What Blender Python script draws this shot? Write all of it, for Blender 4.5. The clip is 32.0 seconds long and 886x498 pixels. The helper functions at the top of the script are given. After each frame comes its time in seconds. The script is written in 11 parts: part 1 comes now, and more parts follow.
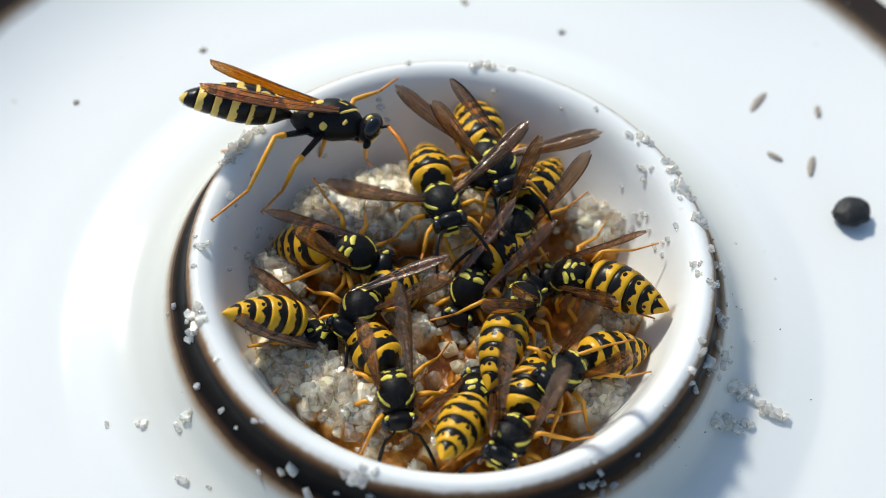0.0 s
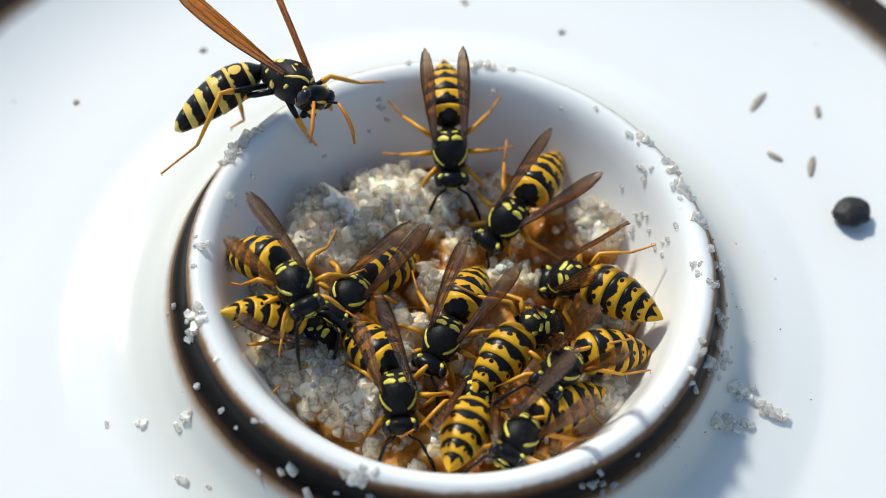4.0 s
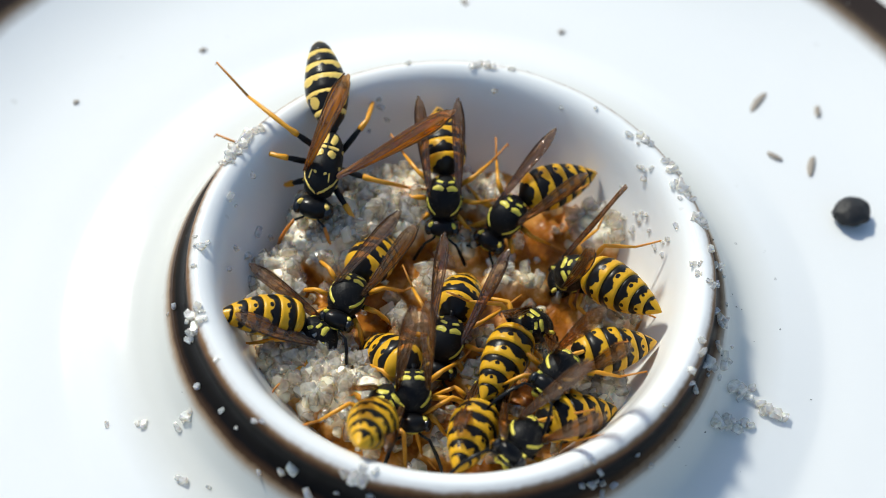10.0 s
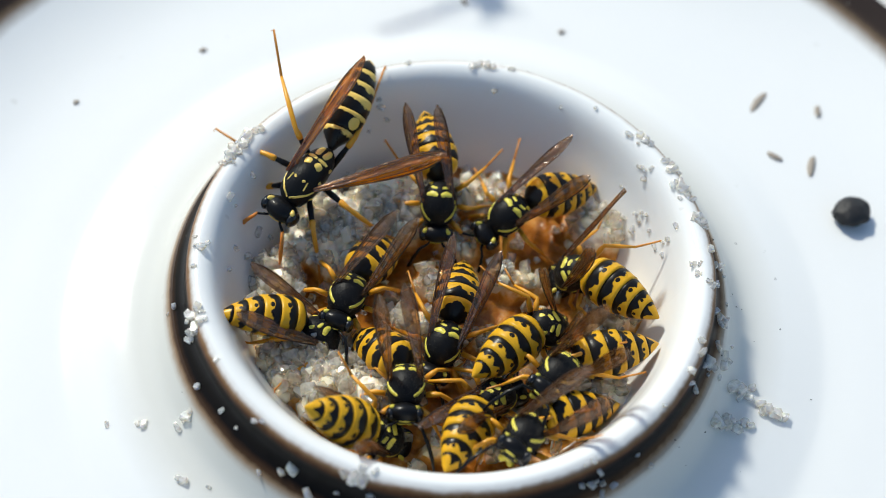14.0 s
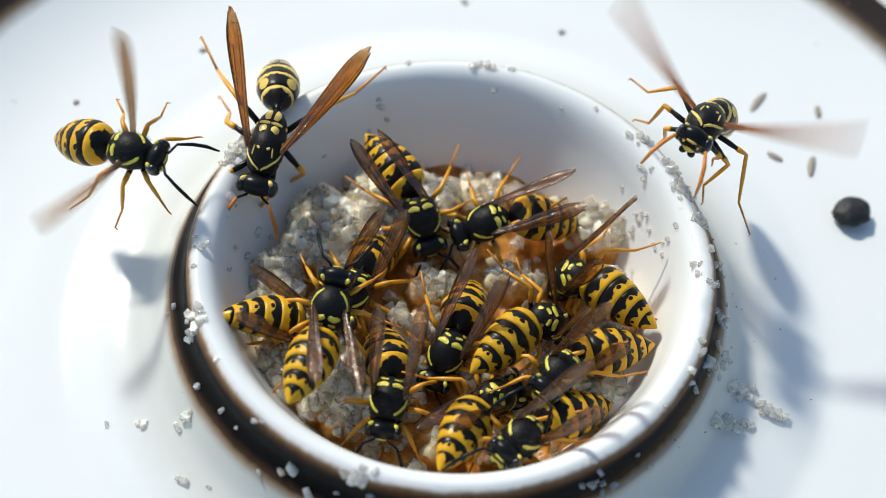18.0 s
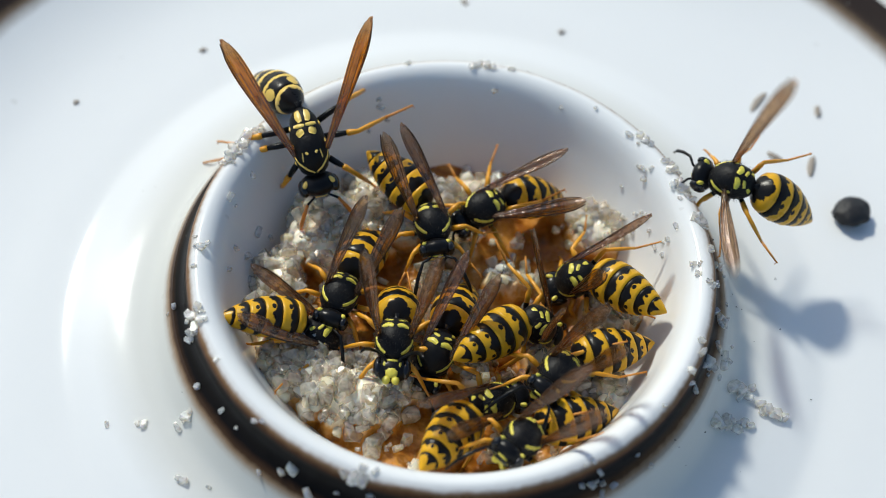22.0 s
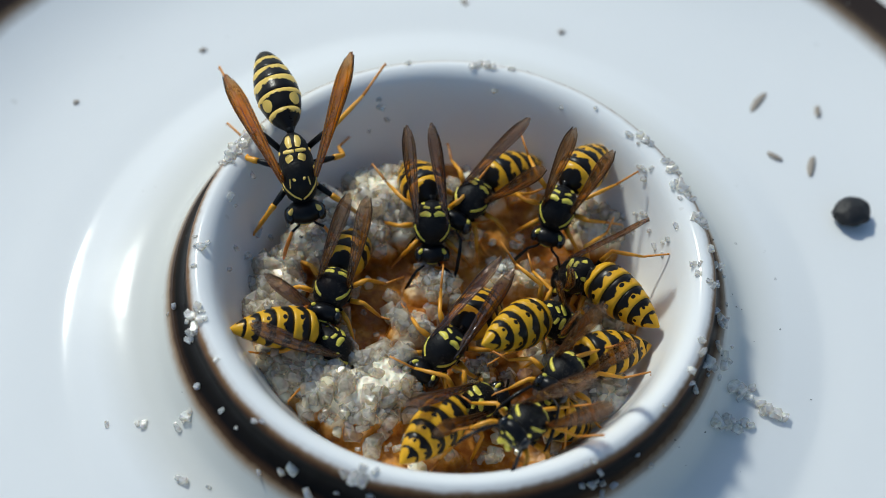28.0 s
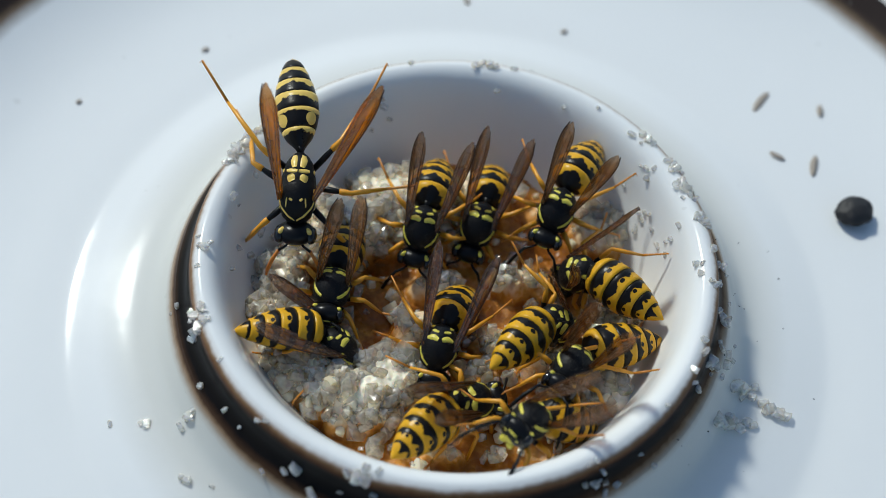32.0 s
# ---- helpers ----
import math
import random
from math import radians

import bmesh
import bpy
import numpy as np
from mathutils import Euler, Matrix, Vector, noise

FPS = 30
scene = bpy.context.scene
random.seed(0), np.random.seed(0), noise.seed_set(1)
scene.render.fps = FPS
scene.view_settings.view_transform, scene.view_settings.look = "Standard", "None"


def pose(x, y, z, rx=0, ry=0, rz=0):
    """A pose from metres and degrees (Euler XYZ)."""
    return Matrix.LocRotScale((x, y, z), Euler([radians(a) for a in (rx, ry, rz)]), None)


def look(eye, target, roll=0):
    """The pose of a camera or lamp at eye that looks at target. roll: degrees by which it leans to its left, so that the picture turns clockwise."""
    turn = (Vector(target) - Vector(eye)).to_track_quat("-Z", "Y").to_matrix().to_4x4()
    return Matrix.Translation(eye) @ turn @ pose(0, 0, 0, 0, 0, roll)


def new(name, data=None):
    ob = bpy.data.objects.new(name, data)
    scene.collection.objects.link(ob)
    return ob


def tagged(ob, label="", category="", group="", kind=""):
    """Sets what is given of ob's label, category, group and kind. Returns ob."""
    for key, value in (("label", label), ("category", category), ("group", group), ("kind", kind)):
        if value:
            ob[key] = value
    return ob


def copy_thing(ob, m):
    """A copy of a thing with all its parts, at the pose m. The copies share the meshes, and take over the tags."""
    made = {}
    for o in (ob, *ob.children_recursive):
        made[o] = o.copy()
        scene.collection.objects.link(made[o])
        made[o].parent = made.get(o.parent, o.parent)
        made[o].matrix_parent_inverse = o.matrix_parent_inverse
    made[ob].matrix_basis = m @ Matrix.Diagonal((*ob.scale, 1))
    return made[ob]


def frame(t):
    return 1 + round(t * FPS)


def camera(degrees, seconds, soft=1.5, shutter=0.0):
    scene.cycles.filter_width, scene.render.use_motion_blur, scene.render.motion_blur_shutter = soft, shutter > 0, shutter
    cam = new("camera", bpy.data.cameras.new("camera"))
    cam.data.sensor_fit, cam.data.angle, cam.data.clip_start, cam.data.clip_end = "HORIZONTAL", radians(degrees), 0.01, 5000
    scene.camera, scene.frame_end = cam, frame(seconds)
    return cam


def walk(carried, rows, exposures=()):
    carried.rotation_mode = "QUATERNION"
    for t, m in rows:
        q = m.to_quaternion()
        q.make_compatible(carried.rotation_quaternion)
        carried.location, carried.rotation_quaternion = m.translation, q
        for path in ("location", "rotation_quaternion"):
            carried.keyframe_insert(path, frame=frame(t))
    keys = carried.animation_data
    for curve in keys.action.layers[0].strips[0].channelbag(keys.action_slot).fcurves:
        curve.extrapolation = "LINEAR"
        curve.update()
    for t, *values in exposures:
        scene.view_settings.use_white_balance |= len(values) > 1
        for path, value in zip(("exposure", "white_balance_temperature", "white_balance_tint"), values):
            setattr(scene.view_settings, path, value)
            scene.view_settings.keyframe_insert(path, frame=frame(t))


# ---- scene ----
MM = 0.001
RIM = 22.0  # height of the cup's rim over the table, in millimetres


def at(x, y, z, rx=0, ry=0, rz=0):
    """A pose from millimetres over the rim's centre and degrees."""
    return pose(x * MM, y * MM, (z + RIM) * MM, rx, ry, rz)


def turn(rx, ry, rz, x=0, y=0, z=0):
    """A part's pose in its animal's own space, in degrees and millimetres."""
    return pose(x * MM, y * MM, z * MM, rx, ry, rz)


def eye_pose(dx, dy, roll):
    """The camera, aimed at the cup from above its near side; dx, dy nudge the aim in millimetres."""
    aim = Vector((-0.95 + dx, 0.71 + dy, RIM)) * MM
    el = radians(54.23)
    back = Vector((0, -math.cos(el), math.sin(el))) * 143.75 * MM
    return look(aim + back, aim, roll)


# the camera stands on its support and is nudged slightly near the end
cam = camera(30, 32.0, soft=0.6, shutter=0.3)
cam.data.dof.use_dof = True
cam.data.dof.focus_distance = 0.1445
cam.data.dof.aperture_fstop = 20.0
walk(cam, [(0, eye_pose(0, 0, 5.39)), (29.5, eye_pose(0, 0, 5.39)), (30, eye_pose(-0.1, 0.06, 5.39)), (31, eye_pose(-0.16, 0.08, 5.39)), (31.5, eye_pose(-0.16, 0.04, 5.39)), (32, eye_pose(-0.25, -0.08, 5.39))],
     exposures=[(0, 0.0, 6580, 3), (9, 0.06, 6580, 3), (14.5, 0.06, 6580, 3), (19, -0.01, 6560, 3), (22, -0.15, 6490, 3), (25, -0.3, 6320, 2), (28, -0.38, 6220, 1), (32, -0.40, 6190, 1)])

# daylight: clear sky and a sun from behind, to the left
SUN_FROM = Vector((-0.460, 0.529, 0.713)).normalized()
world = bpy.data.worlds.new("sky")
scene.world = world
world.use_nodes = True
sky = world.node_tree.nodes.new("ShaderNodeTexSky")
sky.sky_type = "NISHITA"
sky.sun_disc = False
sky.sun_elevation = math.asin(SUN_FROM.z)
sky.sun_rotation = math.atan2(SUN_FROM.x, SUN_FROM.y)
backdrop = world.node_tree.nodes["Background"]
world.node_tree.links.new(sky.outputs[0], backdrop.inputs[0])
backdrop.inputs[1].default_value = 0.15
sun = new("sun", bpy.data.lights.new("sun", "SUN"))
sun.data.energy = 3.4
sun.data.angle = radians(5.5)
sun.data.color = (1.0, 0.95, 0.87)
sun.matrix_world = look(SUN_FROM, (0, 0, 0))

# ---- materials ----


def material(name, rough=0.5, colour=(0.5, 0.5, 0.5), spec=0.5):
    m = bpy.data.materials.new(name)
    m.use_nodes = True
    b = m.node_tree.nodes["Principled BSDF"]
    b.inputs["Base Color"].default_value = (*colour, 1)
    b.inputs["Roughness"].default_value = rough
    b.inputs["Specular IOR Level"].default_value = spec
    return m, m.node_tree, b


def calc(nt, op, a, b=None, c=None):
    """A math node; a, b, c are numbers or sockets."""
    n = nt.nodes.new("ShaderNodeMath")
    n.operation = op
    for i, v in enumerate((a, b, c)):
        if v is None:
            continue
        if isinstance(v, (int, float)):
            n.inputs[i].default_value = v
        else:
            nt.links.new(v, n.inputs[i])
    return n.outputs[0]


def mixed(nt, fac, a, b):
    """A colour between a and b."""
    n = nt.nodes.new("ShaderNodeMix")
    n.data_type = "RGBA"
    for s, v in ((n.inputs[0], fac), (n.inputs[6], a), (n.inputs[7], b)):
        if isinstance(v, tuple):
            s.default_value = (*v, 1)
        elif isinstance(v, (int, float)):
            s.default_value = v
        else:
            nt.links.new(v, s)
    return n.outputs[2]


def noise_tex(nt, scale, detail=3, rough=0.55, coords="Object"):
    c = nt.nodes.new("ShaderNodeTexCoord")
    n = nt.nodes.new("ShaderNodeTexNoise")
    n.inputs["Scale"].default_value = scale
    n.inputs["Detail"].default_value = detail
    n.inputs["Roughness"].default_value = rough
    nt.links.new(c.outputs[coords], n.inputs["Vector"])
    return n.outputs["Fac"]


def ramp(nt, fac, stops):
    n = nt.nodes.new("ShaderNodeValToRGB")
    e = n.color_ramp.elements
    while len(e) < len(stops):
        e.new(0.5)
    for el, (p, c) in zip(e, stops):
        el.position = p
        el.color = (*c, 1)
    nt.links.new(fac, n.inputs[0])
    return n.outputs[0]


def bump(nt, b, height, dist, strength=0.4):
    n = nt.nodes.new("ShaderNodeBump")
    n.inputs["Strength"].default_value = strength
    n.inputs["Distance"].default_value = dist
    nt.links.new(height, n.inputs["Height"])
    nt.links.new(n.outputs[0], b.inputs["Normal"])


def uv_pair(nt):
    c = nt.nodes.new("ShaderNodeUVMap")
    s = nt.nodes.new("ShaderNodeSeparateXYZ")
    nt.links.new(c.outputs[0], s.inputs[0])
    return s.outputs[0], s.outputs[1]


def glaze():
    """White stoneware glaze with burnt-brown bands; the second texture axis is the way along the profile in decimetres."""
    m, nt, b = material("stoneware_glaze", 0.12, (0.8, 0.8, 0.8), 0.32)
    u, v = uv_pair(nt)
    wob = calc(nt, "MULTIPLY", calc(nt, "SUBTRACT", noise_tex(nt, 260, 3), 0.5), 0.004)
    fine = calc(nt, "MULTIPLY", calc(nt, "SUBTRACT", noise_tex(nt, 1500, 3), 0.5), 0.003)
    s = calc(nt, "ADD", calc(nt, "ADD", v, wob), fine)
    # the dark collar ends sooner over about a quarter of its round
    collar_trim = calc(nt, "POWER", calc(nt, "MULTIPLY_ADD", calc(nt, "COSINE", calc(nt, "MULTIPLY_ADD", u, 2 * math.pi, 0.5)), 0.5, 0.5), 3)
    lower = calc(nt, "MULTIPLY", calc(nt, "GREATER_THAN", s, BAND[0] + 0.02), calc(nt, "LESS_THAN", s, BAND[1] + 0.2))
    s = calc(nt, "ADD", s, calc(nt, "MULTIPLY", calc(nt, "MULTIPLY", collar_trim, lower), 0.013))
    white, brown, dark = (0.80, 0.805, 0.80), (0.12, 0.048, 0.016), (0.007, 0.006, 0.006)
    tan = (0.30, 0.20, 0.12)
    c = ramp(nt, s, [(0.0, white), (BAND[0] - 0.003, white), (BAND[0] + 0.001, (0.26, 0.16, 0.09)), (BAND[0] + 0.005, brown), (BAND[0] + 0.011, dark), (BAND[1] - 0.011, dark), (BAND[1] - 0.004, (0.06, 0.03, 0.015)), (BAND[1] + 0.001, tan), (BAND[1] + 0.010, (0.60, 0.59, 0.55)), (BAND[1] + 0.045, (0.64, 0.635, 0.60)), (BAND[1] + 0.085, white),
                     (BAND[2] - 0.008, white), (BAND[2] + 0.008, (0.16, 0.11, 0.07)), (BAND[2] + 0.016, (0.03, 0.022, 0.02)), (BAND[3], (0.03, 0.022, 0.02)), (BAND[3] + 0.02, white)])
    bw = nt.nodes.new("ShaderNodeRGBToBW")
    nt.links.new(c, bw.inputs[0])
    nt.links.new(calc(nt, "MULTIPLY_ADD", bw.outputs[0], 0.13, 0.06), b.inputs["Specular IOR Level"])
    grime = calc(nt, "MULTIPLY", calc(nt, "GREATER_THAN", noise_tex(nt, 420, 2, 0.4), 0.77), 0.2)
    c2 = mixed(nt, grime, c, (0.42, 0.40, 0.36))
    soft = mixed(nt, calc(nt, "MULTIPLY", calc(nt, "MULTIPLY", noise_tex(nt, 60, 3), 0.14), bw.outputs[0]), c2, (0.55, 0.58, 0.6))
    nt.links.new(soft, b.inputs["Base Color"])
    nt.links.new(calc(nt, "ADD", calc(nt, "MULTIPLY_ADD", noise_tex(nt, 300, 4), 0.05, 0.01), calc(nt, "MULTIPLY_ADD", bw.outputs[0], -0.26, 0.3)), b.inputs["Roughness"])
    bump(nt, b, noise_tex(nt, 180, 3), 0.0003, 0.1)
    return m


def plain(name, colour, rough, scale=900, vary=0.35, relief=0.0, spec=0.5):
    """A surface with grain at two scales."""
    m, nt, b = material(name, rough, colour, spec)
    f = calc(nt, "MULTIPLY", calc(nt, "ADD", noise_tex(nt, scale, 4), noise_tex(nt, scale / 6, 2)), 0.5)
    lo = tuple(v * (1 - vary) for v in colour)
    hi = tuple(min(1, v * (1 + vary)) for v in colour)
    nt.links.new(mixed(nt, f, lo, hi), b.inputs["Base Color"])
    if relief:
        bump(nt, b, noise_tex(nt, scale, 3), relief, 0.5)
    return m


def banded(name, yellow, base, teeth, dots, rough=0.28):
    """Abdomen: dark front band on each plate, yellow hind part with a toothed edge and dark dots."""
    m, nt, b = material(name, rough, (0.5, 0.5, 0.5), 0.22)
    u, v = uv_pair(nt)
    a = calc(nt, "ABSOLUTE", u)
    edge = base
    for where, width, height in teeth:
        d = calc(nt, "DIVIDE", calc(nt, "ABSOLUTE", calc(nt, "SUBTRACT", a, where)), width)
        edge = calc(nt, "ADD", calc(nt, "MULTIPLY", calc(nt, "MAXIMUM", calc(nt, "SUBTRACT", 1.0, d), 0.0), height), edge)
    jag = calc(nt, "MULTIPLY", calc(nt, "SUBTRACT", noise_tex(nt, 1700, 3), 0.5), 0.42)
    diff = calc(nt, "ADD", calc(nt, "SUBTRACT", v, edge), jag)
    yell = nt.nodes.new("ShaderNodeMapRange")
    yell.inputs[1].default_value, yell.inputs[2].default_value = -0.025, 0.025
    nt.links.new(diff, yell.inputs[0])
    fac = yell.outputs[0]
    for du, dv, r in dots:
        x = calc(nt, "MULTIPLY", calc(nt, "SUBTRACT", a, du), 3.0)
        y = calc(nt, "SUBTRACT", v, dv)
        far = calc(nt, "ADD", calc(nt, "MULTIPLY", x, x), calc(nt, "MULTIPLY", y, y))
        if r > 0:
            fac = calc(nt, "MULTIPLY", fac, calc(nt, "GREATER_THAN", far, r * r))
        else:
            fac = calc(nt, "MAXIMUM", fac, calc(nt, "LESS_THAN", far, r * r))
    tone = noise_tex(nt, 700, 3)
    y2 = mixed(nt, tone, tuple(c * 0.72 for c in yellow), tuple(min(1, c * 1.2) for c in yellow))
    nt.links.new(mixed(nt, fac, (0.008, 0.007, 0.007), y2), b.inputs["Base Color"])
    nt.links.new(calc(nt, "MULTIPLY_ADD", tone, 0.2, rough - 0.08), b.inputs["Roughness"])
    bump(nt, b, noise_tex(nt, 5200, 2), 0.00005, 0.3)
    return m


def clear(name, through_tint, glow, cover, rough=0.25, length=0.01):
    """A thin wing skin: tinted light comes straight through, part is scattered, and the wrinkled surface glints; towards the tip it is paler."""
    m, nt, b = material(name, rough, glow)
    tc = nt.nodes.new("ShaderNodeTexCoord")
    long = nt.nodes.new("ShaderNodeVectorMath")
    long.operation = "MULTIPLY"
    long.inputs[1].default_value = (0.14, 1.0, 1.0)
    nt.links.new(tc.outputs["Object"], long.inputs[0])
    grain = nt.nodes.new("ShaderNodeTexNoise")
    grain.inputs["Scale"].default_value = 1900
    grain.inputs["Detail"].default_value = 3
    nt.links.new(long.outputs[0], grain.inputs["Vector"])
    streak = nt.nodes.new("ShaderNodeMapRange")
    streak.inputs[1].default_value, streak.inputs[2].default_value = 0.3, 0.7
    nt.links.new(grain.outputs["Fac"], streak.inputs[0])
    tone = streak.outputs[0]
    sp = nt.nodes.new("ShaderNodeSeparateXYZ")
    nt.links.new(tc.outputs["Object"], sp.inputs[0])
    tip = nt.nodes.new("ShaderNodeMapRange")
    tip.inputs[1].default_value, tip.inputs[2].default_value = -length * 0.78, -length * 1.0
    nt.links.new(sp.outputs[0], tip.inputs[0])
    pale = tip.outputs[0]
    out = nt.nodes["Material Output"]
    see = nt.nodes.new("ShaderNodeBsdfTransparent")
    nt.links.new(mixed(nt, pale, through_tint, tuple(0.5 + 0.45 * c for c in through_tint)), see.inputs[0])
    lit = nt.nodes.new("ShaderNodeBsdfTranslucent")
    warm = mixed(nt, tone, tuple(c * 0.3 for c in glow), tuple(min(1, c * 1.3) for c in glow))
    nt.links.new(mixed(nt, pale, warm, (0.42, 0.33, 0.24)), lit.inputs[0])
    nt.links.new(mixed(nt, tone, tuple(c * 0.3 for c in glow), tuple(c * 0.8 for c in glow)), b.inputs["Base Color"])
    b.inputs["Specular IOR Level"].default_value = 0.9
    skin = nt.nodes.new("ShaderNodeMixShader")
    skin.inputs[0].default_value = 0.5
    nt.links.new(lit.outputs[0], skin.inputs[1])
    nt.links.new(b.outputs[0], skin.inputs[2])
    both = nt.nodes.new("ShaderNodeMixShader")
    thick = calc(nt, "MULTIPLY_ADD", tone, 0.4, cover - 0.2)
    nt.links.new(calc(nt, "MULTIPLY", thick, calc(nt, "MULTIPLY_ADD", pale, -0.5, 1.0)), both.inputs[0])
    nt.links.new(see.outputs[0], both.inputs[1])
    nt.links.new(skin.outputs[0], both.inputs[2])
    glint = nt.nodes.new("ShaderNodeBsdfGlossy")
    glint.inputs["Color"].default_value = (0.95, 0.88, 0.86, 1)
    glint.inputs["Roughness"].default_value = 0.2
    wet = nt.nodes.new("ShaderNodeMixShader")
    wet.inputs[0].default_value = 0.08
    nt.links.new(both.outputs[0], wet.inputs[1])
    nt.links.new(glint.outputs[0], wet.inputs[2])
    nt.links.new(wet.outputs[0], out.inputs[0])
    bump(nt, b, noise_tex(nt, 1600, 3), 0.0003, 0.9)
    nt.links.new(b.inputs["Normal"].links[0].from_socket, glint.inputs["Normal"])
    return m


def crystal(name, colour, soaked_colour, milky, glassy, rough=0.03):
    """Sugar: light passes the crystals or spreads in their milky cores, some are soaked with syrup, and the wet faces glint."""
    m, nt, b = material(name, 0.2, colour, 0.3)
    rnd = calc(nt, "FRACT", calc(nt, "ADD", nt.nodes.new("ShaderNodeNewGeometry").outputs["Random Per Island"], nt.nodes.new("ShaderNodeObjectInfo").outputs["Random"]))
    patchy = calc(nt, "ADD", calc(nt, "MULTIPLY", noise_tex(nt, 240, 3, 0.6), 1.5), calc(nt, "MULTIPLY_ADD", rnd, 0.6, -0.72))
    tint = mixed(nt, patchy, soaked_colour, colour)
    nt.links.new(tint, b.inputs["Base Color"])
    b.inputs["Subsurface Weight"].default_value = 1.0
    b.inputs["Subsurface Radius"].default_value = (1.0, 0.86, 0.68)
    b.inputs["Subsurface Scale"].default_value = 0.0011
    lit = nt.nodes.new("ShaderNodeBsdfTranslucent")
    nt.links.new(tint, lit.inputs[0])
    core = nt.nodes.new("ShaderNodeMixShader")
    core.inputs[0].default_value = 0.12
    nt.links.new(b.outputs[0], core.inputs[1])
    nt.links.new(lit.outputs[0], core.inputs[2])
    gap = nt.nodes.new("ShaderNodeBsdfTransparent")
    nt.links.new(mixed(nt, patchy, (0.96, 0.90, 0.80), (0.99, 0.98, 0.95)), gap.inputs[0])
    cloudy = nt.nodes.new("ShaderNodeMixShader")
    nt.links.new(calc(nt, "MULTIPLY_ADD", noise_tex(nt, 1300, 2), 0.9, milky - 0.45), cloudy.inputs[0])
    nt.links.new(gap.outputs[0], cloudy.inputs[1])
    nt.links.new(core.outputs[0], cloudy.inputs[2])
    ice = nt.nodes.new("ShaderNodeBsdfGlass")
    ice.inputs["Color"].default_value = (1.0, 0.985, 0.95, 1)
    ice.inputs["Roughness"].default_value = rough
    ice.inputs["IOR"].default_value = 1.5
    last = nt.nodes.new("ShaderNodeMixShader")
    last.inputs[0].default_value = glassy
    nt.links.new(cloudy.outputs[0], last.inputs[1])
    nt.links.new(ice.outputs[0], last.inputs[2])
    glint = nt.nodes.new("ShaderNodeBsdfGlossy")
    glint.inputs["Roughness"].default_value = 0.09
    wet_face = nt.nodes.new("ShaderNodeMixShader")
    wet_face.inputs[0].default_value = 0.12
    nt.links.new(last.outputs[0], wet_face.inputs[1])
    nt.links.new(glint.outputs[0], wet_face.inputs[2])
    nt.links.new(wet_face.outputs[0], nt.nodes["Material Output"].inputs[0])
    bump(nt, b, noise_tex(nt, 2600, 3), 0.0003, 0.3)
    nt.links.new(b.inputs["Normal"].links[0].from_socket, glint.inputs["Normal"])
    return m


def soaked():
    """Sugar mush: brown syrup where the first texture axis is low, wet beige sugar where it is high, mottled in between."""
    m, nt, b = material("caramel_syrup", 0.2, (0.4, 0.3, 0.2), 0.3)
    u, v = uv_pair(nt)
    big = calc(nt, "MULTIPLY", calc(nt, "SUBTRACT", noise_tex(nt, 260, 4, 0.6), 0.5), 1.3)
    k = calc(nt, "ADD", u, big)
    c = ramp(nt, k, [(0.0, (0.16, 0.046, 0.004)), (0.25, (0.36, 0.125, 0.013)), (0.45, (0.66, 0.31, 0.06)), (0.62, (0.92, 0.68, 0.40)), (0.85, (0.98, 0.87, 0.70))])
    nt.links.new(c, b.inputs["Base Color"])
    nt.links.new(calc(nt, "MULTIPLY_ADD", u, 0.5, 0.1), b.inputs["Subsurface Weight"])
    b.inputs["Subsurface Radius"].default_value = (1.0, 0.8, 0.6)
    b.inputs["Subsurface Scale"].default_value = 0.0005
    grain = nt.nodes.new("ShaderNodeTexVoronoi")
    grain.inputs["Scale"].default_value = 1500
    tc = nt.nodes.new("ShaderNodeTexCoord")
    nt.links.new(tc.outputs["Object"], grain.inputs["Vector"])
    nt.links.new(calc(nt, "MULTIPLY_ADD", noise_tex(nt, 900, 3), 0.4, 0.1), b.inputs["Roughness"])
    bump(nt, b, calc(nt, "MULTIPLY", calc(nt, "ADD", grain.outputs[0], calc(nt, "MULTIPLY", noise_tex(nt, 500, 3), 1.4)), calc(nt, "MULTIPLY_ADD", u, 0.9, 0.05)), 0.0003, 0.7)
    return m


# ends of the brown bands along the dish's profile, in decimetres
BAND = [0.3108, 0.3594, 0.6760, 0.7320]
M_GLAZE = glaze()
M_CLOTH = plain("pale_tabletop", (0.62, 0.6, 0.58), 0.7, 500, 0.1, 0.0002)
M_SUGAR = crystal("sugar", (0.98, 0.90, 0.75), (0.91, 0.70, 0.45), 1.3, 0.0)
M_WET_SUGAR = crystal("wet_sugar", (1.0, 0.98, 0.93), (0.97, 0.85, 0.66), 0.30, 0.14)
M_GRAIN = crystal("clear_sugar", (1.0, 0.985, 0.95), (0.99, 0.96, 0.90), 0.46, 0.14)
M_SYRUP = soaked()
M_BLACK = plain("black_chitin", (0.007, 0.007, 0.008), 0.28, 2500, 0.4, 0.00005, 0.2)
M_FUR = plain("matt_black_chitin", (0.008, 0.008, 0.009), 0.45, 4000, 0.5, 0.0001, 0.16)
M_EYE = plain("eye_black", (0.008, 0.008, 0.010), 0.14, 3000, 0.3)
M_YELLOW = plain("lemon_chitin", (0.72, 0.62, 0.08), 0.4, 1500, 0.2)
M_CREAM = plain("pale_yellow_chitin", (0.82, 0.58, 0.13), 0.35, 1500, 0.2)
M_LEG = plain("amber_leg", (0.74, 0.33, 0.02), 0.35, 900, 0.35)
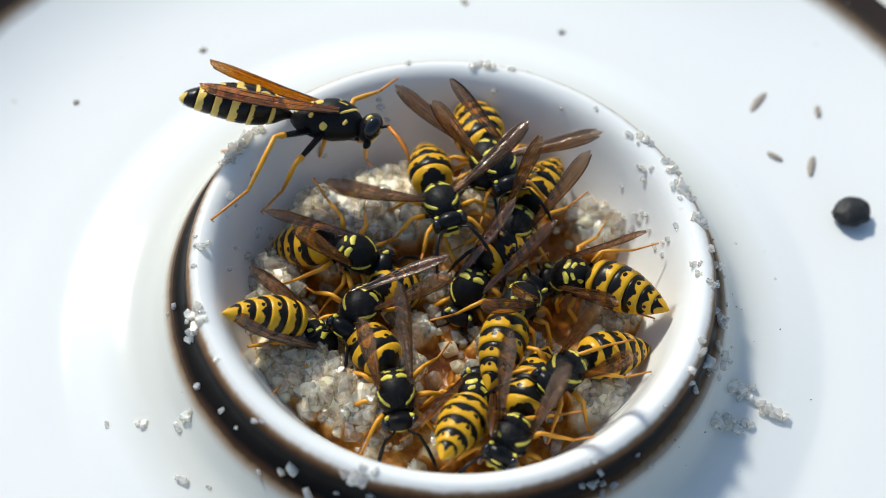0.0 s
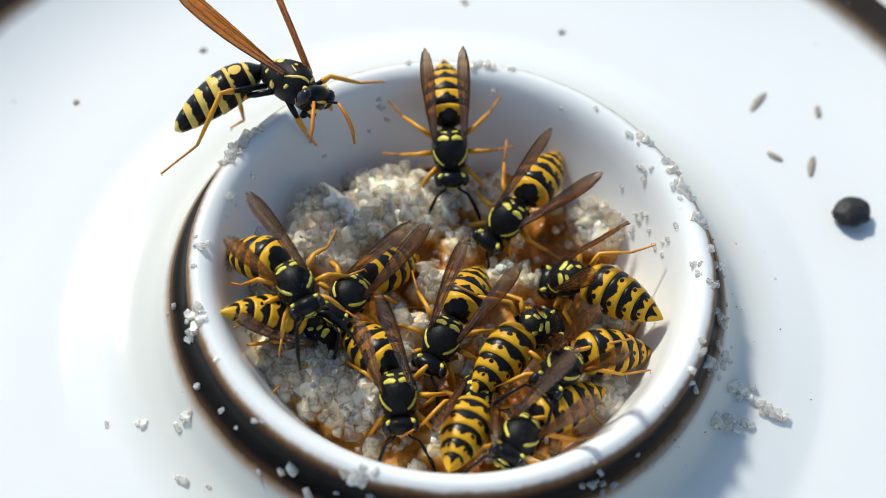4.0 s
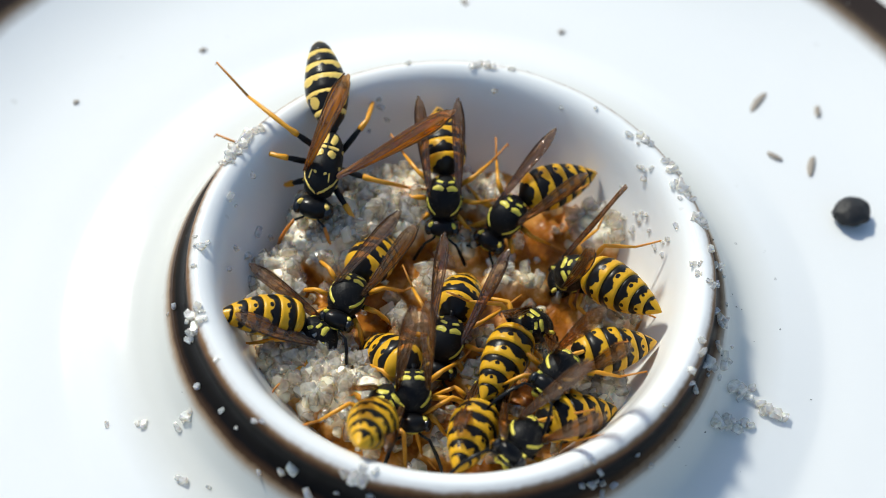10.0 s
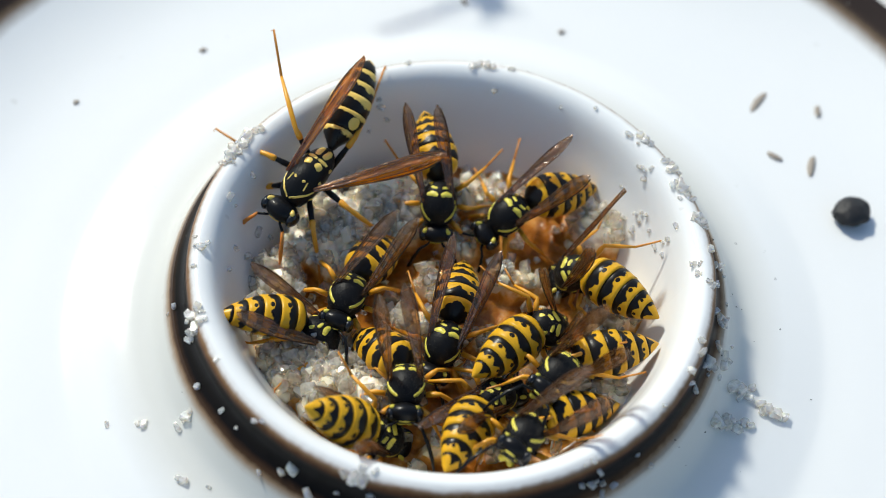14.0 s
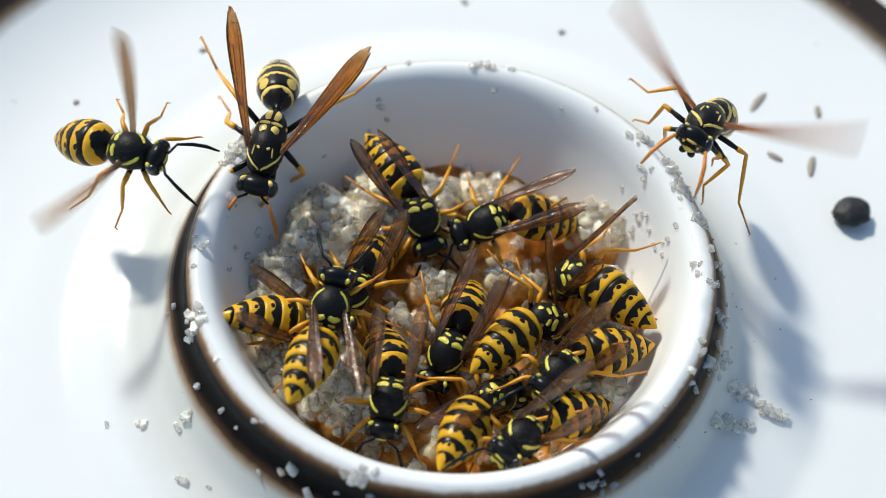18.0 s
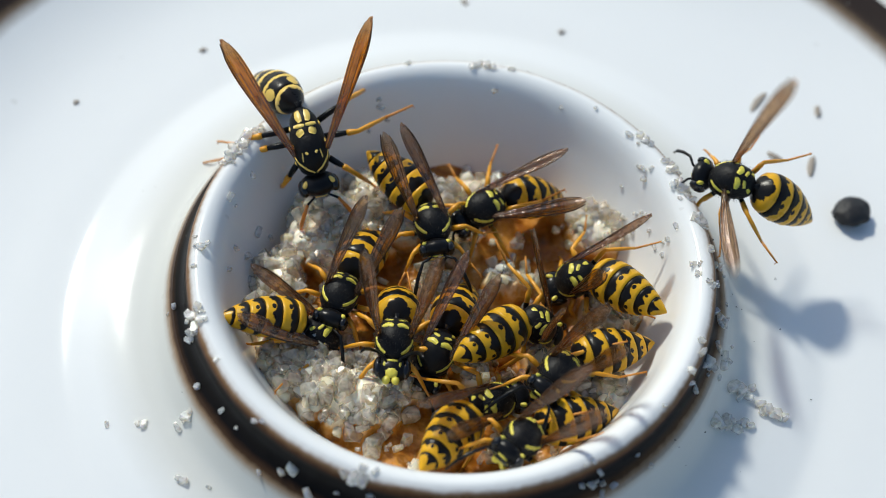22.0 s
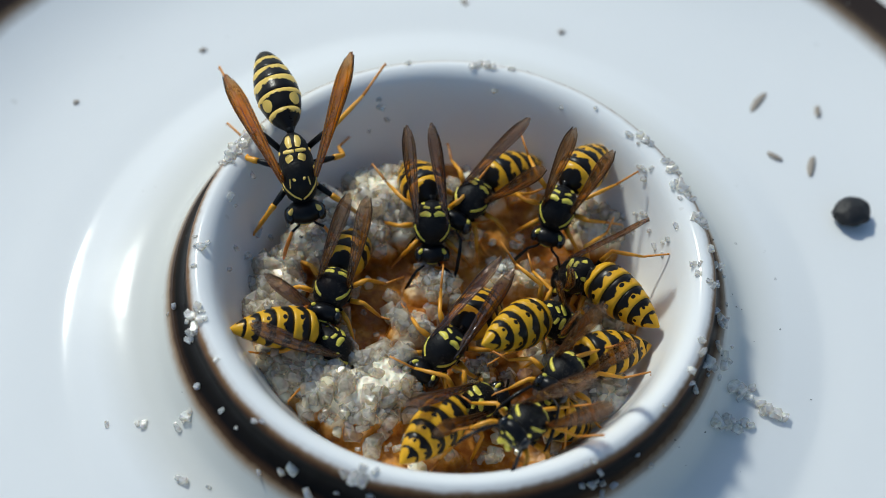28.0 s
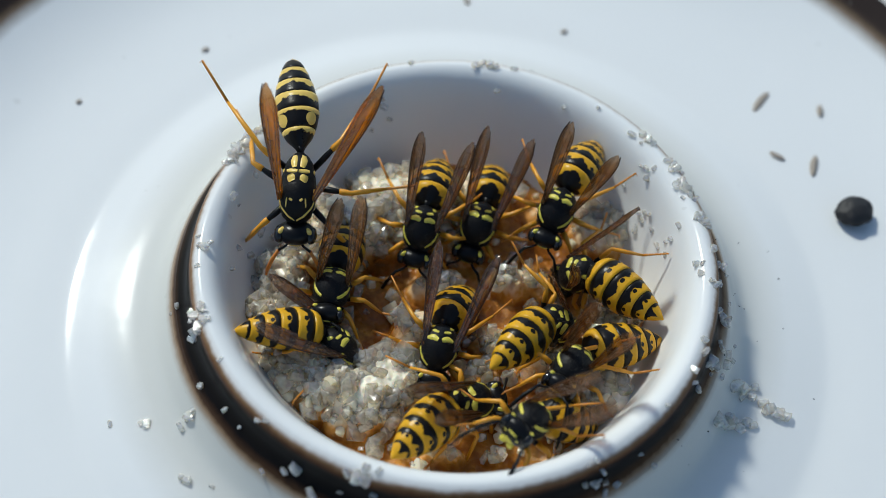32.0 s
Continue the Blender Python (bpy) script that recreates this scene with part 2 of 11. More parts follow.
M_TOE = plain("amber_tarsus", (0.62, 0.24, 0.025), 0.4, 900, 0.3)
M_ORANGE = plain("orange_antenna", (0.62, 0.20, 0.02), 0.4, 900, 0.25)
M_BANDS = banded("yellowjacket_bands", (0.71, 0.38, 0.02), 0.44, [(0.0, 0.13, 0.32), (0.33, 0.10, 0.22), (0.62, 0.08, 0.12)], [(0.2, 0.56, 0.13)])
M_FIRST = banded("yellowjacket_first_band", (0.71, 0.38, 0.02), 0.46, [(0.0, 0.22, 0.3), (0.45, 0.15, -0.15)], [])
M_TAIL = banded("yellowjacket_tail", (0.71, 0.38, 0.02), 0.16, [(0.0, 0.2, 0.4)], [])
M_PAPER = banded("paper_wasp_bands", (0.80, 0.56, 0.14), 0.6, [(0.0, 0.2, 0.16), (0.3, 0.12, -0.1)], [])
M_NECK = banded("paper_wasp_neck", (0.80, 0.56, 0.14), 0.84, [(0.3, 0.2, -0.1)], [])
M_SPOTS = banded("paper_wasp_spots", (0.80, 0.55, 0.13), 0.78, [(0.0, 0.2, 0.08)], [(0.27, 0.44, -0.33)])
M_WING = clear("smoky_wing", (0.82, 0.64, 0.45), (0.44, 0.20, 0.065), 0.3, 0.13, 0.0094)
M_AMBER = clear("amber_wing", (0.94, 0.53, 0.09), (0.95, 0.39, 0.018), 0.52, 0.14, 0.0124)
M_VEIN = plain("wing_vein", (0.05, 0.024, 0.012), 0.35, 2000, 0.3)
M_HAIR = plain("fine_hair", (0.10, 0.085, 0.065), 0.6, 3000, 0.3)
M_CRUMB = plain("charred_crumb", (0.012, 0.011, 0.012), 0.6, 1200, 0.5, 0.0004)
M_HUSK = plain("brown_husk", (0.34, 0.29, 0.24), 0.6, 900, 0.4)

# ---- mesh helpers (all in millimetres) ----


def mesh(name, verts, faces, mat, uvs=None, smooth=True):
    me = bpy.data.meshes.new(name)
    me.from_pydata([tuple(c * MM for c in v) for v in verts], [], faces)
    if uvs is not None:
        lay = me.uv_layers.new(name="UVMap")
        for lp in me.loops:
            lay.data[lp.index].uv = uvs[lp.vertex_index]
    for p in me.polygons:
        p.use_smooth = smooth
    me.materials.append(mat)
    me.update()
    return me


def piece(name, me, parent=None, m=None, label="", slot=""):
    """Links a mesh as one object, under a thing or a part."""
    ob = new(name, me)
    ob.parent = parent
    if m is not None:
        ob.matrix_basis = m
    if label:
        ob["label"] = label
    if slot:
        ob["slot"] = slot
    return ob


def loft(sections, n=18, v0=0.0, v1=1.0):
    """A closed skin through upright ovals (x, half width, height up, height down, middle z). u: 0 on the back, 1 below; v: from front to rear."""
    verts, faces, uvs = [], [], []
    k = len(sections)
    for i, (x, w, hu, hd, zc) in enumerate(sections):
        for j in range(n + 1):
            a = 2 * math.pi * j / n
            s, c = math.sin(a), -math.cos(a)
            verts.append((x, w * s, zc + (hu if c > 0 else hd) * c))
            uvs.append(((2 * j / n) - 1, v0 + (v1 - v0) * i / (k - 1)))
    for i in range(k - 1):
        for j in range(n):
            p = i * (n + 1) + j
            faces.append((p, p + 1, p + n + 2, p + n + 1))
    for i, back in ((0, True), (k - 1, False)):
        ring = [i * (n + 1) + j for j in range(n)]
        faces.append(ring if not back else ring[::-1])
    return verts, faces, uvs


def tube(points, radii, n=7):
    """A tapered tube along points."""
    verts, faces = [], []
    pts = [Vector(p) for p in points]
    for i, p in enumerate(pts):
        d = (pts[min(i + 1, len(pts) - 1)] - pts[max(i - 1, 0)]).normalized()
        side = d.cross(Vector((0.13, 0.21, 0.97))).normalized()
        up = side.cross(d)
        for j in range(n):
            a = 2 * math.pi * j / n
            verts.append(tuple(p + (side * math.cos(a) + up * math.sin(a)) * radii[i]))
    for i in range(len(pts) - 1):
        for j in range(n):
            q = (j + 1) % n
            faces.append((i * n + j, i * n + q, (i + 1) * n + q, (i + 1) * n + j))
    faces.append(tuple(range(n))[::-1])
    faces.append(tuple(range((len(pts) - 1) * n, len(pts) * n)))
    return verts, faces


def joined(*shapes):
    verts, faces = [], []
    for v, f in shapes:
        o = len(verts)
        verts += list(v)
        faces += [tuple(i + o for i in q) for q in f]
    return verts, faces


def ball(centre, half, n=14, k=9):
    """An oval body."""
    verts, faces = [], []
    for i in range(k + 1):
        t = math.pi * i / k
        for j in range(n):
            a = 2 * math.pi * j / n
            verts.append((centre[0] + half[0] * math.cos(t), centre[1] + half[1] * math.sin(t) * math.cos(a), centre[2] + half[2] * math.sin(t) * math.sin(a)))
    for i in range(k):
        for j in range(n):
            q = (j + 1) % n
            faces.append((i * n + j, (i + 1) * n + j, (i + 1) * n + q, i * n + q))
    return verts, faces


def lathe(profile, n=160):
    """A turned body; the second texture axis is the way along the profile in decimetres."""
    verts, faces, uvs = [], [], []
    way = 0.0
    for i, (r, z) in enumerate(profile):
        if i:
            way += math.dist(profile[i - 1], (r, z))
        for j in range(n + 1):
            a = 2 * math.pi * j / n
            q = r * (1 + 0.016 * max(0.0, math.cos(a - 1.22)) ** 2)  # hand-made: a little out of round
            verts.append((q * math.cos(a), q * math.sin(a), z))
            uvs.append((j / n, way / 100))
    for i in range(len(profile) - 1):
        for j in range(n):
            p = i * (n + 1) + j
            faces.append((p, p + 1, p + n + 2, p + n + 1))
    return verts, faces, uvs


def rounded(points, steps=6):
    """A smooth curve through points."""
    out = []
    P = [points[0]] + list(points) + [points[-1]]
    for i in range(1, len(P) - 2):
        for s in range(steps):
            t = s / steps
            q = []
            for c in range(2):
                a, b, d, e = P[i - 1][c], P[i][c], P[i + 1][c], P[i + 2][c]
                q.append(0.5 * (2 * b + (d - a) * t + (2 * a - 5 * b + 4 * d - e) * t * t + (3 * b - 3 * d + e - a) * t ** 3))
            out.append((max(q[0], 0.0), q[1]))
    return out + [points[-1]]


# ---- the setting ----
def slab(half, thick, soft=3.0):
    """A square tabletop with rounded edges; its upper face lies at height 0."""
    bm = bmesh.new()
    bmesh.ops.create_cube(bm, size=1.0)
    for v in bm.verts:
        v.co = Vector((v.co.x * 2 * half, v.co.y * 2 * half, (v.co.z - 0.5) * thick))
    bmesh.ops.bevel(bm, geom=bm.edges[:], offset=soft, segments=3, affect="EDGES")
    bm.verts.index_update()
    out = [tuple(v.co) for v in bm.verts], [tuple(v.index for v in f.verts) for f in bm.faces]
    bm.free()
    return out


top = piece("ground", mesh("ground", *slab(320, 25), M_CLOTH, None, False))
tagged(top, "pale plain tabletop under the dish", "table", kind="structure")

# ---- the dish: an egg cup in one piece with its saucer ----
CUP = [(0.01, -17.4), (5, -17.0), (10, -15.2), (14, -12.4), (17, -8.8), (19, -4.8), (20.0, -2.2), (20.6, -0.95), (21.2, -0.28), (21.9, 0.0), (22.5, -0.16), (22.9, -0.5), (23.06, -1.0), (23.16, -1.8), (23.36, -2.6), (23.8, -3.3), (24.4, -3.8)]
SAUCER = [(24.4, -3.8), (24.9, -4.6), (25.6, -5.75), (26.6, -6.9), (28.0, -7.56), (30.0, -8.03), (32.0, -8.495), (33.3, -8.795), (33.9, -8.925), (34.4, -9.01), (34.9, -9.055), (35.6, -9.08), (38.0, -9.13), (41.5, -9.25), (46.0, -9.2), (50.0, -8.65), (53.5, -7.7), (56.3, -6.5), (57.8, -5.8), (58.6, -5.9), (58.9, -6.5), (58.4, -7.3), (55, -9.8), (48, -12.2), (41, -13.4), (33, -14.2), (27, -17.0), (25.6, -21.9), (24.0, -21.95), (22.4, -20.8), (0.01, -20.6)]
dish = tagged(new("egg_cup"), "white glazed stoneware egg cup with saucer and burnt-brown bands", "egg cup")
dish.location = (0, 0, RIM * MM)
cup_line = rounded(CUP, 7)
v, f, uv = lathe(cup_line)
piece("cup", mesh("cup", v, f, M_GLAZE, uv), dish, label="white glazed cup with rounded lip and brown collar")
CUP_WAY = sum(math.dist(a, b) for a, b in zip(cup_line, cup_line[1:])) / 100
v, f, uv = lathe(rounded(SAUCER, 6))
piece("saucer", mesh("saucer", v, f, M_GLAZE, [(a, b + CUP_WAY) for a, b in uv]), dish, label="shallow white saucer with brown edge")


# ---- sugar in the cup ----
def bowl_radius(z):
    """Inner radius of the cup at a depth."""
    pts = sorted((b, a) for a, b in CUP[:10])
    return float(np.interp(z, [p[0] for p in pts], [p[1] for p in pts]))


# heaps of sugar: middle, half length and half breadth, height over the syrup
HEAPS = [(-11.2, 6.8, 5.6, 4.8, 3.4), (-5.4, 10.6, 6.0, 4.2, 3.2), (-12.5, -7.0, 5.6, 5.0, 2.8), (-8.0, -10.6, 5.2, 3.4, 2.7), (-4.4, -8.6, 3.6, 3.6, 2.4), (-3.2, -2.8, 2.4, 2.4, 1.4), (13.4, 10.0, 3.2, 3.2, 2.2), (15.0, 2.0, 3.0, 4.2, 2.2), (14.2, -8.4, 3.6, 3.6, 2.6),
         (-15.6, 0.6, 2.6, 4.4, 2.2), (-16.2, -4.0, 2.4, 3.4, 2.6), (6.2, 3.2, 3.6, 1.7, 1.4), (4.2, -3.2, 2.4, 2.2, 1.3), (9.0, -4.0, 2.4, 2.2, 1.2), (0.4, -15.0, 2.0, 1.3, 1.7), (1.6, 12.6, 3.4, 2.4, 1.8), (-1.4, 2.4, 2.8, 2.4, 1.4), (0.6, 7.0, 2.6, 1.8, 1.1), (3.0, -7.0, 2.2, 2.0, 1.0)]
FLOOR = -8.6


def sugar_height(x, y):
    h = 0.0
    for hx, hy, rx, ry, top_h in HEAPS:
        d = math.hypot((x - hx) / rx, (y - hy) / ry) + 0.28 * noise.noise((x * 0.6, y * 0.6, hx))
        if d < 1:
            h = max(h, top_h * (1 - max(0.0, d) ** 3))
    return FLOOR + h + 0.5 * noise.noise((x * 0.35, y * 0.35, 1.0))


def syrup():
    """The soaked mass: a lumpy sheet; its first texture axis says how much sugar stands in the syrup."""
    verts, faces, uvs = [(0, 0, FLOOR)], [], [(0.5, 0)]
    rings, n = 110, 300
    for i in range(1, rings + 1):
        for j in range(n):
            a = 2 * math.pi * j / n
            r = 20.0 * i / rings
            x, y = r * math.cos(a), r * math.sin(a)
            h = sugar_height(x, y)
            lump = 0.6 * abs(noise.noise((x * 1.1, y * 1.1, 4))) + 0.5 * abs(noise.noise((x * 2.6, y * 2.6, 7)))
            cover = min(1.0, max(0.0, (h - FLOOR) / 2.0))
            verts.append((x, y, h - 0.3 * (1 - cover) - 0.1 + 0.3 * cover + lump * (0.08 + 0.75 * cover)))
            uvs.append((0.27 + 0.66 * cover + 0.25 * (lump - 0.25), 0))
    for j in range(n):
        faces.append((0, 1 + j, 1 + (j + 1) % n))
    for i in range(rings - 1):
        for j in range(n):
            q = (j + 1) % n
            faces.append((1 + i * n + j, 1 + (i + 1) * n + j, 1 + (i + 1) * n + q, 1 + i * n + q))
    return mesh("syrup", verts, faces, M_SYRUP, uvs)


wet = piece("syrup", syrup(), None, at(0, 0, 0))
tagged(wet, "glossy orange-brown syrup soaking the sugar in the cup", "syrup", kind="stuff")


def shards(count=16, seed=3):
    """Blocky crystal shapes with worn corners."""
    rng = random.Random(seed)
    out = []
    for _ in range(count):
        verts = []
        sx, sy, sz = rng.uniform(0.7, 1.25), rng.uniform(0.55, 1.0), rng.uniform(0.45, 0.9)
        for a in (-1, 1):
            for b in (-1, 1):
                for c in (-1, 1):
                    cut = rng.uniform(0.3, 0.75)
                    for k in range(3):
                        p = [a, b, c]
                        p[k] *= 1 - cut
                        verts.append(Vector((p[0] * sx + rng.uniform(-0.26, 0.26), p[1] * sy + rng.uniform(-0.26, 0.26), p[2] * sz + rng.uniform(-0.26, 0.26))) * 0.5)
        bm = bmesh.new()
        for p in verts:
            bm.verts.new(p)
        bmesh.ops.convex_hull(bm, input=bm.verts)
        bm.verts.ensure_lookup_table()
        keep = [w for w in bm.verts if w.link_faces]
        ids = {w: i for i, w in enumerate(keep)}
        out.append(([tuple(w.co) for w in keep], [tuple(ids[w] for w in q.verts) for q in bm.faces]))
        bm.free()
    return out


SHARDS = shards()


def heap(count, seed, pick, mat):
    """Crystals strewn over the heaps, every third one with worn edges."""
    rng = random.Random(seed)
    verts, faces, worn = [], [], []
    made = 0
    while made < count:
        spot = pick(rng)
        if spot is None:
            continue
        x, y, z, size = spot
        sv, sf = rng.choice(SHARDS)
        m = Matrix.LocRotScale((x, y, z), Euler([rng.uniform(0, 6.28) for _ in range(3)]), (size * rng.uniform(0.8, 1.2),) * 3)
        o = len(verts)
        verts += [tuple(m @ Vector(p)) for p in sv]
        faces += [tuple(i + o for i in q) for q in sf]
        worn += [made % 3 == 0] * len(sf)
        made += 1
    me = mesh("sugar", verts, faces, mat)
    me.polygons.foreach_set("use_smooth", worn)
    return me


def in_bowl(rng):
    r, a = 18.8 * math.sqrt(rng.random()), rng.uniform(0, 6.283)
    x, y = r * math.cos(a), r * math.sin(a)
    h = sugar_height(x, y)
    dense = min(1.0, max(0.1, (h - FLOOR - 0.5) / 0.9))
    dense = dense * max(0.08, min(1.0, 0.75 + 1.8 * noise.noise((x * 0.4 + 5, y * 0.4, 2))))
    if rng.random() > dense or r > bowl_radius(h) - 0.1:
        return None
    return x, y, h + rng.uniform(-0.25, 0.2), rng.choice((0.45, 0.6, 0.7, 0.8, 0.9, 1.0, 1.1, 1.3, 1.5))


def on_heaps(rng):
    """A place on top of the sugar, for the clear crystals."""
    spot = in_bowl(rng)
    return spot and (spot[0], spot[1], spot[2] + 0.4, spot[3])


sugar = tagged(piece("sugar", heap(360, 11, in_bowl, M_SUGAR), None, at(0, 0, 0)), "heaped coarse off-white sugar crystals soaked with brown syrup", "sugar", kind="stuff")
tagged(piece("sugar", heap(700, 12, on_heaps, M_WET_SUGAR), None, at(0, 0, 0)), "clear wet sugar crystals on the soaked heaps", "sugar", kind="stuff")


def near_crystals(count, seed=12):
    """The clear crystals on the heaps of the near side, one by one."""
    rng = random.Random(seed)
    shapes = [mesh("crystal", sv, sf, M_WET_SUGAR, None, False) for sv, sf in SHARDS]
    while count:
        spot = on_heaps(rng)
        if spot is None or spot[1] > 1.5:
            continue
        x, y, z, size = spot
        ob = piece("crystal", rng.choice(shapes), sugar, turn(rng.uniform(0, 360), rng.uniform(0, 360), rng.uniform(0, 360), x, y, z))
        ob.scale = (size * rng.uniform(0.8, 1.2),) * 3
        count -= 1


near_crystals(290)

# ---- the wasps ----
YELLOWJACKET = dict(
    thorax=[(-0.05, 0.3, 0.3, 0.3, -0.1), (0.25, 1.0, 0.85, 0.8, 0.0), (0.8, 1.45, 1.3, 1.2, 0.05), (1.5, 1.62, 1.5, 1.35, 0.1), (2.4, 1.66, 1.6, 1.4, 0.1), (3.2, 1.5, 1.4, 1.25, 0.0), (3.8, 1.15, 1.05, 1.0, -0.1), (4.15, 0.6, 0.6, 0.6, -0.2), (4.3, 0.2, 0.2, 0.2, -0.25)],
    belly=[(0.0, 0.32, 0.3), (0.35, 0.95, 0.9), (0.9, 1.7, 1.6), (2.0, 2.06, 1.9), (3.3, 2.08, 1.9), (4.6, 1.86, 1.7), (5.8, 1.45, 1.3), (6.8, 0.98, 0.9), (7.6, 0.48, 0.45), (8.1, 0.08, 0.08)],
    plates=[0.0, 1.5, 3.05, 4.5, 5.75, 6.85, 8.1], head=4.75, wing=9.4, width=1.42, size=1.0)
PAPER_WASP = dict(
    thorax=[(-0.06, 0.25, 0.29, 0.34, -0.2), (0.35, 0.77, 0.7, 0.92, -0.1), (0.9, 1.15, 1.09, 1.44, -0.05), (1.4, 1.3, 1.3, 1.54, 0), (1.62, 1.35, 1.35, 1.56, 0), (1.75, 1.39, 1.48, 1.62, 0), (2.3, 1.51, 1.66, 1.8, 0.05), (2.68, 1.55, 1.66, 1.86, 0.08), (2.85, 1.57, 1.79, 1.9, 0.1), (3.8, 1.66, 1.92, 1.98, 0.12), (4.82, 1.55, 1.79, 1.8, 0.1), (5.71, 1.26, 1.39, 1.5, 0), (6.22, 0.72, 0.8, 0.92, -0.15), (6.5, 0.25, 0.29, 0.34, -0.2)],
    belly=[(0.0, 0.26, 0.26), (0.5, 0.55, 0.55), (1.2, 1.12, 1.12), (2.3, 1.64, 1.64), (3.8, 1.98, 1.9), (5.2, 1.94, 1.84), (6.6, 1.68, 1.58), (8.0, 1.3, 1.24), (8.9, 0.98, 0.92), (9.5, 0.66, 0.62), (9.9, 0.12, 0.12)],
    plates=[0.0, 1.9, 3.7, 5.4, 6.9, 8.4, 9.9], head=7.05, wing=12.4, width=1.75, size=1.25)

SLIM_WASP = dict(PAPER_WASP, belly=[(s, w * 0.86, h * 0.86) for s, w, h in PAPER_WASP["belly"]], thorax=[(x, w * 1.0, u * 0.9, d * 0.9, z) for x, w, u, d, z in PAPER_WASP["thorax"]])


def belly_plate(spec, i):
    """One plate of the abdomen, slightly telescoped over the next."""
    s0, s1 = spec["plates"][i], spec["plates"][i + 1]
    ks = [k[0] for k in spec["belly"]]
    rows = []
    steps = 6
    for q in range(steps + 1):
        s = s0 + (s1 - s0) * q / steps
        w, h = float(np.interp(s, ks, [k[1] for k in spec["belly"]])), float(np.interp(s, ks, [k[2] for k in spec["belly"]]))
        lip = 1.0 + 0.035 * (q / steps)
        if q == 0 and i:
            lip = 0.96
        rows.append((-s, w * lip, h * lip, h * lip * 0.94, -0.12 * s * s / 8))
    if i == 5:
        rows.append((-s1 - 0.02, 0.01, 0.01, 0.01, -0.12 * s1 * s1 / 8))
    return loft(rows, 20)


def on_body(rows, x, a, lift=0.0):
    """A point of a lofted body at x, turned by a from its back."""
    w, hu, hd, zc = (float(np.interp(x, [r[0] for r in rows], [r[i] for r in rows])) for i in (1, 2, 3, 4))
    co = math.cos(a)
    h = hu if co > 0 else hd
    return Vector((x, (w + lift) * math.sin(a), zc + (h + lift) * co))


def ribbon(rows, path, wide):
    """A slightly raised marking that follows a body's surface along (x, turn) points."""
    verts, faces = [], []
    n = 4 * (len(path) - 1)
    at_k = lambda k: [float(np.interp(k / 4, range(len(path)), [p[i] for p in path])) for i in (0, 1)]
    for k in range(n + 1):
        x, a = at_k(k)
        x0, a0 = at_k(max(k - 1, 0))
        x1, a1 = at_k(min(k + 1, n))
        r = max(0.4, abs(on_body(rows, x, math.pi / 2).y))
        dx, da = x1 - x0, (a1 - a0) * r
        m = math.hypot(dx, da) or 1.0
        half = wide * (0.35 + 0.65 * math.sin(math.pi * (k + 0.5) / (n + 1)) ** 0.6)
        for q, lift in ((-1, -0.03), (-0.75, 0.03), (0, 0.06), (0.75, 0.03), (1, -0.03)):
            verts.append(tuple(on_body(rows, x - da / m * half * q, a + dx / m * half * q / r, lift)))
    for k in range(n):
        for q in range(4):
            p = k * 5 + q
            faces.append((p, p + 1, p + 6, p + 5))
    faces.append((0, 1, 2, 3, 4))
    faces.append(tuple(n * 5 + q for q in (4, 3, 2, 1, 0)))
    return verts, faces


# yellow marks on the thorax: way along it as (x, turn from the back) and half width
JACKET_LINES = [([(3.75, 0.62), (3.4, 0.9), (2.8, 1.14), (2.2, 1.22)], 0.17), ([(1.42, 0.1), (1.25, 0.4), (1.35, 0.78)], 0.27), ([(0.74, 0.16), (0.62, 0.66)], 0.14), ([(2.05, 1.02), (1.8, 1.12)], 0.17), ([(2.6, 1.75), (2.2, 2.0)], 0.32), ([(0.35, 0.7), (0.25, 1.2)], 0.14)]
PAPER_LINES = [([(6.05, 0.1), (5.7, 0.55), (5.0, 1.0), (4.3, 1.22)], 0.12), ([(4.9, 0.62), (4.1, 0.52)], 0.07), ([(4.35, 0.22), (4.15, 0.36)], 0.13), ([(2.62, 0.3), (2.05, 0.5)], 0.42), ([(1.7, 0.04), (1.7, 0.8)], 0.2), ([(1.38, 0.26), (0.8, 0.42), (0.3, 0.6)], 0.34), ([(3.55, 1.12), (3.2, 1.18)], 0.22), ([(3.1, 1.75), (2.8, 2.1)], 0.34), ([(1.9, 1.25), (1.6, 1.5)], 0.2), ([(5.0, 1.5), (4.7, 1.75)], 0.16)]


def patch(cx, cy, cz, lx, ly, lz, yaw=0.0, tilt=0.0):
    """A small proud marking."""
    v, f = ball((0, 0, 0), (lx, ly, lz), 10, 6)
    m = Matrix.Translation((cx, cy, cz)) @ pose(0, 0, 0, tilt, 0, yaw)
    return [tuple(m @ Vector(p)) for p in v], f


def wing_breadth(t):
    """Breadth along the wing: narrow at the hinge, broadest past the middle, rounded at the tip."""
    body = 0.2 + 0.85 * math.sin(math.pi * (0.06 + 0.74 * t) ** 1.35) ** 0.9
    tip = max(0.0, (t - 0.78) / 0.22)
    return body * (0.18 + 0.82 * math.sqrt(max(0.0, 1 - tip * tip)))


def wing_fold(width, t, q):
    """Height of the crumpled, lengthwise-folded skin."""
    return width * (0.10 * math.cos(math.pi * q * 2) + 0.05 * math.cos(19 * q + 2.5 * t)) + 0.05 * math.sin(9 * t + 3 * q) * t


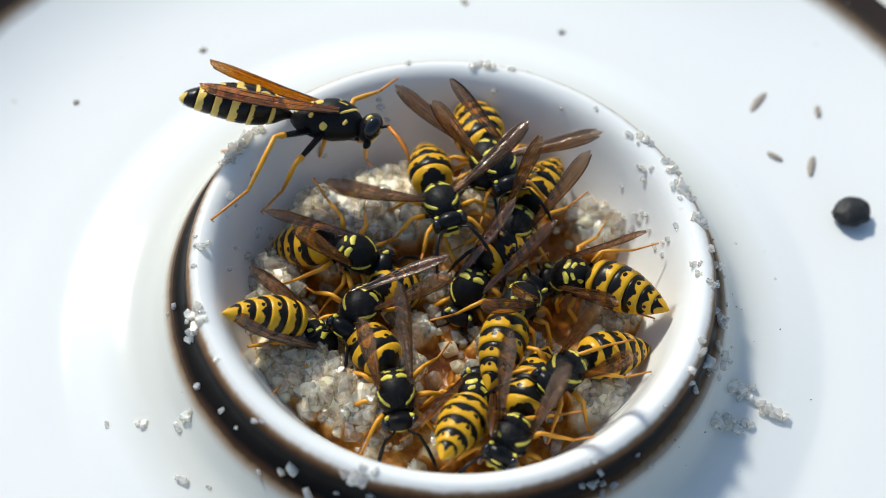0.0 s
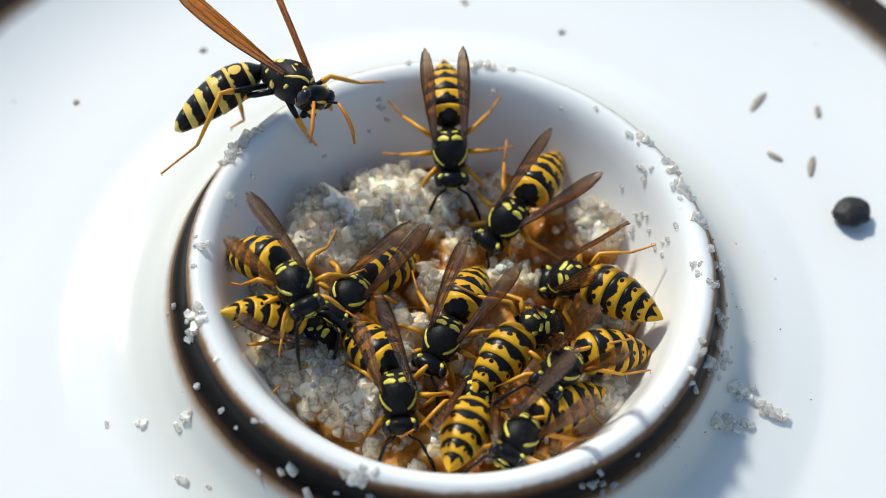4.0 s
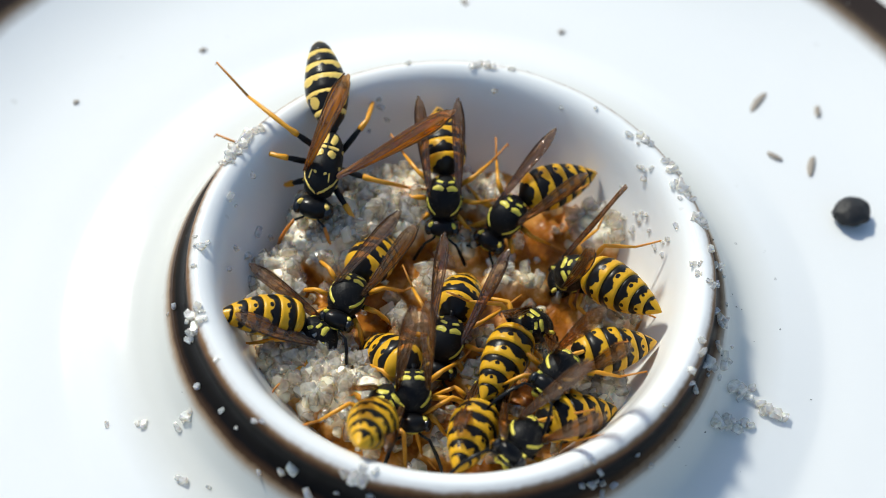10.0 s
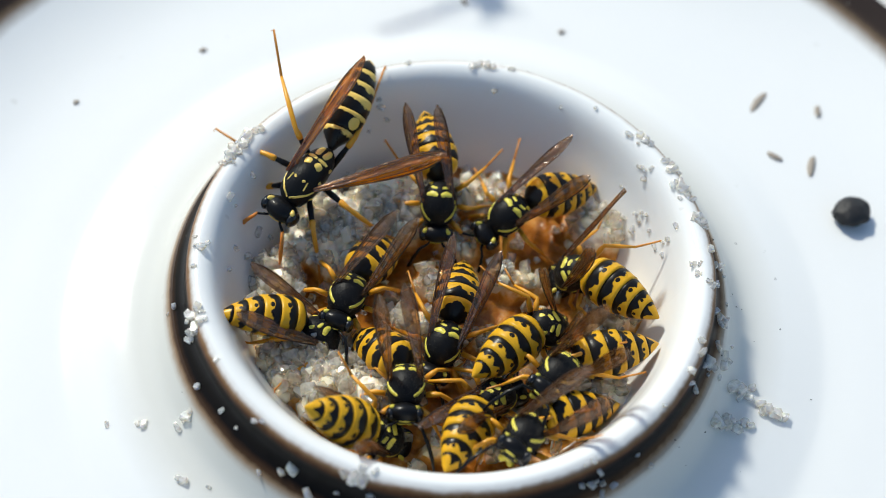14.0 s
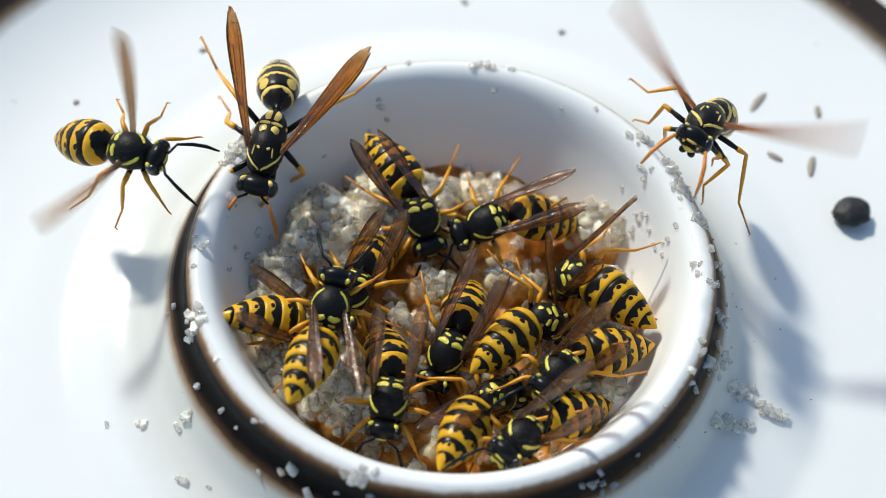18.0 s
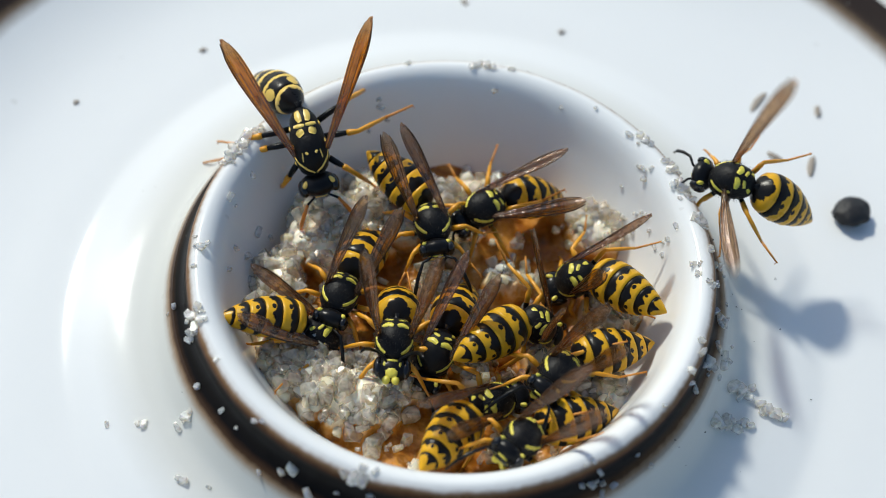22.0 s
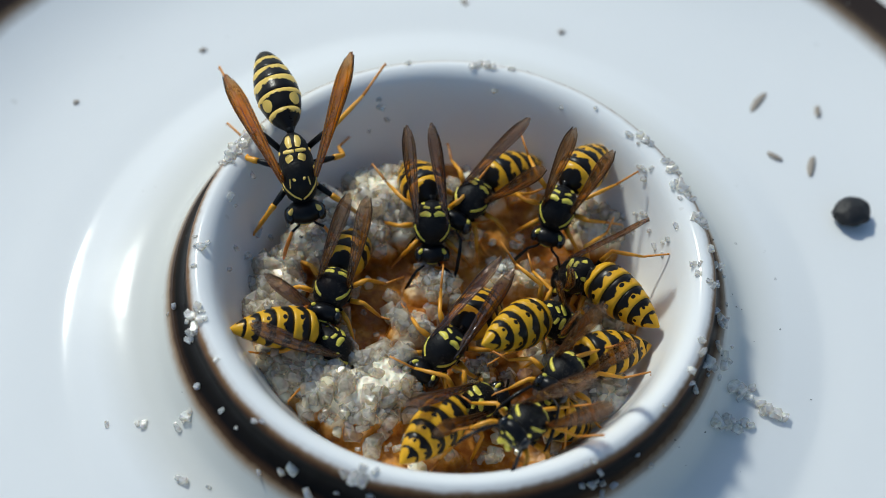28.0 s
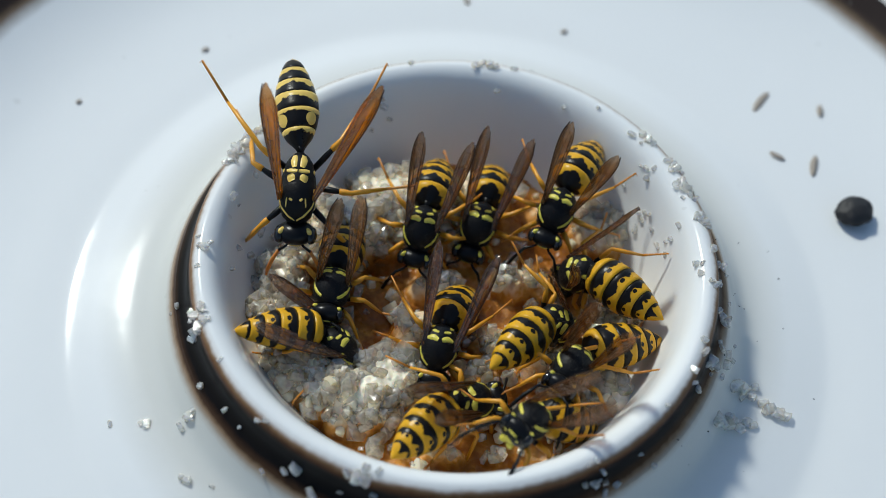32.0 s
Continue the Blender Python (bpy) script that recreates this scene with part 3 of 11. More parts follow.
def wing_shape(length, width, side):
    """A lengthwise-folded forewing, thickest along its leading edge."""
    verts, faces = [], []
    n, k = 20, 12
    for sheet in (0, 1):
        for i in range(n + 1):
            t = i / n
            w = width * wing_breadth(t)
            for j in range(k + 1):
                q = j / k - 0.5
                fold = wing_fold(width, t, q)
                verts.append((-length * t + width * 0.9 * q * q * max(0.0, (t - 0.7) / 0.3), side * (q * w + 0.5 * width * t * (1 - t)), fold + (0.012 if sheet else -0.012)))
    m = (n + 1) * (k + 1)
    for i in range(n):
        for j in range(k):
            p = i * (k + 1) + j
            faces.append((p, p + 1, p + k + 2, p + k + 1))
            faces.append((m + p, m + p + k + 1, m + p + k + 2, m + p + 1))
    return verts, faces


def wing_veins(length, width, side):
    out = []
    for q, reach in ((0.46, 0.96), (0.2, 0.93), (-0.08, 0.72), (-0.3, 0.88), (-0.46, 0.95)):
        pts = []
        for i in range(9):
            t = reach * i / 8
            w = width * wing_breadth(t)
            pts.append((-length * t, side * (q * w + 0.5 * width * t * (1 - t)), wing_fold(width, t, q) + 0.02))
        out.append(tube(pts, [0.065 if q > 0.4 else 0.03] * 9, 5))
    for t, a, b in ((0.45, 0.2, -0.12), (0.6, 0.46, 0.2), (0.72, 0.2, -0.2), (0.8, 0.46, 0.15), (0.88, 0.2, -0.3)):
        w = width * wing_breadth(t)
        out.append(tube([(-length * t, side * (q * w + 0.5 * width * t * (1 - t)), wing_fold(width, t, q) + 0.02) for q in (a, (a + b) / 2, b)], [0.028] * 3, 4))
    return joined(*out)


# hip, knee, ankle and toe of a left fore, middle and hind leg
LEGS = [((3.1, 0.75, -0.95), (1.3, 1.35, -0.1), (2.1, 2.2, -1.5), (2.9, 2.9, -2.2)),
        ((2.1, 0.95, -1.1), (0.2, 2.0, 0.45), (-0.2, 3.6, -1.4), (-0.5, 5.2, -1.9)),
        ((1.2, 0.8, -1.05), (-1.3, 1.8, 0.7), (-2.9, 3.3, -1.2), (-4.7, 4.7, -1.8))]


def build_wasp(spec, paper):
    root = new("paper_wasp" if paper else "yellowjacket_wasp")
    k = spec["size"]
    v, f, uv = loft(spec["thorax"], 18)
    thorax = piece("thorax", mesh("thorax", v, f, M_FUR, uv), root, label="black thorax with yellow marks")
    gold = M_CREAM if paper else M_YELLOW
    lines = PAPER_LINES if paper else JACKET_LINES
    marks = [ribbon(spec["thorax"], [(x, s * q) for x, q in path], wide) for path, wide in lines for s in (-1, 1)]
    for mk in marks:
        piece("marking", mesh("marking", mk[0], mk[1], gold), thorax)
    if not paper:
        hr = random.Random(4)
        fuzz = []
        for _ in range(520):
            x, a = hr.uniform(0.3, 4.0), hr.uniform(-1.9, 1.9)
            row = [float(np.interp(x, [q[0] for q in spec["thorax"]], [q[i] for q in spec["thorax"]])) for i in (1, 2)]
            p = Vector((x, row[0] * math.sin(a), row[1] * math.cos(a) + 0.05))
            d = Vector((hr.uniform(-0.3, 0.3), math.sin(a), math.cos(a))).normalized() * hr.uniform(0.14, 0.36)
            fuzz.append(tube([tuple(p), tuple(p + d)], [0.008, 0.003], 3))
        tagged(piece("fuzz", mesh("fuzz", *joined(*fuzz), M_HAIR), thorax), kind="stuff")
    # head, turned a little down
    h = spec["head"]
    hk = (1.0 if spec is SLIM_WASP else 1.14) if paper else 0.98
    head = piece("head", mesh("head", *ball((0, 0, 0), (0.92 * hk, 1.52 * hk, 1.28 * hk), 18, 10), M_BLACK), root, turn(0, 28, 0, h, 0, -0.25), slot="head")
    for s in (-1, 1):
        piece("eye", mesh("eye", *patch(0.12 * hk, s * 1.22 * hk, 0.12 * hk, 0.66 * hk, 0.46 * hk, 0.98 * hk, 0, 0), M_EYE), head)
        piece("marking", mesh("marking", *patch(-0.4 * hk, s * 0.98 * hk, 0.5 * hk, 0.26 * hk, 0.24 * hk, 0.5 * hk, 0, s * -34), gold), head)
        piece("marking", mesh("marking", *patch(0.66 * hk, s * 0.66 * hk, 0.2 * hk, 0.2 * hk, 0.17 * hk, 0.36 * hk), gold), head)
        piece("mandible", mesh("mandible", *patch(0.55 * hk, s * 0.4 * hk, -1.2 * hk, 0.3 * hk, 0.36 * hk, 0.42 * hk, 0, s * 14), M_BLACK if paper else gold), head)
        far = 1.14
        pts = [(0.6, s * 0.35, 0.15), (0.95, s * 0.75, 0.75), (1.3, s * 1.25 * far, 1.05), (2.2 * far, s * 1.75 * far, 0.75), (3.2 * far, s * 2.1 * far, 0.25), (4.1 * far, s * 2.3 * far, -0.5)]
        if paper:
            an = piece("antenna", mesh("antenna", *tube(pts[:3], [0.13, 0.11, 0.13]), M_BLACK), head, slot="al" if s > 0 else "ar")
            piece("flagellum", mesh("flagellum", *tube(pts[2:], [0.14, 0.19, 0.19, 0.1]), M_ORANGE), an, label="orange outer part of the antenna")
        else:
            piece("antenna", mesh("antenna", *tube(pts, [0.12, 0.12, 0.13, 0.17, 0.17, 0.09]), M_BLACK), head, slot="al" if s > 0 else "ar")
    piece("face", mesh("face", *patch(0.66 * hk, 0, -0.38 * hk, 0.26 * hk, 0.64 * hk, 0.66 * hk), gold), head, label="yellow face plate")
    piece("forehead_mark", mesh("forehead_mark", *patch(0.78 * hk, 0, 0.55 * hk, 0.12 * hk, 0.55 * hk, 0.14 * hk), gold), head)
    # abdomen, plate by plate
    first = None
    for i in range(6):
        v, f, uv = belly_plate(spec, i)
        if paper:
            mat = M_NECK if i == 0 else M_SPOTS if i == 1 else M_PAPER
        else:
            mat = M_FIRST if i == 0 else M_TAIL if i == 5 else M_BANDS
        ob = piece("abdomen" if i == 0 else "abdomen_plate", mesh("abdomen_plate", v, f, mat, uv), root if i == 0 else first, label="" if i else "glossy abdomen with black and yellow bands", slot="" if i else "abdomen")
        first = first or ob
    piece("waist", mesh("waist", *tube([(0.5, 0, -0.1), (0.0, 0, -0.05), (-0.5, 0, 0.0)], [0.4, 0.24, 0.4]), M_BLACK), root)
    # wings
    L, W = spec["wing"], spec["width"]
    for s in (1, -1):
        hinge = (2.9 * (1.45 if paper else 0.78), s * 1.35 * k ** 0.5, 0.95 * k ** 0.5)
        w = piece("forewing", mesh("forewing", *wing_shape(L, W, s), M_AMBER if paper else M_WING), root, turn(0, -12, s * -26, *hinge), slot="wl" if s > 0 else "wr")
        tagged(piece("venation", mesh("venation", *wing_veins(L, W, s), M_VEIN), w), kind="stuff")
    # legs
    for s in (1, -1):
        for i, (hip, knee, ankle, toe) in enumerate(LEGS):
            q = (1.6 if spec is SLIM_WASP else 1.8) if paper else 1.0
            fat = (1.0 if spec is SLIM_WASP else 1.2) if paper else 1.0
            sc = lambda p: (p[0] * q, p[1] * q * s, p[2] * q)
            n0, n1, n2 = sc(knee), sc(ankle), sc(toe)
            hx = (hip[0] * (1.4 if paper else 1), hip[1] * s * (1.1 if paper else 1), hip[2] * (1.1 if paper else 1))
            mid = tuple(c * 0.5 for c in n0)
            leg = piece("leg", mesh("leg", *tube([(0, 0, 0), mid, n0], [0.25 * fat, 0.25 * fat, 0.12 * fat]), M_BLACK), root, turn(0, 0, 0, *hx), slot="%s%d" % ("l" if s > 0 else "r", i))
            m1 = tuple(a * 0.55 + b * 0.45 for a, b in zip(n0, n1))
            piece("tibia", mesh("tibia", *tube([tuple(c * (0.72 if paper else 0.4) for c in n0), tuple(c * 0.8 for c in n0), n0, m1, n1], [0.25 * fat, 0.26 * fat, 0.19 * fat, 0.2 * fat, 0.12 * fat]), M_LEG), leg)
            m2 = tuple(a * 0.5 + b * 0.5 for a, b in zip(n1, n2))
            claw = (n2[0] + 0.25, n2[1] + s * 0.1, n2[2] - 0.2)
            piece("tarsus", mesh("tarsus", *tube([n1, m2, n2, claw], [0.115 * fat, 0.1 * fat, 0.085 * fat, 0.04 * fat], 6), M_TOE), leg)
    return root


def slots(root):
    return {o["slot"]: o for o in root.children_recursive if "slot" in o.keys()}


jacket = build_wasp(YELLOWJACKET, False)
paper = build_wasp(PAPER_WASP, True)

# name of each wasp, and what sets it apart
JACKET = "banded yellowjacket wasp feeding on the sugar in the cup"
tagged(jacket, JACKET, "wasp", "yellowjackets at the sugar")
tagged(paper, "slender black paper wasp with amber wings on the cup's rim", "wasp")
paper_rim = paper
paper_flyer = tagged(build_wasp(SLIM_WASP, True), "slim black and pale-yellow paper wasp flying over the dish", "wasp")
back_feeder = jacket
second_back_feeder = copy_thing(jacket, at(0, 0, 40))
wall_feeder = tagged(copy_thing(jacket, at(0, 0, 40)), "banded yellowjacket wasp clinging to the cup's sunlit wall")
low_wall_feeder = tagged(copy_thing(jacket, at(0, 0, 40)), "banded yellowjacket wasp with hind legs braced on the cup's wall")
near_feeder = copy_thing(jacket, at(0, 0, 40))
tail_out_feeder = copy_thing(jacket, at(0, 0, 40))
high_feeder = tagged(copy_thing(jacket, at(0, 0, 40)), "banded yellowjacket wasp standing over the others on the sugar")
middle_feeder = tagged(copy_thing(jacket, at(0, 0, 40)), "banded yellowjacket wasp amid the sugar with spread wings")
inner_feeder = copy_thing(jacket, at(0, 0, 40))
facing_feeder = tagged(copy_thing(jacket, at(0, 0, 40)), "banded yellowjacket wasp that turns on the sugar and leaves")
edge_feeder = copy_thing(jacket, at(0, 0, 40))
wanderer = tagged(copy_thing(jacket, at(0, 0, 40)), "banded yellowjacket wasp climbing about the rim and over the others")
late_arrival = tagged(copy_thing(jacket, at(0, 0, 40)), "banded yellowjacket wasp that lands in the cup")
scuffler = tagged(copy_thing(jacket, at(0, 0, 40)), "banded yellowjacket wasp scuffling with a paper wasp")
second_scuffler = tagged(copy_thing(jacket, at(0, 0, 40)), "banded yellowjacket wasp tumbling at the back of the cup")


def beating(rows, spans, side, hinge):
    """Adds wing beats to a wing's rows: strokes up and down while the wasp is in the air."""
    out = list(rows)
    for t0, t1 in spans:
        k = math.ceil(t0 * FPS / 2)
        while (2 * k + 1) / FPS < t1:
            out.append(((2 * k + 1) / FPS, turn(side * 8, 56 if k % 2 else -24, side * -66, *hinge)))
            k += 1
    return sorted(out, key=lambda r: r[0])


def dish_height(x, y):
    """Height of the dish's upper side."""
    r = math.hypot(x, y) / (1 + 0.016 * max(0.0, math.cos(math.atan2(y, x) - 1.22)) ** 2)
    return float(np.interp(r, [q[0] for q in TOP_SIDE], [q[1] for q in TOP_SIDE]))


TOP_SIDE = rounded(CUP, 7)[:-1] + rounded(SAUCER[:18], 6)

# ---- loose sugar, dirt, crumbs and husks on the dish: angle in degrees, radius and size in millimetres
COLLAR_GRAINS = [(-167, 24.3, 0.60), (-157, 23.3, 0.81), (-155, 23.0, 0.60), (-136, 28.8, 0.67), (-114, 24.4, 0.87), (-114, 24.7, 0.60), (-119, 23.5, 0.94), (-145, 25.9, 0.87), (-145, 25.5, 0.60), (-149, 29.1, 0.67), (-130, 23.0, 0.60), (-139, 23.7, 0.47), (-134, 23.7, 0.34), (-147, 24.3, 0.54), (-125, 24.8, 0.47), (-106, 22.9, 0.94), (-104, 22.9, 0.81), (-102, 23.2, 0.60), (-108, 22.9, 0.60), (158, 24.5, 0.81), (158, 23.6, 0.60), (159, 24.9, 0.60), (-146, 22.5, 0.40), (-152, 31.9, 0.40), (-132, 27.6, 0.34), (-179, 24.1, 0.34), (-171, 23.0, 0.34)]
SIDE_GRAINS = [(-14.5, 26.3, 1.15), (-13.5, 27.0, 1.1), (-23, 26.1, 1.1), (-22, 26.8, 1.15), (-21, 27.1, 0.8), (-19.5, 28.2, 0.8), (-15, 29.8, 1.05), (-15, 30.4, 1.15), (-16, 23.5, 0.94), (-16, 23.9, 0.86), (-4, 23.7, 0.78), (-5, 24.0, 0.62), (-10, 23.9, 0.55), (-11, 24.9, 0.70), (-24, 23.4, 0.78), (4, 23.5, 0.55), (-18, 23.3, 0.62), (-59, 23.2, 0.54), (-57, 23.3, 0.67), (-55, 23.1, 0.60), (-52, 24.0, 0.54), (-55, 24.1, 0.54), (-45, 23.3, 0.34), (-43, 24.4, 0.47), (-35, 22.5, 0.40), (43, 26.5, 0.47), (35, 24.7, 0.60), (26, 22.8, 0.54), (17, 22.8, 0.47), (15, 22.8, 0.47), (1, 24.6, 0.39), (8, 24.6, 0.31), (-7, 25.4, 0.31)]
WALL_GRAINS = [(35, 20.5, 0.6), (31, 19.3, 0.5), (29, 19.2, 0.6), (24, 19.4, 0.45), (17, 20.0, 0.6), (29, 18.7, 0.7), (34, 18.7, 0.5), (46, 18.1, 0.4), (44, 17.9, 0.5), (42, 16.8, 0.6), (83, 20.7, 0.45), (114, 20.3, 0.55), (114, 20.0, 0.65), (157, 20.3, 0.55), (167, 20.7, 0.7), (176, 19.4, 0.75),
               (174, 18.6, 0.6), (-176, 19.6, 0.45), (165, 18.5, 0.9), (178, 16.9, 0.65), (180, 17.8, 1.2), (-179, 17.5, 0.9), (-169, 17.9, 0.65), (-162, 18.3, 0.8), (133, 18.9, 0.4), (65, 20.9, 0.4), (19, 19.3, 0.6), (15, 19.5, 0.45), (37, 20.8, 0.6), (40, 19.6, 0.45), (-49, 15.9, 0.6), (118, 19.2, 0.45)]
LIP_GRAINS = [(-176, 21.8, 0.7), (-160, 22.4, 0.95), (-159, 23.0, 0.75), (-156, 23.0, 0.75), (155, 22.6, 1.1), (151, 22.5, 1.1), (157, 22.5, 0.9), (148, 22.4, 0.8), (153, 22.2, 0.9), (32, 22.7, 0.7), (26, 22.3, 0.8), (24, 22.4, 0.7), (28, 22.5, 0.65), (18, 22.7, 0.7), (16, 22.7, 0.7), (88, 22.5, 0.75), (86, 22.5, 0.7), (105, 22.7, 0.5),
              (80, 22.6, 0.5), (57, 22.0, 0.5), (46, 21.8, 0.55), (5, 21.1, 0.6), (2, 21.4, 0.5), (44, 22.5, 0.8), (42, 22.4, 0.6), (9, 23.6, 0.8), (-1, 22.7, 0.6)]
rng = random.Random(21)
grain_meshes = [mesh("sugar_grain", sv, sf, M_GRAIN, None, False) for sv, sf in SHARDS]


def grain(x, y, size):
    g = piece("sugar_grain", rng.choice(grain_meshes), None, at(x, y, dish_height(x, y) + 0.22 * size, rng.uniform(-25, 25), rng.uniform(-25, 25), rng.uniform(0, 360)))
    g.scale = (size * rng.uniform(0.85, 1.2), size * rng.uniform(0.8, 1.05), size * rng.uniform(0.7, 0.95))
    tagged(g, "loose clear sugar crystal lying on the glazed dish", "sugar crystal", "loose sugar crystals")


for zone, more in ((COLLAR_GRAINS, 1), (SIDE_GRAINS, 2), (WALL_GRAINS, 1), (LIP_GRAINS, 2)):
    for turned, r, size in zone:
        if 12 < turned % 360 < 190 and 22.8 < r < 26:
            r = 22.3 + 0.12 * (r - 22.8)
        x, y = r * math.cos(radians(turned)), r * math.sin(radians(turned))
        grain(x, y, size)
        for _ in range(more if size > 0.55 else 0):
            grain(x + rng.choice((-1, 1)) * rng.uniform(0.6, 1.1) * size, y + rng.uniform(-0.9, 0.9) * size, size * rng.uniform(0.5, 0.85))


def crumb():
    """A burnt lump with a pitted, uneven skin."""
    v, f = ball((0, 0, 0), (1.9, 1.62, 0.95), 22, 14)
    out = []
    for p in v:
        q = Vector(p)
        out.append(tuple(q * (1 + 0.14 * noise.noise(q * 1.1) + 0.05 * noise.noise(q * 3.5))))
    return mesh("charred_crumb", out, f, M_CRUMB)


tagged(piece("charred_crumb", crumb(), None, at(37.9, 15.6, -8.25, 0, 0, 25)), "black burnt crumb lying on the white saucer", "crumb")


def husk(length):
    """A thin curved flake."""
    v, f = ball((0, 0, 0), (length * 0.66, 0.26 + length * 0.06, 0.18), 10, 8)
    return mesh("husk", [(x, y + 0.06 * length * math.cos(2 * x / length), z) for x, y, z in v], f, M_HUSK)


# husks; the smallest flakes at the back stand for dirt spots
for x, y, z, length, spin in [(29.6, 29.3, -9.2, 2.5, 60), (35.6, 28.8, -9.1, 1.2, 90), (34.6, 21.5, -9.1, 2.1, 80), (30.9, 22.3, -9.0, 1.3, 150), (9.2, 36.3, -9.0, 0.6, 20), (-1.1, 39.4, -9.1, 0.8, 120), (-27.1, 29.2, -9.1, 0.6, 30), (-38.3, 20.9, -9.2, 0.5, 60)]:
    tagged(piece("husk", husk(length), None, at(x, y, z, 0, 0, spin)), "small greyish-brown plant husk or dirt spot lying on the saucer", "husk", "husks on the saucer")


def grit():
    """Fine dark specks of dirt strewn round the collar."""
    shapes = []
    for _ in range(50):
        a, r = rng.gauss(-0.35, 0.9), 23.4 + abs(rng.gauss(0, 4.0))
        k = rng.uniform(0.04, 0.11)
        shapes.append(ball((r * math.cos(a), r * math.sin(a), dish_height(r * math.cos(a), r * math.sin(a)) + 0.4 * k), (k, k * rng.uniform(0.5, 1.0), k * 0.6), 6, 4))
    return mesh("grit", *joined(*shapes), M_CRUMB)


tagged(piece("grit", grit(), None, at(0, 0, 0)), "fine dark specks of dirt round the cup's collar", "dirt", kind="stuff")


def motions():
    """The ways of all the wasps, of their abdomens and of their wings."""
    p = slots(paper_rim)
    walk(paper_rim, [(0, at(-15.5, 11.35, 3.29, -48.4, 2.5, 0.5)), (0.5, at(-18.41, 13.39, 3.58, -47.8, -14.8, -8.5)), (1, at(-19.85, 15.12, 3.99, -47.3, -27, -13.5)), (1.5, at(-20.61, 16.05, 3.99, -55, -39.7, -1.3)), (2, at(-19.9, 16.4, 3.94, -47.9, -28.1, -12.2)), (2.5, at(-19.85, 16.06, 3.94, -49.4, -25.2, -6.3)), (3, at(-19.65, 16.59, 4.05, -47.3, -8.7, -10.4)), (3.5, at(-19.44, 16.8, 3.94, -43, -11.3, -26.5)), (5.5, at(-15.17, 14.33, 3, -2.9, -16.5, -60.3)), (6, at(-15.26, 15, 3, -2.8, -2.4, -61.2)), (6.5, at(-14.63, 16.1, 3, -0.2, 1.6, -88.2)), (7, at(-14.67, 16.44, 3, 0.2, 3.6, -91.8)), (7.5, at(-13.33, 13.88, 3, 0.2, 13.2, -92.3)), (8, at(-11.85, 12.2, 1.25, -3.4, 18.4, -100.5)), (8.5, at(-11.86, 12.28, 0.75, -3.7, 23.1, -101.2)), (9, at(-11.86, 12.28, 0.75, -2.2, 32.8, -96.4)), (10, at(-11.89, 12.57, 0, -3.2, 26, -99.6)), (11, at(-11.86, 12.24, 0, -5.3, 34.2, -105.8)), (12, at(-11.45, 10.96, 0, -4.2, 19.8, -102.7)), (13, at(-11.67, 10.6, 0, -6.3, 6.8, -109.1)), (14, at(-11.92, 10.57, 0, -10.6, 17.1, -123.9)), (14.5, at(-11.92, 10.57, 0, -10.9, 9.7, -124.5)), (16.5, at(-17.08, 11.41, 3, -11, 2.7, -124.1)), (17, at(-18.01, 12.63, 3, -10.1, 15, -122.1)), (17.5, at(-18.86, 13.19, 3, -5.7, 18.8, -107.6)), (18, at(-16.92, 12.09, 3, -2.7, 21.4, -98.2)), (18.5, at(-16.11, 15.57, 3, 0.1, 1.6, -89.6)), (19, at(-16.27, 14.87, 3, 1.3, 3.8, -86.1)), (19.5, at(-15.93, 14.23, 3, 1.6, 25.2, -85.1)), (20, at(-17, 16.49, 3, 4.3, 8.3, -77.2)), (20.5, at(-16.15, 15.91, 3, 4.2, 20.9, -77.3)), (21, at(-15.72, 14.6, 3, 6, 21.9, -71.5)), (21.5, at(-14.8, 13.36, 3, 8.9, 27.8, -62.6)), (22, at(-14.96, 12.67, 3, 8.2, 36.1, -65.9)), (22.5, at(-14.84, 11.68, 3, 6.6, 36.4, -70.6)), (23, at(-14.96, 10.68, 3, 5.2, 36.5, -74.8)), (23.5, at(-15.13, 10, 3, 5.2, 36.3, -74.8)), (24, at(-14.84, 9.71, 3, 5, 31.8, -75)), (24.5, at(-16.64, 13.8, 3, 6.6, 37.1, -70.9)), (25, at(-15.67, 12.25, 3, 5.7, 36.7, -73.3)), (28, at(-15.33, 9.65, 3, 6.5, 35.8, -71)), (29, at(-15, 9.04, 3, 3.6, 35.9, -79.5)), (30, at(-14.96, 8.79, 3, 3.3, 35.6, -80.4)), (31, at(-14.55, 8.22, 3, 1, 35.3, -87)), (32, at(-14.46, 7.44, 3, 0.8, 35.1, -87.8))])
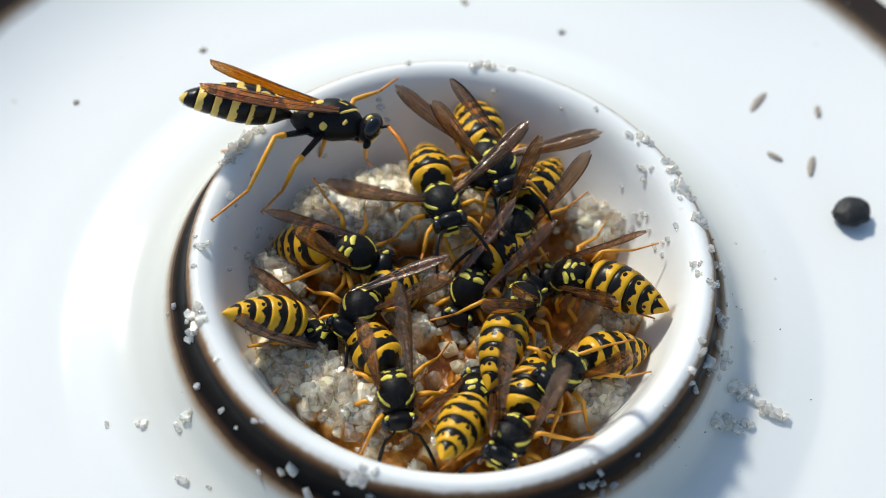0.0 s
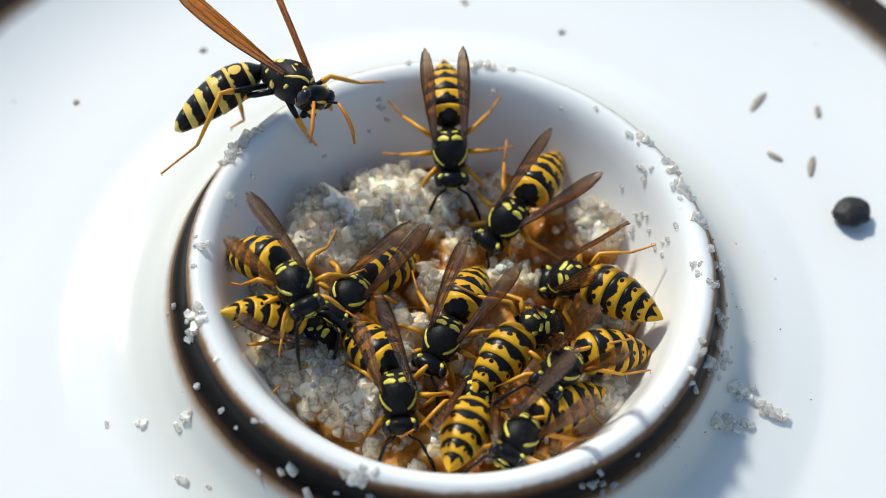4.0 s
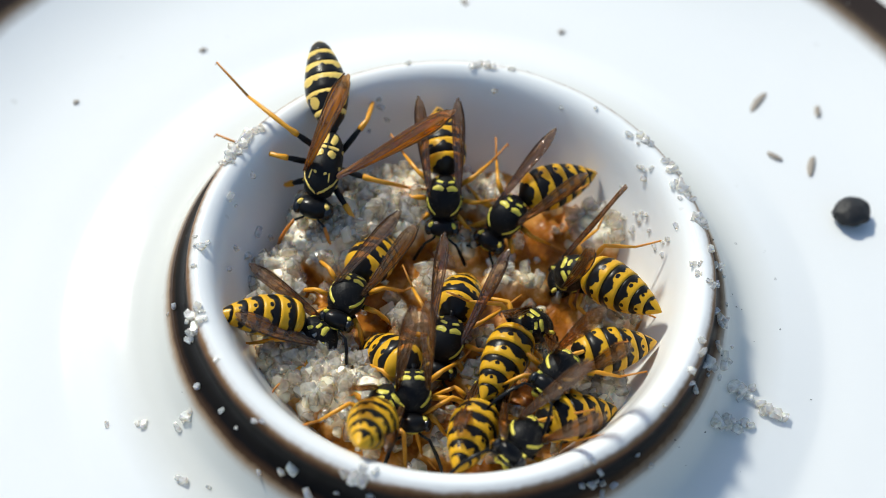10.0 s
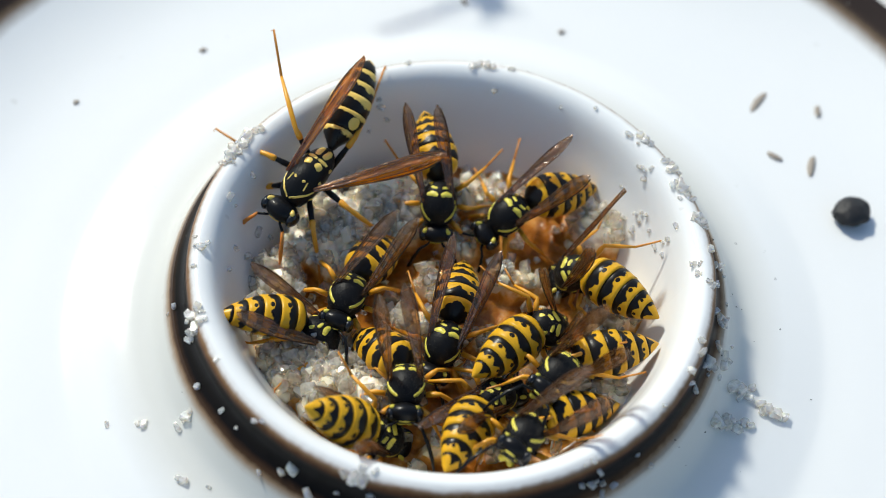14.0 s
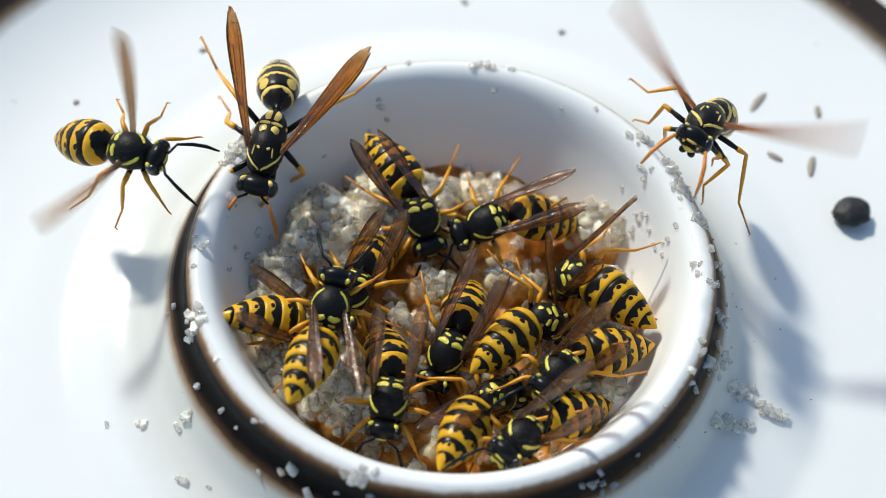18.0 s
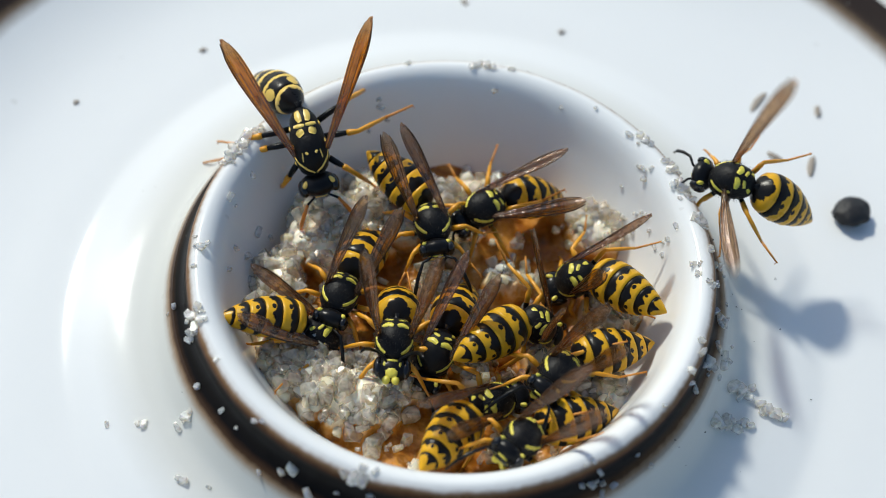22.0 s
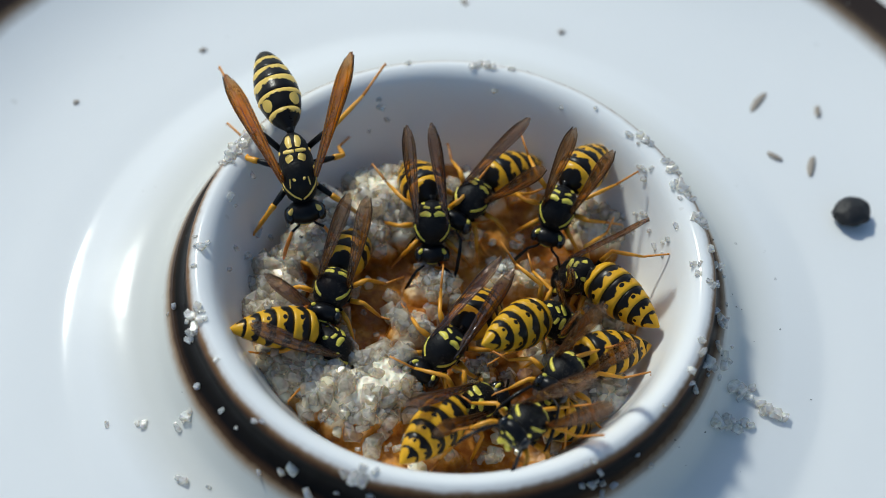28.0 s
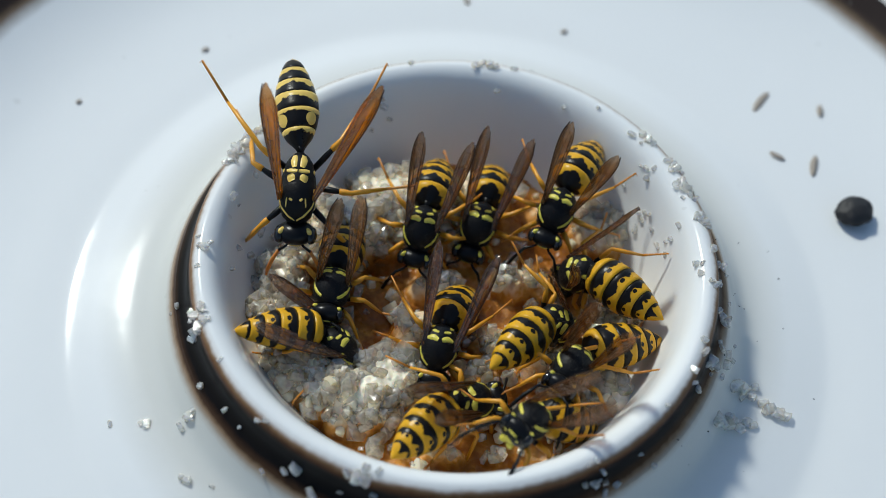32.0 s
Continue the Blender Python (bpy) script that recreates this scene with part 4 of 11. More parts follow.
    walk(p["abdomen"], [(0, turn(0.7, 11.4, 7)), (0.5, turn(-16.2, -34.4, 49.3)), (1, turn(-33.9, -42.4, 76.4)), (1.5, turn(-11.9, -44.8, 28.4)), (2, turn(-19.1, -55.4, 35.5)), (2.5, turn(-14.8, -52.8, 29.4)), (3, turn(-39.4, -54.2, 69.9)), (3.5, turn(-36.4, -46, 75.5)), (5.5, turn(-5.6, -21.3, 29.3)), (6, turn(-10.7, -38.9, 29.7)), (6.5, turn(-9.9, -38.1, 28.1)), (7, turn(-12.2, -43.4, 29.9)), (7.5, turn(-13.1, -34.9, 40.3)), (8, turn(-3.8, -13.7, 30.8)), (8.5, turn(-3.4, -14.3, 26.6)), (9, turn(-5, -24.2, 23.1)), (10, turn(-1.6, -7.8, 23.7)), (11, turn(-3.3, -14.3, 26)), (12, turn(2.1, 14.7, 16)), (13, turn(3.6, 33.9, 11.8)), (14, turn(0, -0.3, 17.2)), (14.5, turn(1.1, 6.5, 19.3)), (16.5, turn(0.1, -10.1, -1)), (17, turn(1.7, -26.5, -7)), (17.5, turn(1.1, -38.9, -3)), (18, turn(-5.3, -37.1, 15.8)), (18.5, turn(-0.8, -37.6, 2.2)), (19, turn(-1.9, -36.8, 5.6)), (19.5, turn(-6.2, -49.6, 13.4)), (20, turn(0.1, -45.9, -0.3)), (20.5, turn(-18.9, -53.4, 36.6)), (21, turn(-17.3, -46.9, 38.6)), (21.5, turn(-12.9, -45.1, 30.5)), (22, turn(-16.7, -51.6, 33.8)), (22.5, turn(-8.5, -36.5, 25.5)), (23, turn(-8.3, -37.9, 23.9)), (23.5, turn(-4.5, -29.8, 16.7)), (24, turn(-3.1, -23.4, 15.1)), (24.5, turn(-0.9, -33, 3)), (25, turn(-6.4, -40.4, 17.3)), (28, turn(-2.1, -27.1, 8.8)), (29, turn(-2.1, -25.3, 9.5)), (30, turn(-1.6, -20.4, 8.7)), (31, turn(-1.8, -19.4, 10.7)), (32, turn(-1.8, -19.8, 10.4))])
    walk(p["wl"], [(0, turn(-34.1, 13.5, 6.4, 4.21, 1.51, 1.06)), (0.5, turn(-22.9, 26.2, 27.7, 4.21, 1.51, 1.06)), (1, turn(-5.9, 15.9, 79.2, 4.21, 1.51, 1.06)), (1.5, turn(-15.3, 23.7, 48.2, 4.21, 1.51, 1.06)), (2, turn(-17.3, 24.9, 42.1, 4.21, 1.51, 1.06)), (2.5, turn(-5.8, 30.1, 58, 4.21, 1.51, 1.06)), (3, turn(-2.4, 25.7, 69.5, 4.21, 1.51, 1.06)), (3.5, turn(17.4, 36.3, 82.8, 4.21, 1.51, 1.06)), (4.5, turn(29.3, 65.7, 67.9, 4.21, 1.51, 1.06)), (5.5, turn(-126.6, 83.5, -111.9, 4.21, 1.51, 1.06)), (6, turn(-65.6, 72.7, -52.2, 4.21, 1.51, 1.06)), (6.5, turn(-59.1, 51.6, -52.2, 4.21, 1.51, 1.06)), (7, turn(-54.4, 45.5, -46.9, 4.21, 1.51, 1.06)), (7.5, turn(-45.6, 23.8, -35.3, 4.21, 1.51, 1.06)), (8, turn(-46.3, 14.3, -42.4, 4.21, 1.51, 1.06)), (8.5, turn(-46.3, 9.3, -46.5, 4.21, 1.51, 1.06)), (9, turn(-45.2, 3.9, -47, 4.21, 1.51, 1.06)), (10, turn(-46, 7.5, -47.2, 4.21, 1.51, 1.06)), (11, turn(-44.1, 0.5, -44.4, 4.21, 1.51, 1.06)), (12, turn(-47.1, 10, -49.5, 4.21, 1.51, 1.06)), (13, turn(-48.2, 18.2, -46.4, 4.21, 1.51, 1.06)), (14, turn(-44.1, 6.8, -38.1, 4.21, 1.51, 1.06)), (14.5, turn(-44.9, 12, -38.1, 4.21, 1.51, 1.06)), (16.5, turn(-43.7, 19, -30.8, 4.21, 1.51, 1.06)), (17, turn(-41.7, 12, -24.3, 4.21, 1.51, 1.06)), (17.5, turn(-42.1, 15.3, -25.8, 4.21, 1.51, 1.06)), (18, turn(-42.9, 15.6, -28.8, 4.21, 1.51, 1.06)), (18.5, turn(-52.8, 35.4, -48.5, 4.21, 1.51, 1.06)), (19, turn(-49.6, 31.2, -43.1, 4.21, 1.51, 1.06)), (19.5, turn(-43.9, 15.7, -32.5, 4.21, 1.51, 1.06)), (20, turn(-58, 58.4, -47.6, 4.21, 1.51, 1.06)), (20.5, turn(-43.8, 37.2, -27.6, 4.21, 1.51, 1.06)), (21, turn(-43.7, 20.6, -30.4, 4.21, 1.51, 1.06)), (21.5, turn(-44.2, 15.4, -33.9, 4.21, 1.51, 1.06)), (22, turn(-43.1, 8, -32.1, 4.21, 1.51, 1.06)), (22.5, turn(-43.5, 7, -34.5, 4.21, 1.51, 1.06)), (23, turn(-46.5, 21.6, -38.8, 4.21, 1.51, 1.06)), (23.5, turn(-48.6, 29.9, -41.1, 4.21, 1.51, 1.06)), (24, turn(-53.9, 41.6, -47.6, 4.21, 1.51, 1.06)), (24.5, turn(-40.4, 6.7, -18.2, 4.21, 1.51, 1.06)), (25, turn(-41.5, 6.9, -24.3, 4.21, 1.51, 1.06)), (28, turn(-42.7, 29.1, -25.8, 4.21, 1.51, 1.06)), (29, turn(-42.7, 27, -26, 4.21, 1.51, 1.06)), (30, turn(-42, 19.1, -24.9, 4.21, 1.51, 1.06)), (31, turn(-41.7, 13.7, -24.4, 4.21, 1.51, 1.06)), (32, turn(-43.5, 23.1, -29.1, 4.21, 1.51, 1.06))])
    walk(p["wr"], [(0, turn(38.7, 3.5, 6.7, 4.21, -1.51, 1.06)), (0.5, turn(41.7, -1.4, 27.3, 4.21, -1.51, 1.06)), (1, turn(45.6, 11.6, 41.4, 4.21, -1.51, 1.06)), (1.5, turn(48.4, 18.2, 47.2, 4.21, -1.51, 1.06)), (2, turn(47, 18.5, 42.2, 4.21, -1.51, 1.06)), (2.5, turn(46.7, 26.5, 37.4, 4.21, -1.51, 1.06)), (3, turn(41.9, 19.9, 24.5, 4.21, -1.51, 1.06)), (3.5, turn(44.3, 12.2, 35.8, 4.21, -1.51, 1.06)), (5.5, turn(91.1, 70.2, 84.4, 4.21, -1.51, 1.06)), (6, turn(54.4, 67.9, 39.4, 4.21, -1.51, 1.06)), (6.5, turn(40.3, 75.6, 20.4, 4.21, -1.51, 1.06)), (7, turn(31.5, 76.1, 9.9, 4.21, -1.51, 1.06)), (7.5, turn(31.9, 51, 5.4, 4.21, -1.51, 1.06)), (8, turn(26.3, 52.8, -3.4, 4.21, -1.51, 1.06)), (8.5, turn(19.9, 51.5, -14.6, 4.21, -1.51, 1.06)), (9, turn(21.9, 43.5, -15.8, 4.21, -1.51, 1.06)), (10, turn(15.5, 51.4, -21.8, 4.21, -1.51, 1.06)), (11, turn(21.1, 41.3, -18.7, 4.21, -1.51, 1.06)), (12, turn(14.9, 49.9, -23.8, 4.21, -1.51, 1.06)), (13, turn(29.2, 30.9, -8.3, 4.21, -1.51, 1.06)), (14, turn(35.4, 17.7, 1.3, 4.21, -1.51, 1.06)), (14.5, turn(33.2, 23.6, -2.1, 4.21, -1.51, 1.06)), (16.5, turn(37.4, 33.5, 12.7, 4.21, -1.51, 1.06)), (17, turn(39, 24, 15.3, 4.21, -1.51, 1.06)), (17.5, turn(39.5, 24.6, 16.8, 4.21, -1.51, 1.06)), (18, turn(40.5, 23.4, 19.7, 4.21, -1.51, 1.06)), (18.5, turn(36.3, 74.4, 15.5, 4.21, -1.51, 1.06)), (19, turn(36.3, 67, 14.8, 4.21, -1.51, 1.06)), (19.5, turn(38.4, 19.8, 12.6, 4.21, -1.51, 1.06)), (20, turn(46.5, 59.2, 29.7, 4.21, -1.51, 1.06)), (20.5, turn(41.4, 23.3, 22.6, 4.21, -1.51, 1.06)), (21, turn(40.9, 21.4, 21, 4.21, -1.51, 1.06)), (21.5, turn(40.5, 12.8, 19.2, 4.21, -1.51, 1.06)), (22, turn(40.3, 15, 18.7, 4.21, -1.51, 1.06)), (22.5, turn(40.7, 38.3, 20.6, 4.21, -1.51, 1.06)), (23, turn(38.7, 46.9, 17, 4.21, -1.51, 1.06)), (23.5, turn(38.6, 51.9, 17.2, 4.21, -1.51, 1.06)), (24, turn(38.9, 59.3, 18.1, 4.21, -1.51, 1.06)), (24.5, turn(41.1, 7.3, 21.9, 4.21, -1.51, 1.06)), (25, turn(41.1, 7.3, 21.8, 4.21, -1.51, 1.06)), (28, turn(39.4, 36.5, 17.8, 4.21, -1.51, 1.06)), (29, turn(39.2, 35.9, 17.2, 4.21, -1.51, 1.06)), (30, turn(37.8, 34.1, 13.6, 4.21, -1.51, 1.06)), (31, turn(36.1, 34.5, 9.7, 4.21, -1.51, 1.06)), (32, turn(33.6, 41.6, 6.1, 4.21, -1.51, 1.06))])
    walk(p["head"], [(0, turn(0, 28, 0, 7.05, 0, -0.25)), (0.5, turn(0, 28, 0, 7.05, 0, -0.25)), (1, turn(0, 28, 0, 7.05, 0, -0.25)), (1.5, turn(0, 28, 0, 7.05, 0, -0.25)), (2, turn(0, 28, 0, 7.05, 0, -0.25)), (2.5, turn(0, 28, 0, 7.05, 0, -0.25)), (3, turn(0, 28, 0, 7.05, 0, -0.25)), (3.5, turn(0, 28, 0, 7.05, 0, -0.25)), (5.5, turn(0, 28, 0, 7.05, 0, -0.25)), (6, turn(0, 28, 0, 7.05, 0, -0.25)), (6.5, turn(0, 28, 0, 7.05, 0, -0.25)), (7, turn(0, 28, 0, 7.05, 0, -0.25)), (7.5, turn(0, 28, 0, 7.05, 0, -0.25)), (8, turn(0, 28, 0, 7.05, 0, -0.25)), (8.5, turn(0, 28, 0, 7.05, 0, -0.25)), (9, turn(0, 28, 0, 7.05, 0, -0.25)), (10, turn(0, 28, 0, 7.05, 0, -0.25)), (11, turn(0, 28, 0, 7.05, 0, -0.25)), (12, turn(0, 28, 0, 7.05, 0, -0.25)), (13, turn(0, 28, 0, 7.05, 0, -0.25)), (14, turn(0, 28, 0, 7.05, 0, -0.25)), (14.5, turn(0, 28, 0, 7.05, 0, -0.25)), (16.5, turn(0, 28, 0, 7.05, 0, -0.25)), (17, turn(0, 28, 0, 7.05, 0, -0.25)), (17.5, turn(0, 28, 0, 7.05, 0, -0.25)), (18, turn(0, 28, 0, 7.05, 0, -0.25)), (18.5, turn(0, -27, 0, 7.05, 0, -0.25)), (19, turn(0, -27, 0, 7.05, 0, -0.25)), (19.5, turn(0, -2, 0, 7.05, 0, -0.25)), (20, turn(0, -27, 0, 7.05, 0, -0.25)), (20.5, turn(0, -27, 0, 7.05, 0, -0.25)), (21, turn(0, 28, 0, 7.05, 0, -0.25)), (21.5, turn(0, 28, 0, 7.05, 0, -0.25)), (22, turn(0, 28, 0, 7.05, 0, -0.25)), (22.5, turn(0, 28, 0, 7.05, 0, -0.25)), (23, turn(0, 28, 0, 7.05, 0, -0.25)), (23.5, turn(0, 28, 0, 7.05, 0, -0.25)), (24, turn(0, 28, 0, 7.05, 0, -0.25)), (24.5, turn(0, 28, 0, 7.05, 0, -0.25)), (25, turn(0, 28, 0, 7.05, 0, -0.25)), (28, turn(0, 28, 0, 7.05, 0, -0.25)), (29, turn(0, 28, 0, 7.05, 0, -0.25)), (30, turn(0, 28, 0, 7.05, 0, -0.25)), (31, turn(0, 28, 0, 7.05, 0, -0.25)), (32, turn(0, 28, 0, 7.05, 0, -0.25))])
    walk(p["l0"], [(0, turn(59.8, -40.9, -23.8, 4.34, 0.83, -1.04)), (0.5, turn(39.6, -34.2, -39.2, 4.34, 0.83, -1.04)), (1, turn(25, -26.5, -20.3, 4.34, 0.83, -1.04)), (1.5, turn(26.8, -15.7, 22.4, 4.34, 0.83, -1.04)), (2, turn(34, -23.5, 23.1, 4.34, 0.83, -1.04)), (2.5, turn(33.3, -23.5, 19.8, 4.34, 0.83, -1.04)), (3, turn(40.5, -31.4, 9.8, 4.34, 0.83, -1.04)), (3.5, turn(45.5, -34.9, 22.4, 4.34, 0.83, -1.04)), (5.5, turn(0, 0, 0, 4.34, 0.83, -1.04)), (6, turn(0, 0, 0, 4.34, 0.83, -1.04)), (6.5, turn(-56.4, 32.8, -25.7, 4.34, 0.83, -1.04)), (7, turn(-54.2, 32.2, -24.3, 4.34, 0.83, -1.04)), (7.5, turn(0, 0, 0, 4.34, 0.83, -1.04)), (8, turn(0, 0, 0, 4.34, 0.83, -1.04)), (8.5, turn(0, 0, 0, 4.34, 0.83, -1.04)), (9, turn(0, 0, 0, 4.34, 0.83, -1.04)), (10, turn(0, 0, 0, 4.34, 0.83, -1.04)), (11, turn(0, 0, 0, 4.34, 0.83, -1.04)), (12, turn(0, 0, 0, 4.34, 0.83, -1.04)), (13, turn(0, 0, 0, 4.34, 0.83, -1.04)), (14, turn(0, 0, 0, 4.34, 0.83, -1.04)), (14.5, turn(0, 0, 0, 4.34, 0.83, -1.04)), (16.5, turn(-24.3, 26.5, -1.7, 4.34, 0.83, -1.04)), (17, turn(-18.1, 14.2, -5.4, 4.34, 0.83, -1.04)), (17.5, turn(-24.7, 9.7, -15.9, 4.34, 0.83, -1.04)), (18, turn(-42.5, 2.7, -35.2, 4.34, 0.83, -1.04)), (18.5, turn(0, 0, 0, 4.34, 0.83, -1.04)), (19, turn(0, 0, 0, 4.34, 0.83, -1.04)), (19.5, turn(0, 0, 0, 4.34, 0.83, -1.04)), (20, turn(0, 0, 0, 4.34, 0.83, -1.04)), (20.5, turn(0, 0, 0, 4.34, 0.83, -1.04)), (21, turn(0, 0, 0, 4.34, 0.83, -1.04)), (21.5, turn(0, 0, 0, 4.34, 0.83, -1.04)), (22, turn(0, 0, 0, 4.34, 0.83, -1.04)), (22.5, turn(0, 0, 0, 4.34, 0.83, -1.04)), (23, turn(0, 0, 0, 4.34, 0.83, -1.04)), (23.5, turn(0, 0, 0, 4.34, 0.83, -1.04)), (24, turn(0, 0, 0, 4.34, 0.83, -1.04)), (24.5, turn(0, 0, 0, 4.34, 0.83, -1.04)), (25, turn(0, 0, 0, 4.34, 0.83, -1.04)), (28, turn(0, 0, 0, 4.34, 0.83, -1.04)), (29, turn(0, 0, 0, 4.34, 0.83, -1.04)), (30, turn(0, 0, 0, 4.34, 0.83, -1.04)), (31, turn(0, 0, 0, 4.34, 0.83, -1.04)), (32, turn(0, 0, 0, 4.34, 0.83, -1.04))])
    walk(p["l1"], [(0, turn(0, 0, 0, 2.94, 1.04, -1.21)), (0.5, turn(0, 0, 0, 2.94, 1.04, -1.21)), (1, turn(0, 0, 0, 2.94, 1.04, -1.21)), (1.5, turn(8.1, -17.5, -56, 2.94, 1.04, -1.21)), (2, turn(22.5, -9.8, -64.8, 2.94, 1.04, -1.21)), (2.5, turn(0, 0, 0, 2.94, 1.04, -1.21)), (3, turn(0, 0, 0, 2.94, 1.04, -1.21)), (3.5, turn(0, 0, 0, 2.94, 1.04, -1.21)), (5.5, turn(0, 0, 0, 2.94, 1.04, -1.21)), (6, turn(0, 0, 0, 2.94, 1.04, -1.21)), (6.5, turn(0, 0, 0, 2.94, 1.04, -1.21)), (7, turn(0, 0, 0, 2.94, 1.04, -1.21)), (7.5, turn(0, 0, 0, 2.94, 1.04, -1.21)), (8, turn(0, 0, 0, 2.94, 1.04, -1.21)), (8.5, turn(0, 0, 0, 2.94, 1.04, -1.21)), (9, turn(0, 0, 0, 2.94, 1.04, -1.21)), (10, turn(0, 0, 0, 2.94, 1.04, -1.21)), (11, turn(0, 0, 0, 2.94, 1.04, -1.21)), (12, turn(0, 0, 0, 2.94, 1.04, -1.21)), (13, turn(0, 0, 0, 2.94, 1.04, -1.21)), (14, turn(0, 0, 0, 2.94, 1.04, -1.21)), (14.5, turn(0, 0, 0, 2.94, 1.04, -1.21)), (16.5, turn(-21.9, -8.1, -9.6, 2.94, 1.04, -1.21)), (17, turn(-11.2, -10.9, -19.9, 2.94, 1.04, -1.21)), (17.5, turn(-47.8, -11.3, -5.6, 2.94, 1.04, -1.21)), (18, turn(-64.7, -13.3, -3.3, 2.94, 1.04, -1.21)), (18.5, turn(-32.6, -9.9, -8.5, 2.94, 1.04, -1.21)), (19, turn(0, 0, 0, 2.94, 1.04, -1.21)), (19.5, turn(0, 0, 0, 2.94, 1.04, -1.21)), (20, turn(0, 0, 0, 2.94, 1.04, -1.21)), (20.5, turn(0, 0, 0, 2.94, 1.04, -1.21)), (21, turn(0, 0, 0, 2.94, 1.04, -1.21)), (21.5, turn(0, 0, 0, 2.94, 1.04, -1.21)), (22, turn(0, 0, 0, 2.94, 1.04, -1.21)), (22.5, turn(-48.7, -2.7, 3.3, 2.94, 1.04, -1.21)), (23, turn(0, 0, 0, 2.94, 1.04, -1.21)), (23.5, turn(0, 0, 0, 2.94, 1.04, -1.21)), (24, turn(0, 0, 0, 2.94, 1.04, -1.21)), (24.5, turn(-40.2, -11.3, -7.8, 2.94, 1.04, -1.21)), (25, turn(-44.9, -4.7, 0.7, 2.94, 1.04, -1.21)), (28, turn(-40.7, 3.8, 10, 2.94, 1.04, -1.21)), (29, turn(-41.1, 9.1, 16.2, 2.94, 1.04, -1.21)), (30, turn(-40.1, 10.5, 18.1, 2.94, 1.04, -1.21)), (31, turn(0, 0, 0, 2.94, 1.04, -1.21)), (32, turn(0, 0, 0, 2.94, 1.04, -1.21))])
    walk(p["l2"], [(0, turn(0, 0, 0, 1.68, 0.88, -1.16)), (0.5, turn(0, 0, 0, 1.68, 0.88, -1.16)), (1, turn(0, 0, 0, 1.68, 0.88, -1.16)), (1.5, turn(0, 0, 0, 1.68, 0.88, -1.16)), (2, turn(0, 0, 0, 1.68, 0.88, -1.16)), (2.5, turn(0, 0, 0, 1.68, 0.88, -1.16)), (3, turn(0, 0, 0, 1.68, 0.88, -1.16)), (3.5, turn(0, 0, 0, 1.68, 0.88, -1.16)), (5.5, turn(0, 0, 0, 1.68, 0.88, -1.16)), (6, turn(7.8, -1.6, -28.2, 1.68, 0.88, -1.16)), (6.5, turn(-9.1, -11.9, -4.5, 1.68, 0.88, -1.16)), (7, turn(-8.3, -11.9, -5.9, 1.68, 0.88, -1.16)), (7.5, turn(-14.4, -12.4, 4.2, 1.68, 0.88, -1.16)), (8, turn(-15.5, 1.9, 33.6, 1.68, 0.88, -1.16)), (8.5, turn(-18.4, 0.1, 33.4, 1.68, 0.88, -1.16)), (9, turn(-25.8, -7.5, 28, 1.68, 0.88, -1.16)), (10, turn(-19.2, -0.9, 32.1, 1.68, 0.88, -1.16)), (11, turn(-26.8, -4.2, 34.6, 1.68, 0.88, -1.16)), (12, turn(-7.3, 8.3, 39.5, 1.68, 0.88, -1.16)), (13, turn(8.6, 16.4, 48.2, 1.68, 0.88, -1.16)), (14, turn(-4.3, 13.6, 54.6, 1.68, 0.88, -1.16)), (14.5, turn(3.9, 16.5, 58.1, 1.68, 0.88, -1.16)), (16.5, turn(31, 25, 31, 1.68, 0.88, -1.16)), (17, turn(18.7, 18.6, 19.5, 1.68, 0.88, -1.16)), (17.5, turn(17.2, 16.5, 2.4, 1.68, 0.88, -1.16)), (18, turn(-1.6, 1.2, 7.3, 1.68, 0.88, -1.16)), (18.5, turn(-5.1, -2.4, 6.1, 1.68, 0.88, -1.16)), (19, turn(-4.2, -2.9, 3, 1.68, 0.88, -1.16)), (19.5, turn(-13.7, -14.6, -0.4, 1.68, 0.88, -1.16)), (20, turn(-8.1, -13.4, -8.6, 1.68, 0.88, -1.16)), (20.5, turn(-13.8, -19.5, -7.1, 1.68, 0.88, -1.16)), (21, turn(-12.7, -18.8, -8.3, 1.68, 0.88, -1.16)), (21.5, turn(-13.8, -22.5, -11.1, 1.68, 0.88, -1.16)), (22, turn(-14.2, -23.5, -11.8, 1.68, 0.88, -1.16)), (22.5, turn(0, 0, 0, 1.68, 0.88, -1.16)), (23, turn(-25, -21.9, 6.5, 1.68, 0.88, -1.16)), (23.5, turn(-8.3, -10, -2.6, 1.68, 0.88, -1.16)), (24, turn(-6.5, -6.6, 0, 1.68, 0.88, -1.16)), (24.5, turn(-9.4, -21.7, -17.9, 1.68, 0.88, -1.16)), (25, turn(-11.8, -18.3, -9, 1.68, 0.88, -1.16)), (28, turn(-5.6, -8.7, -5.8, 1.68, 0.88, -1.16)), (29, turn(-6.1, -4.9, 2.9, 1.68, 0.88, -1.16)), (30, turn(-5.1, -3.5, 3.7, 1.68, 0.88, -1.16)), (31, turn(-6.6, -1.4, 11.5, 1.68, 0.88, -1.16)), (32, turn(-0.9, 4, 13.8, 1.68, 0.88, -1.16))])
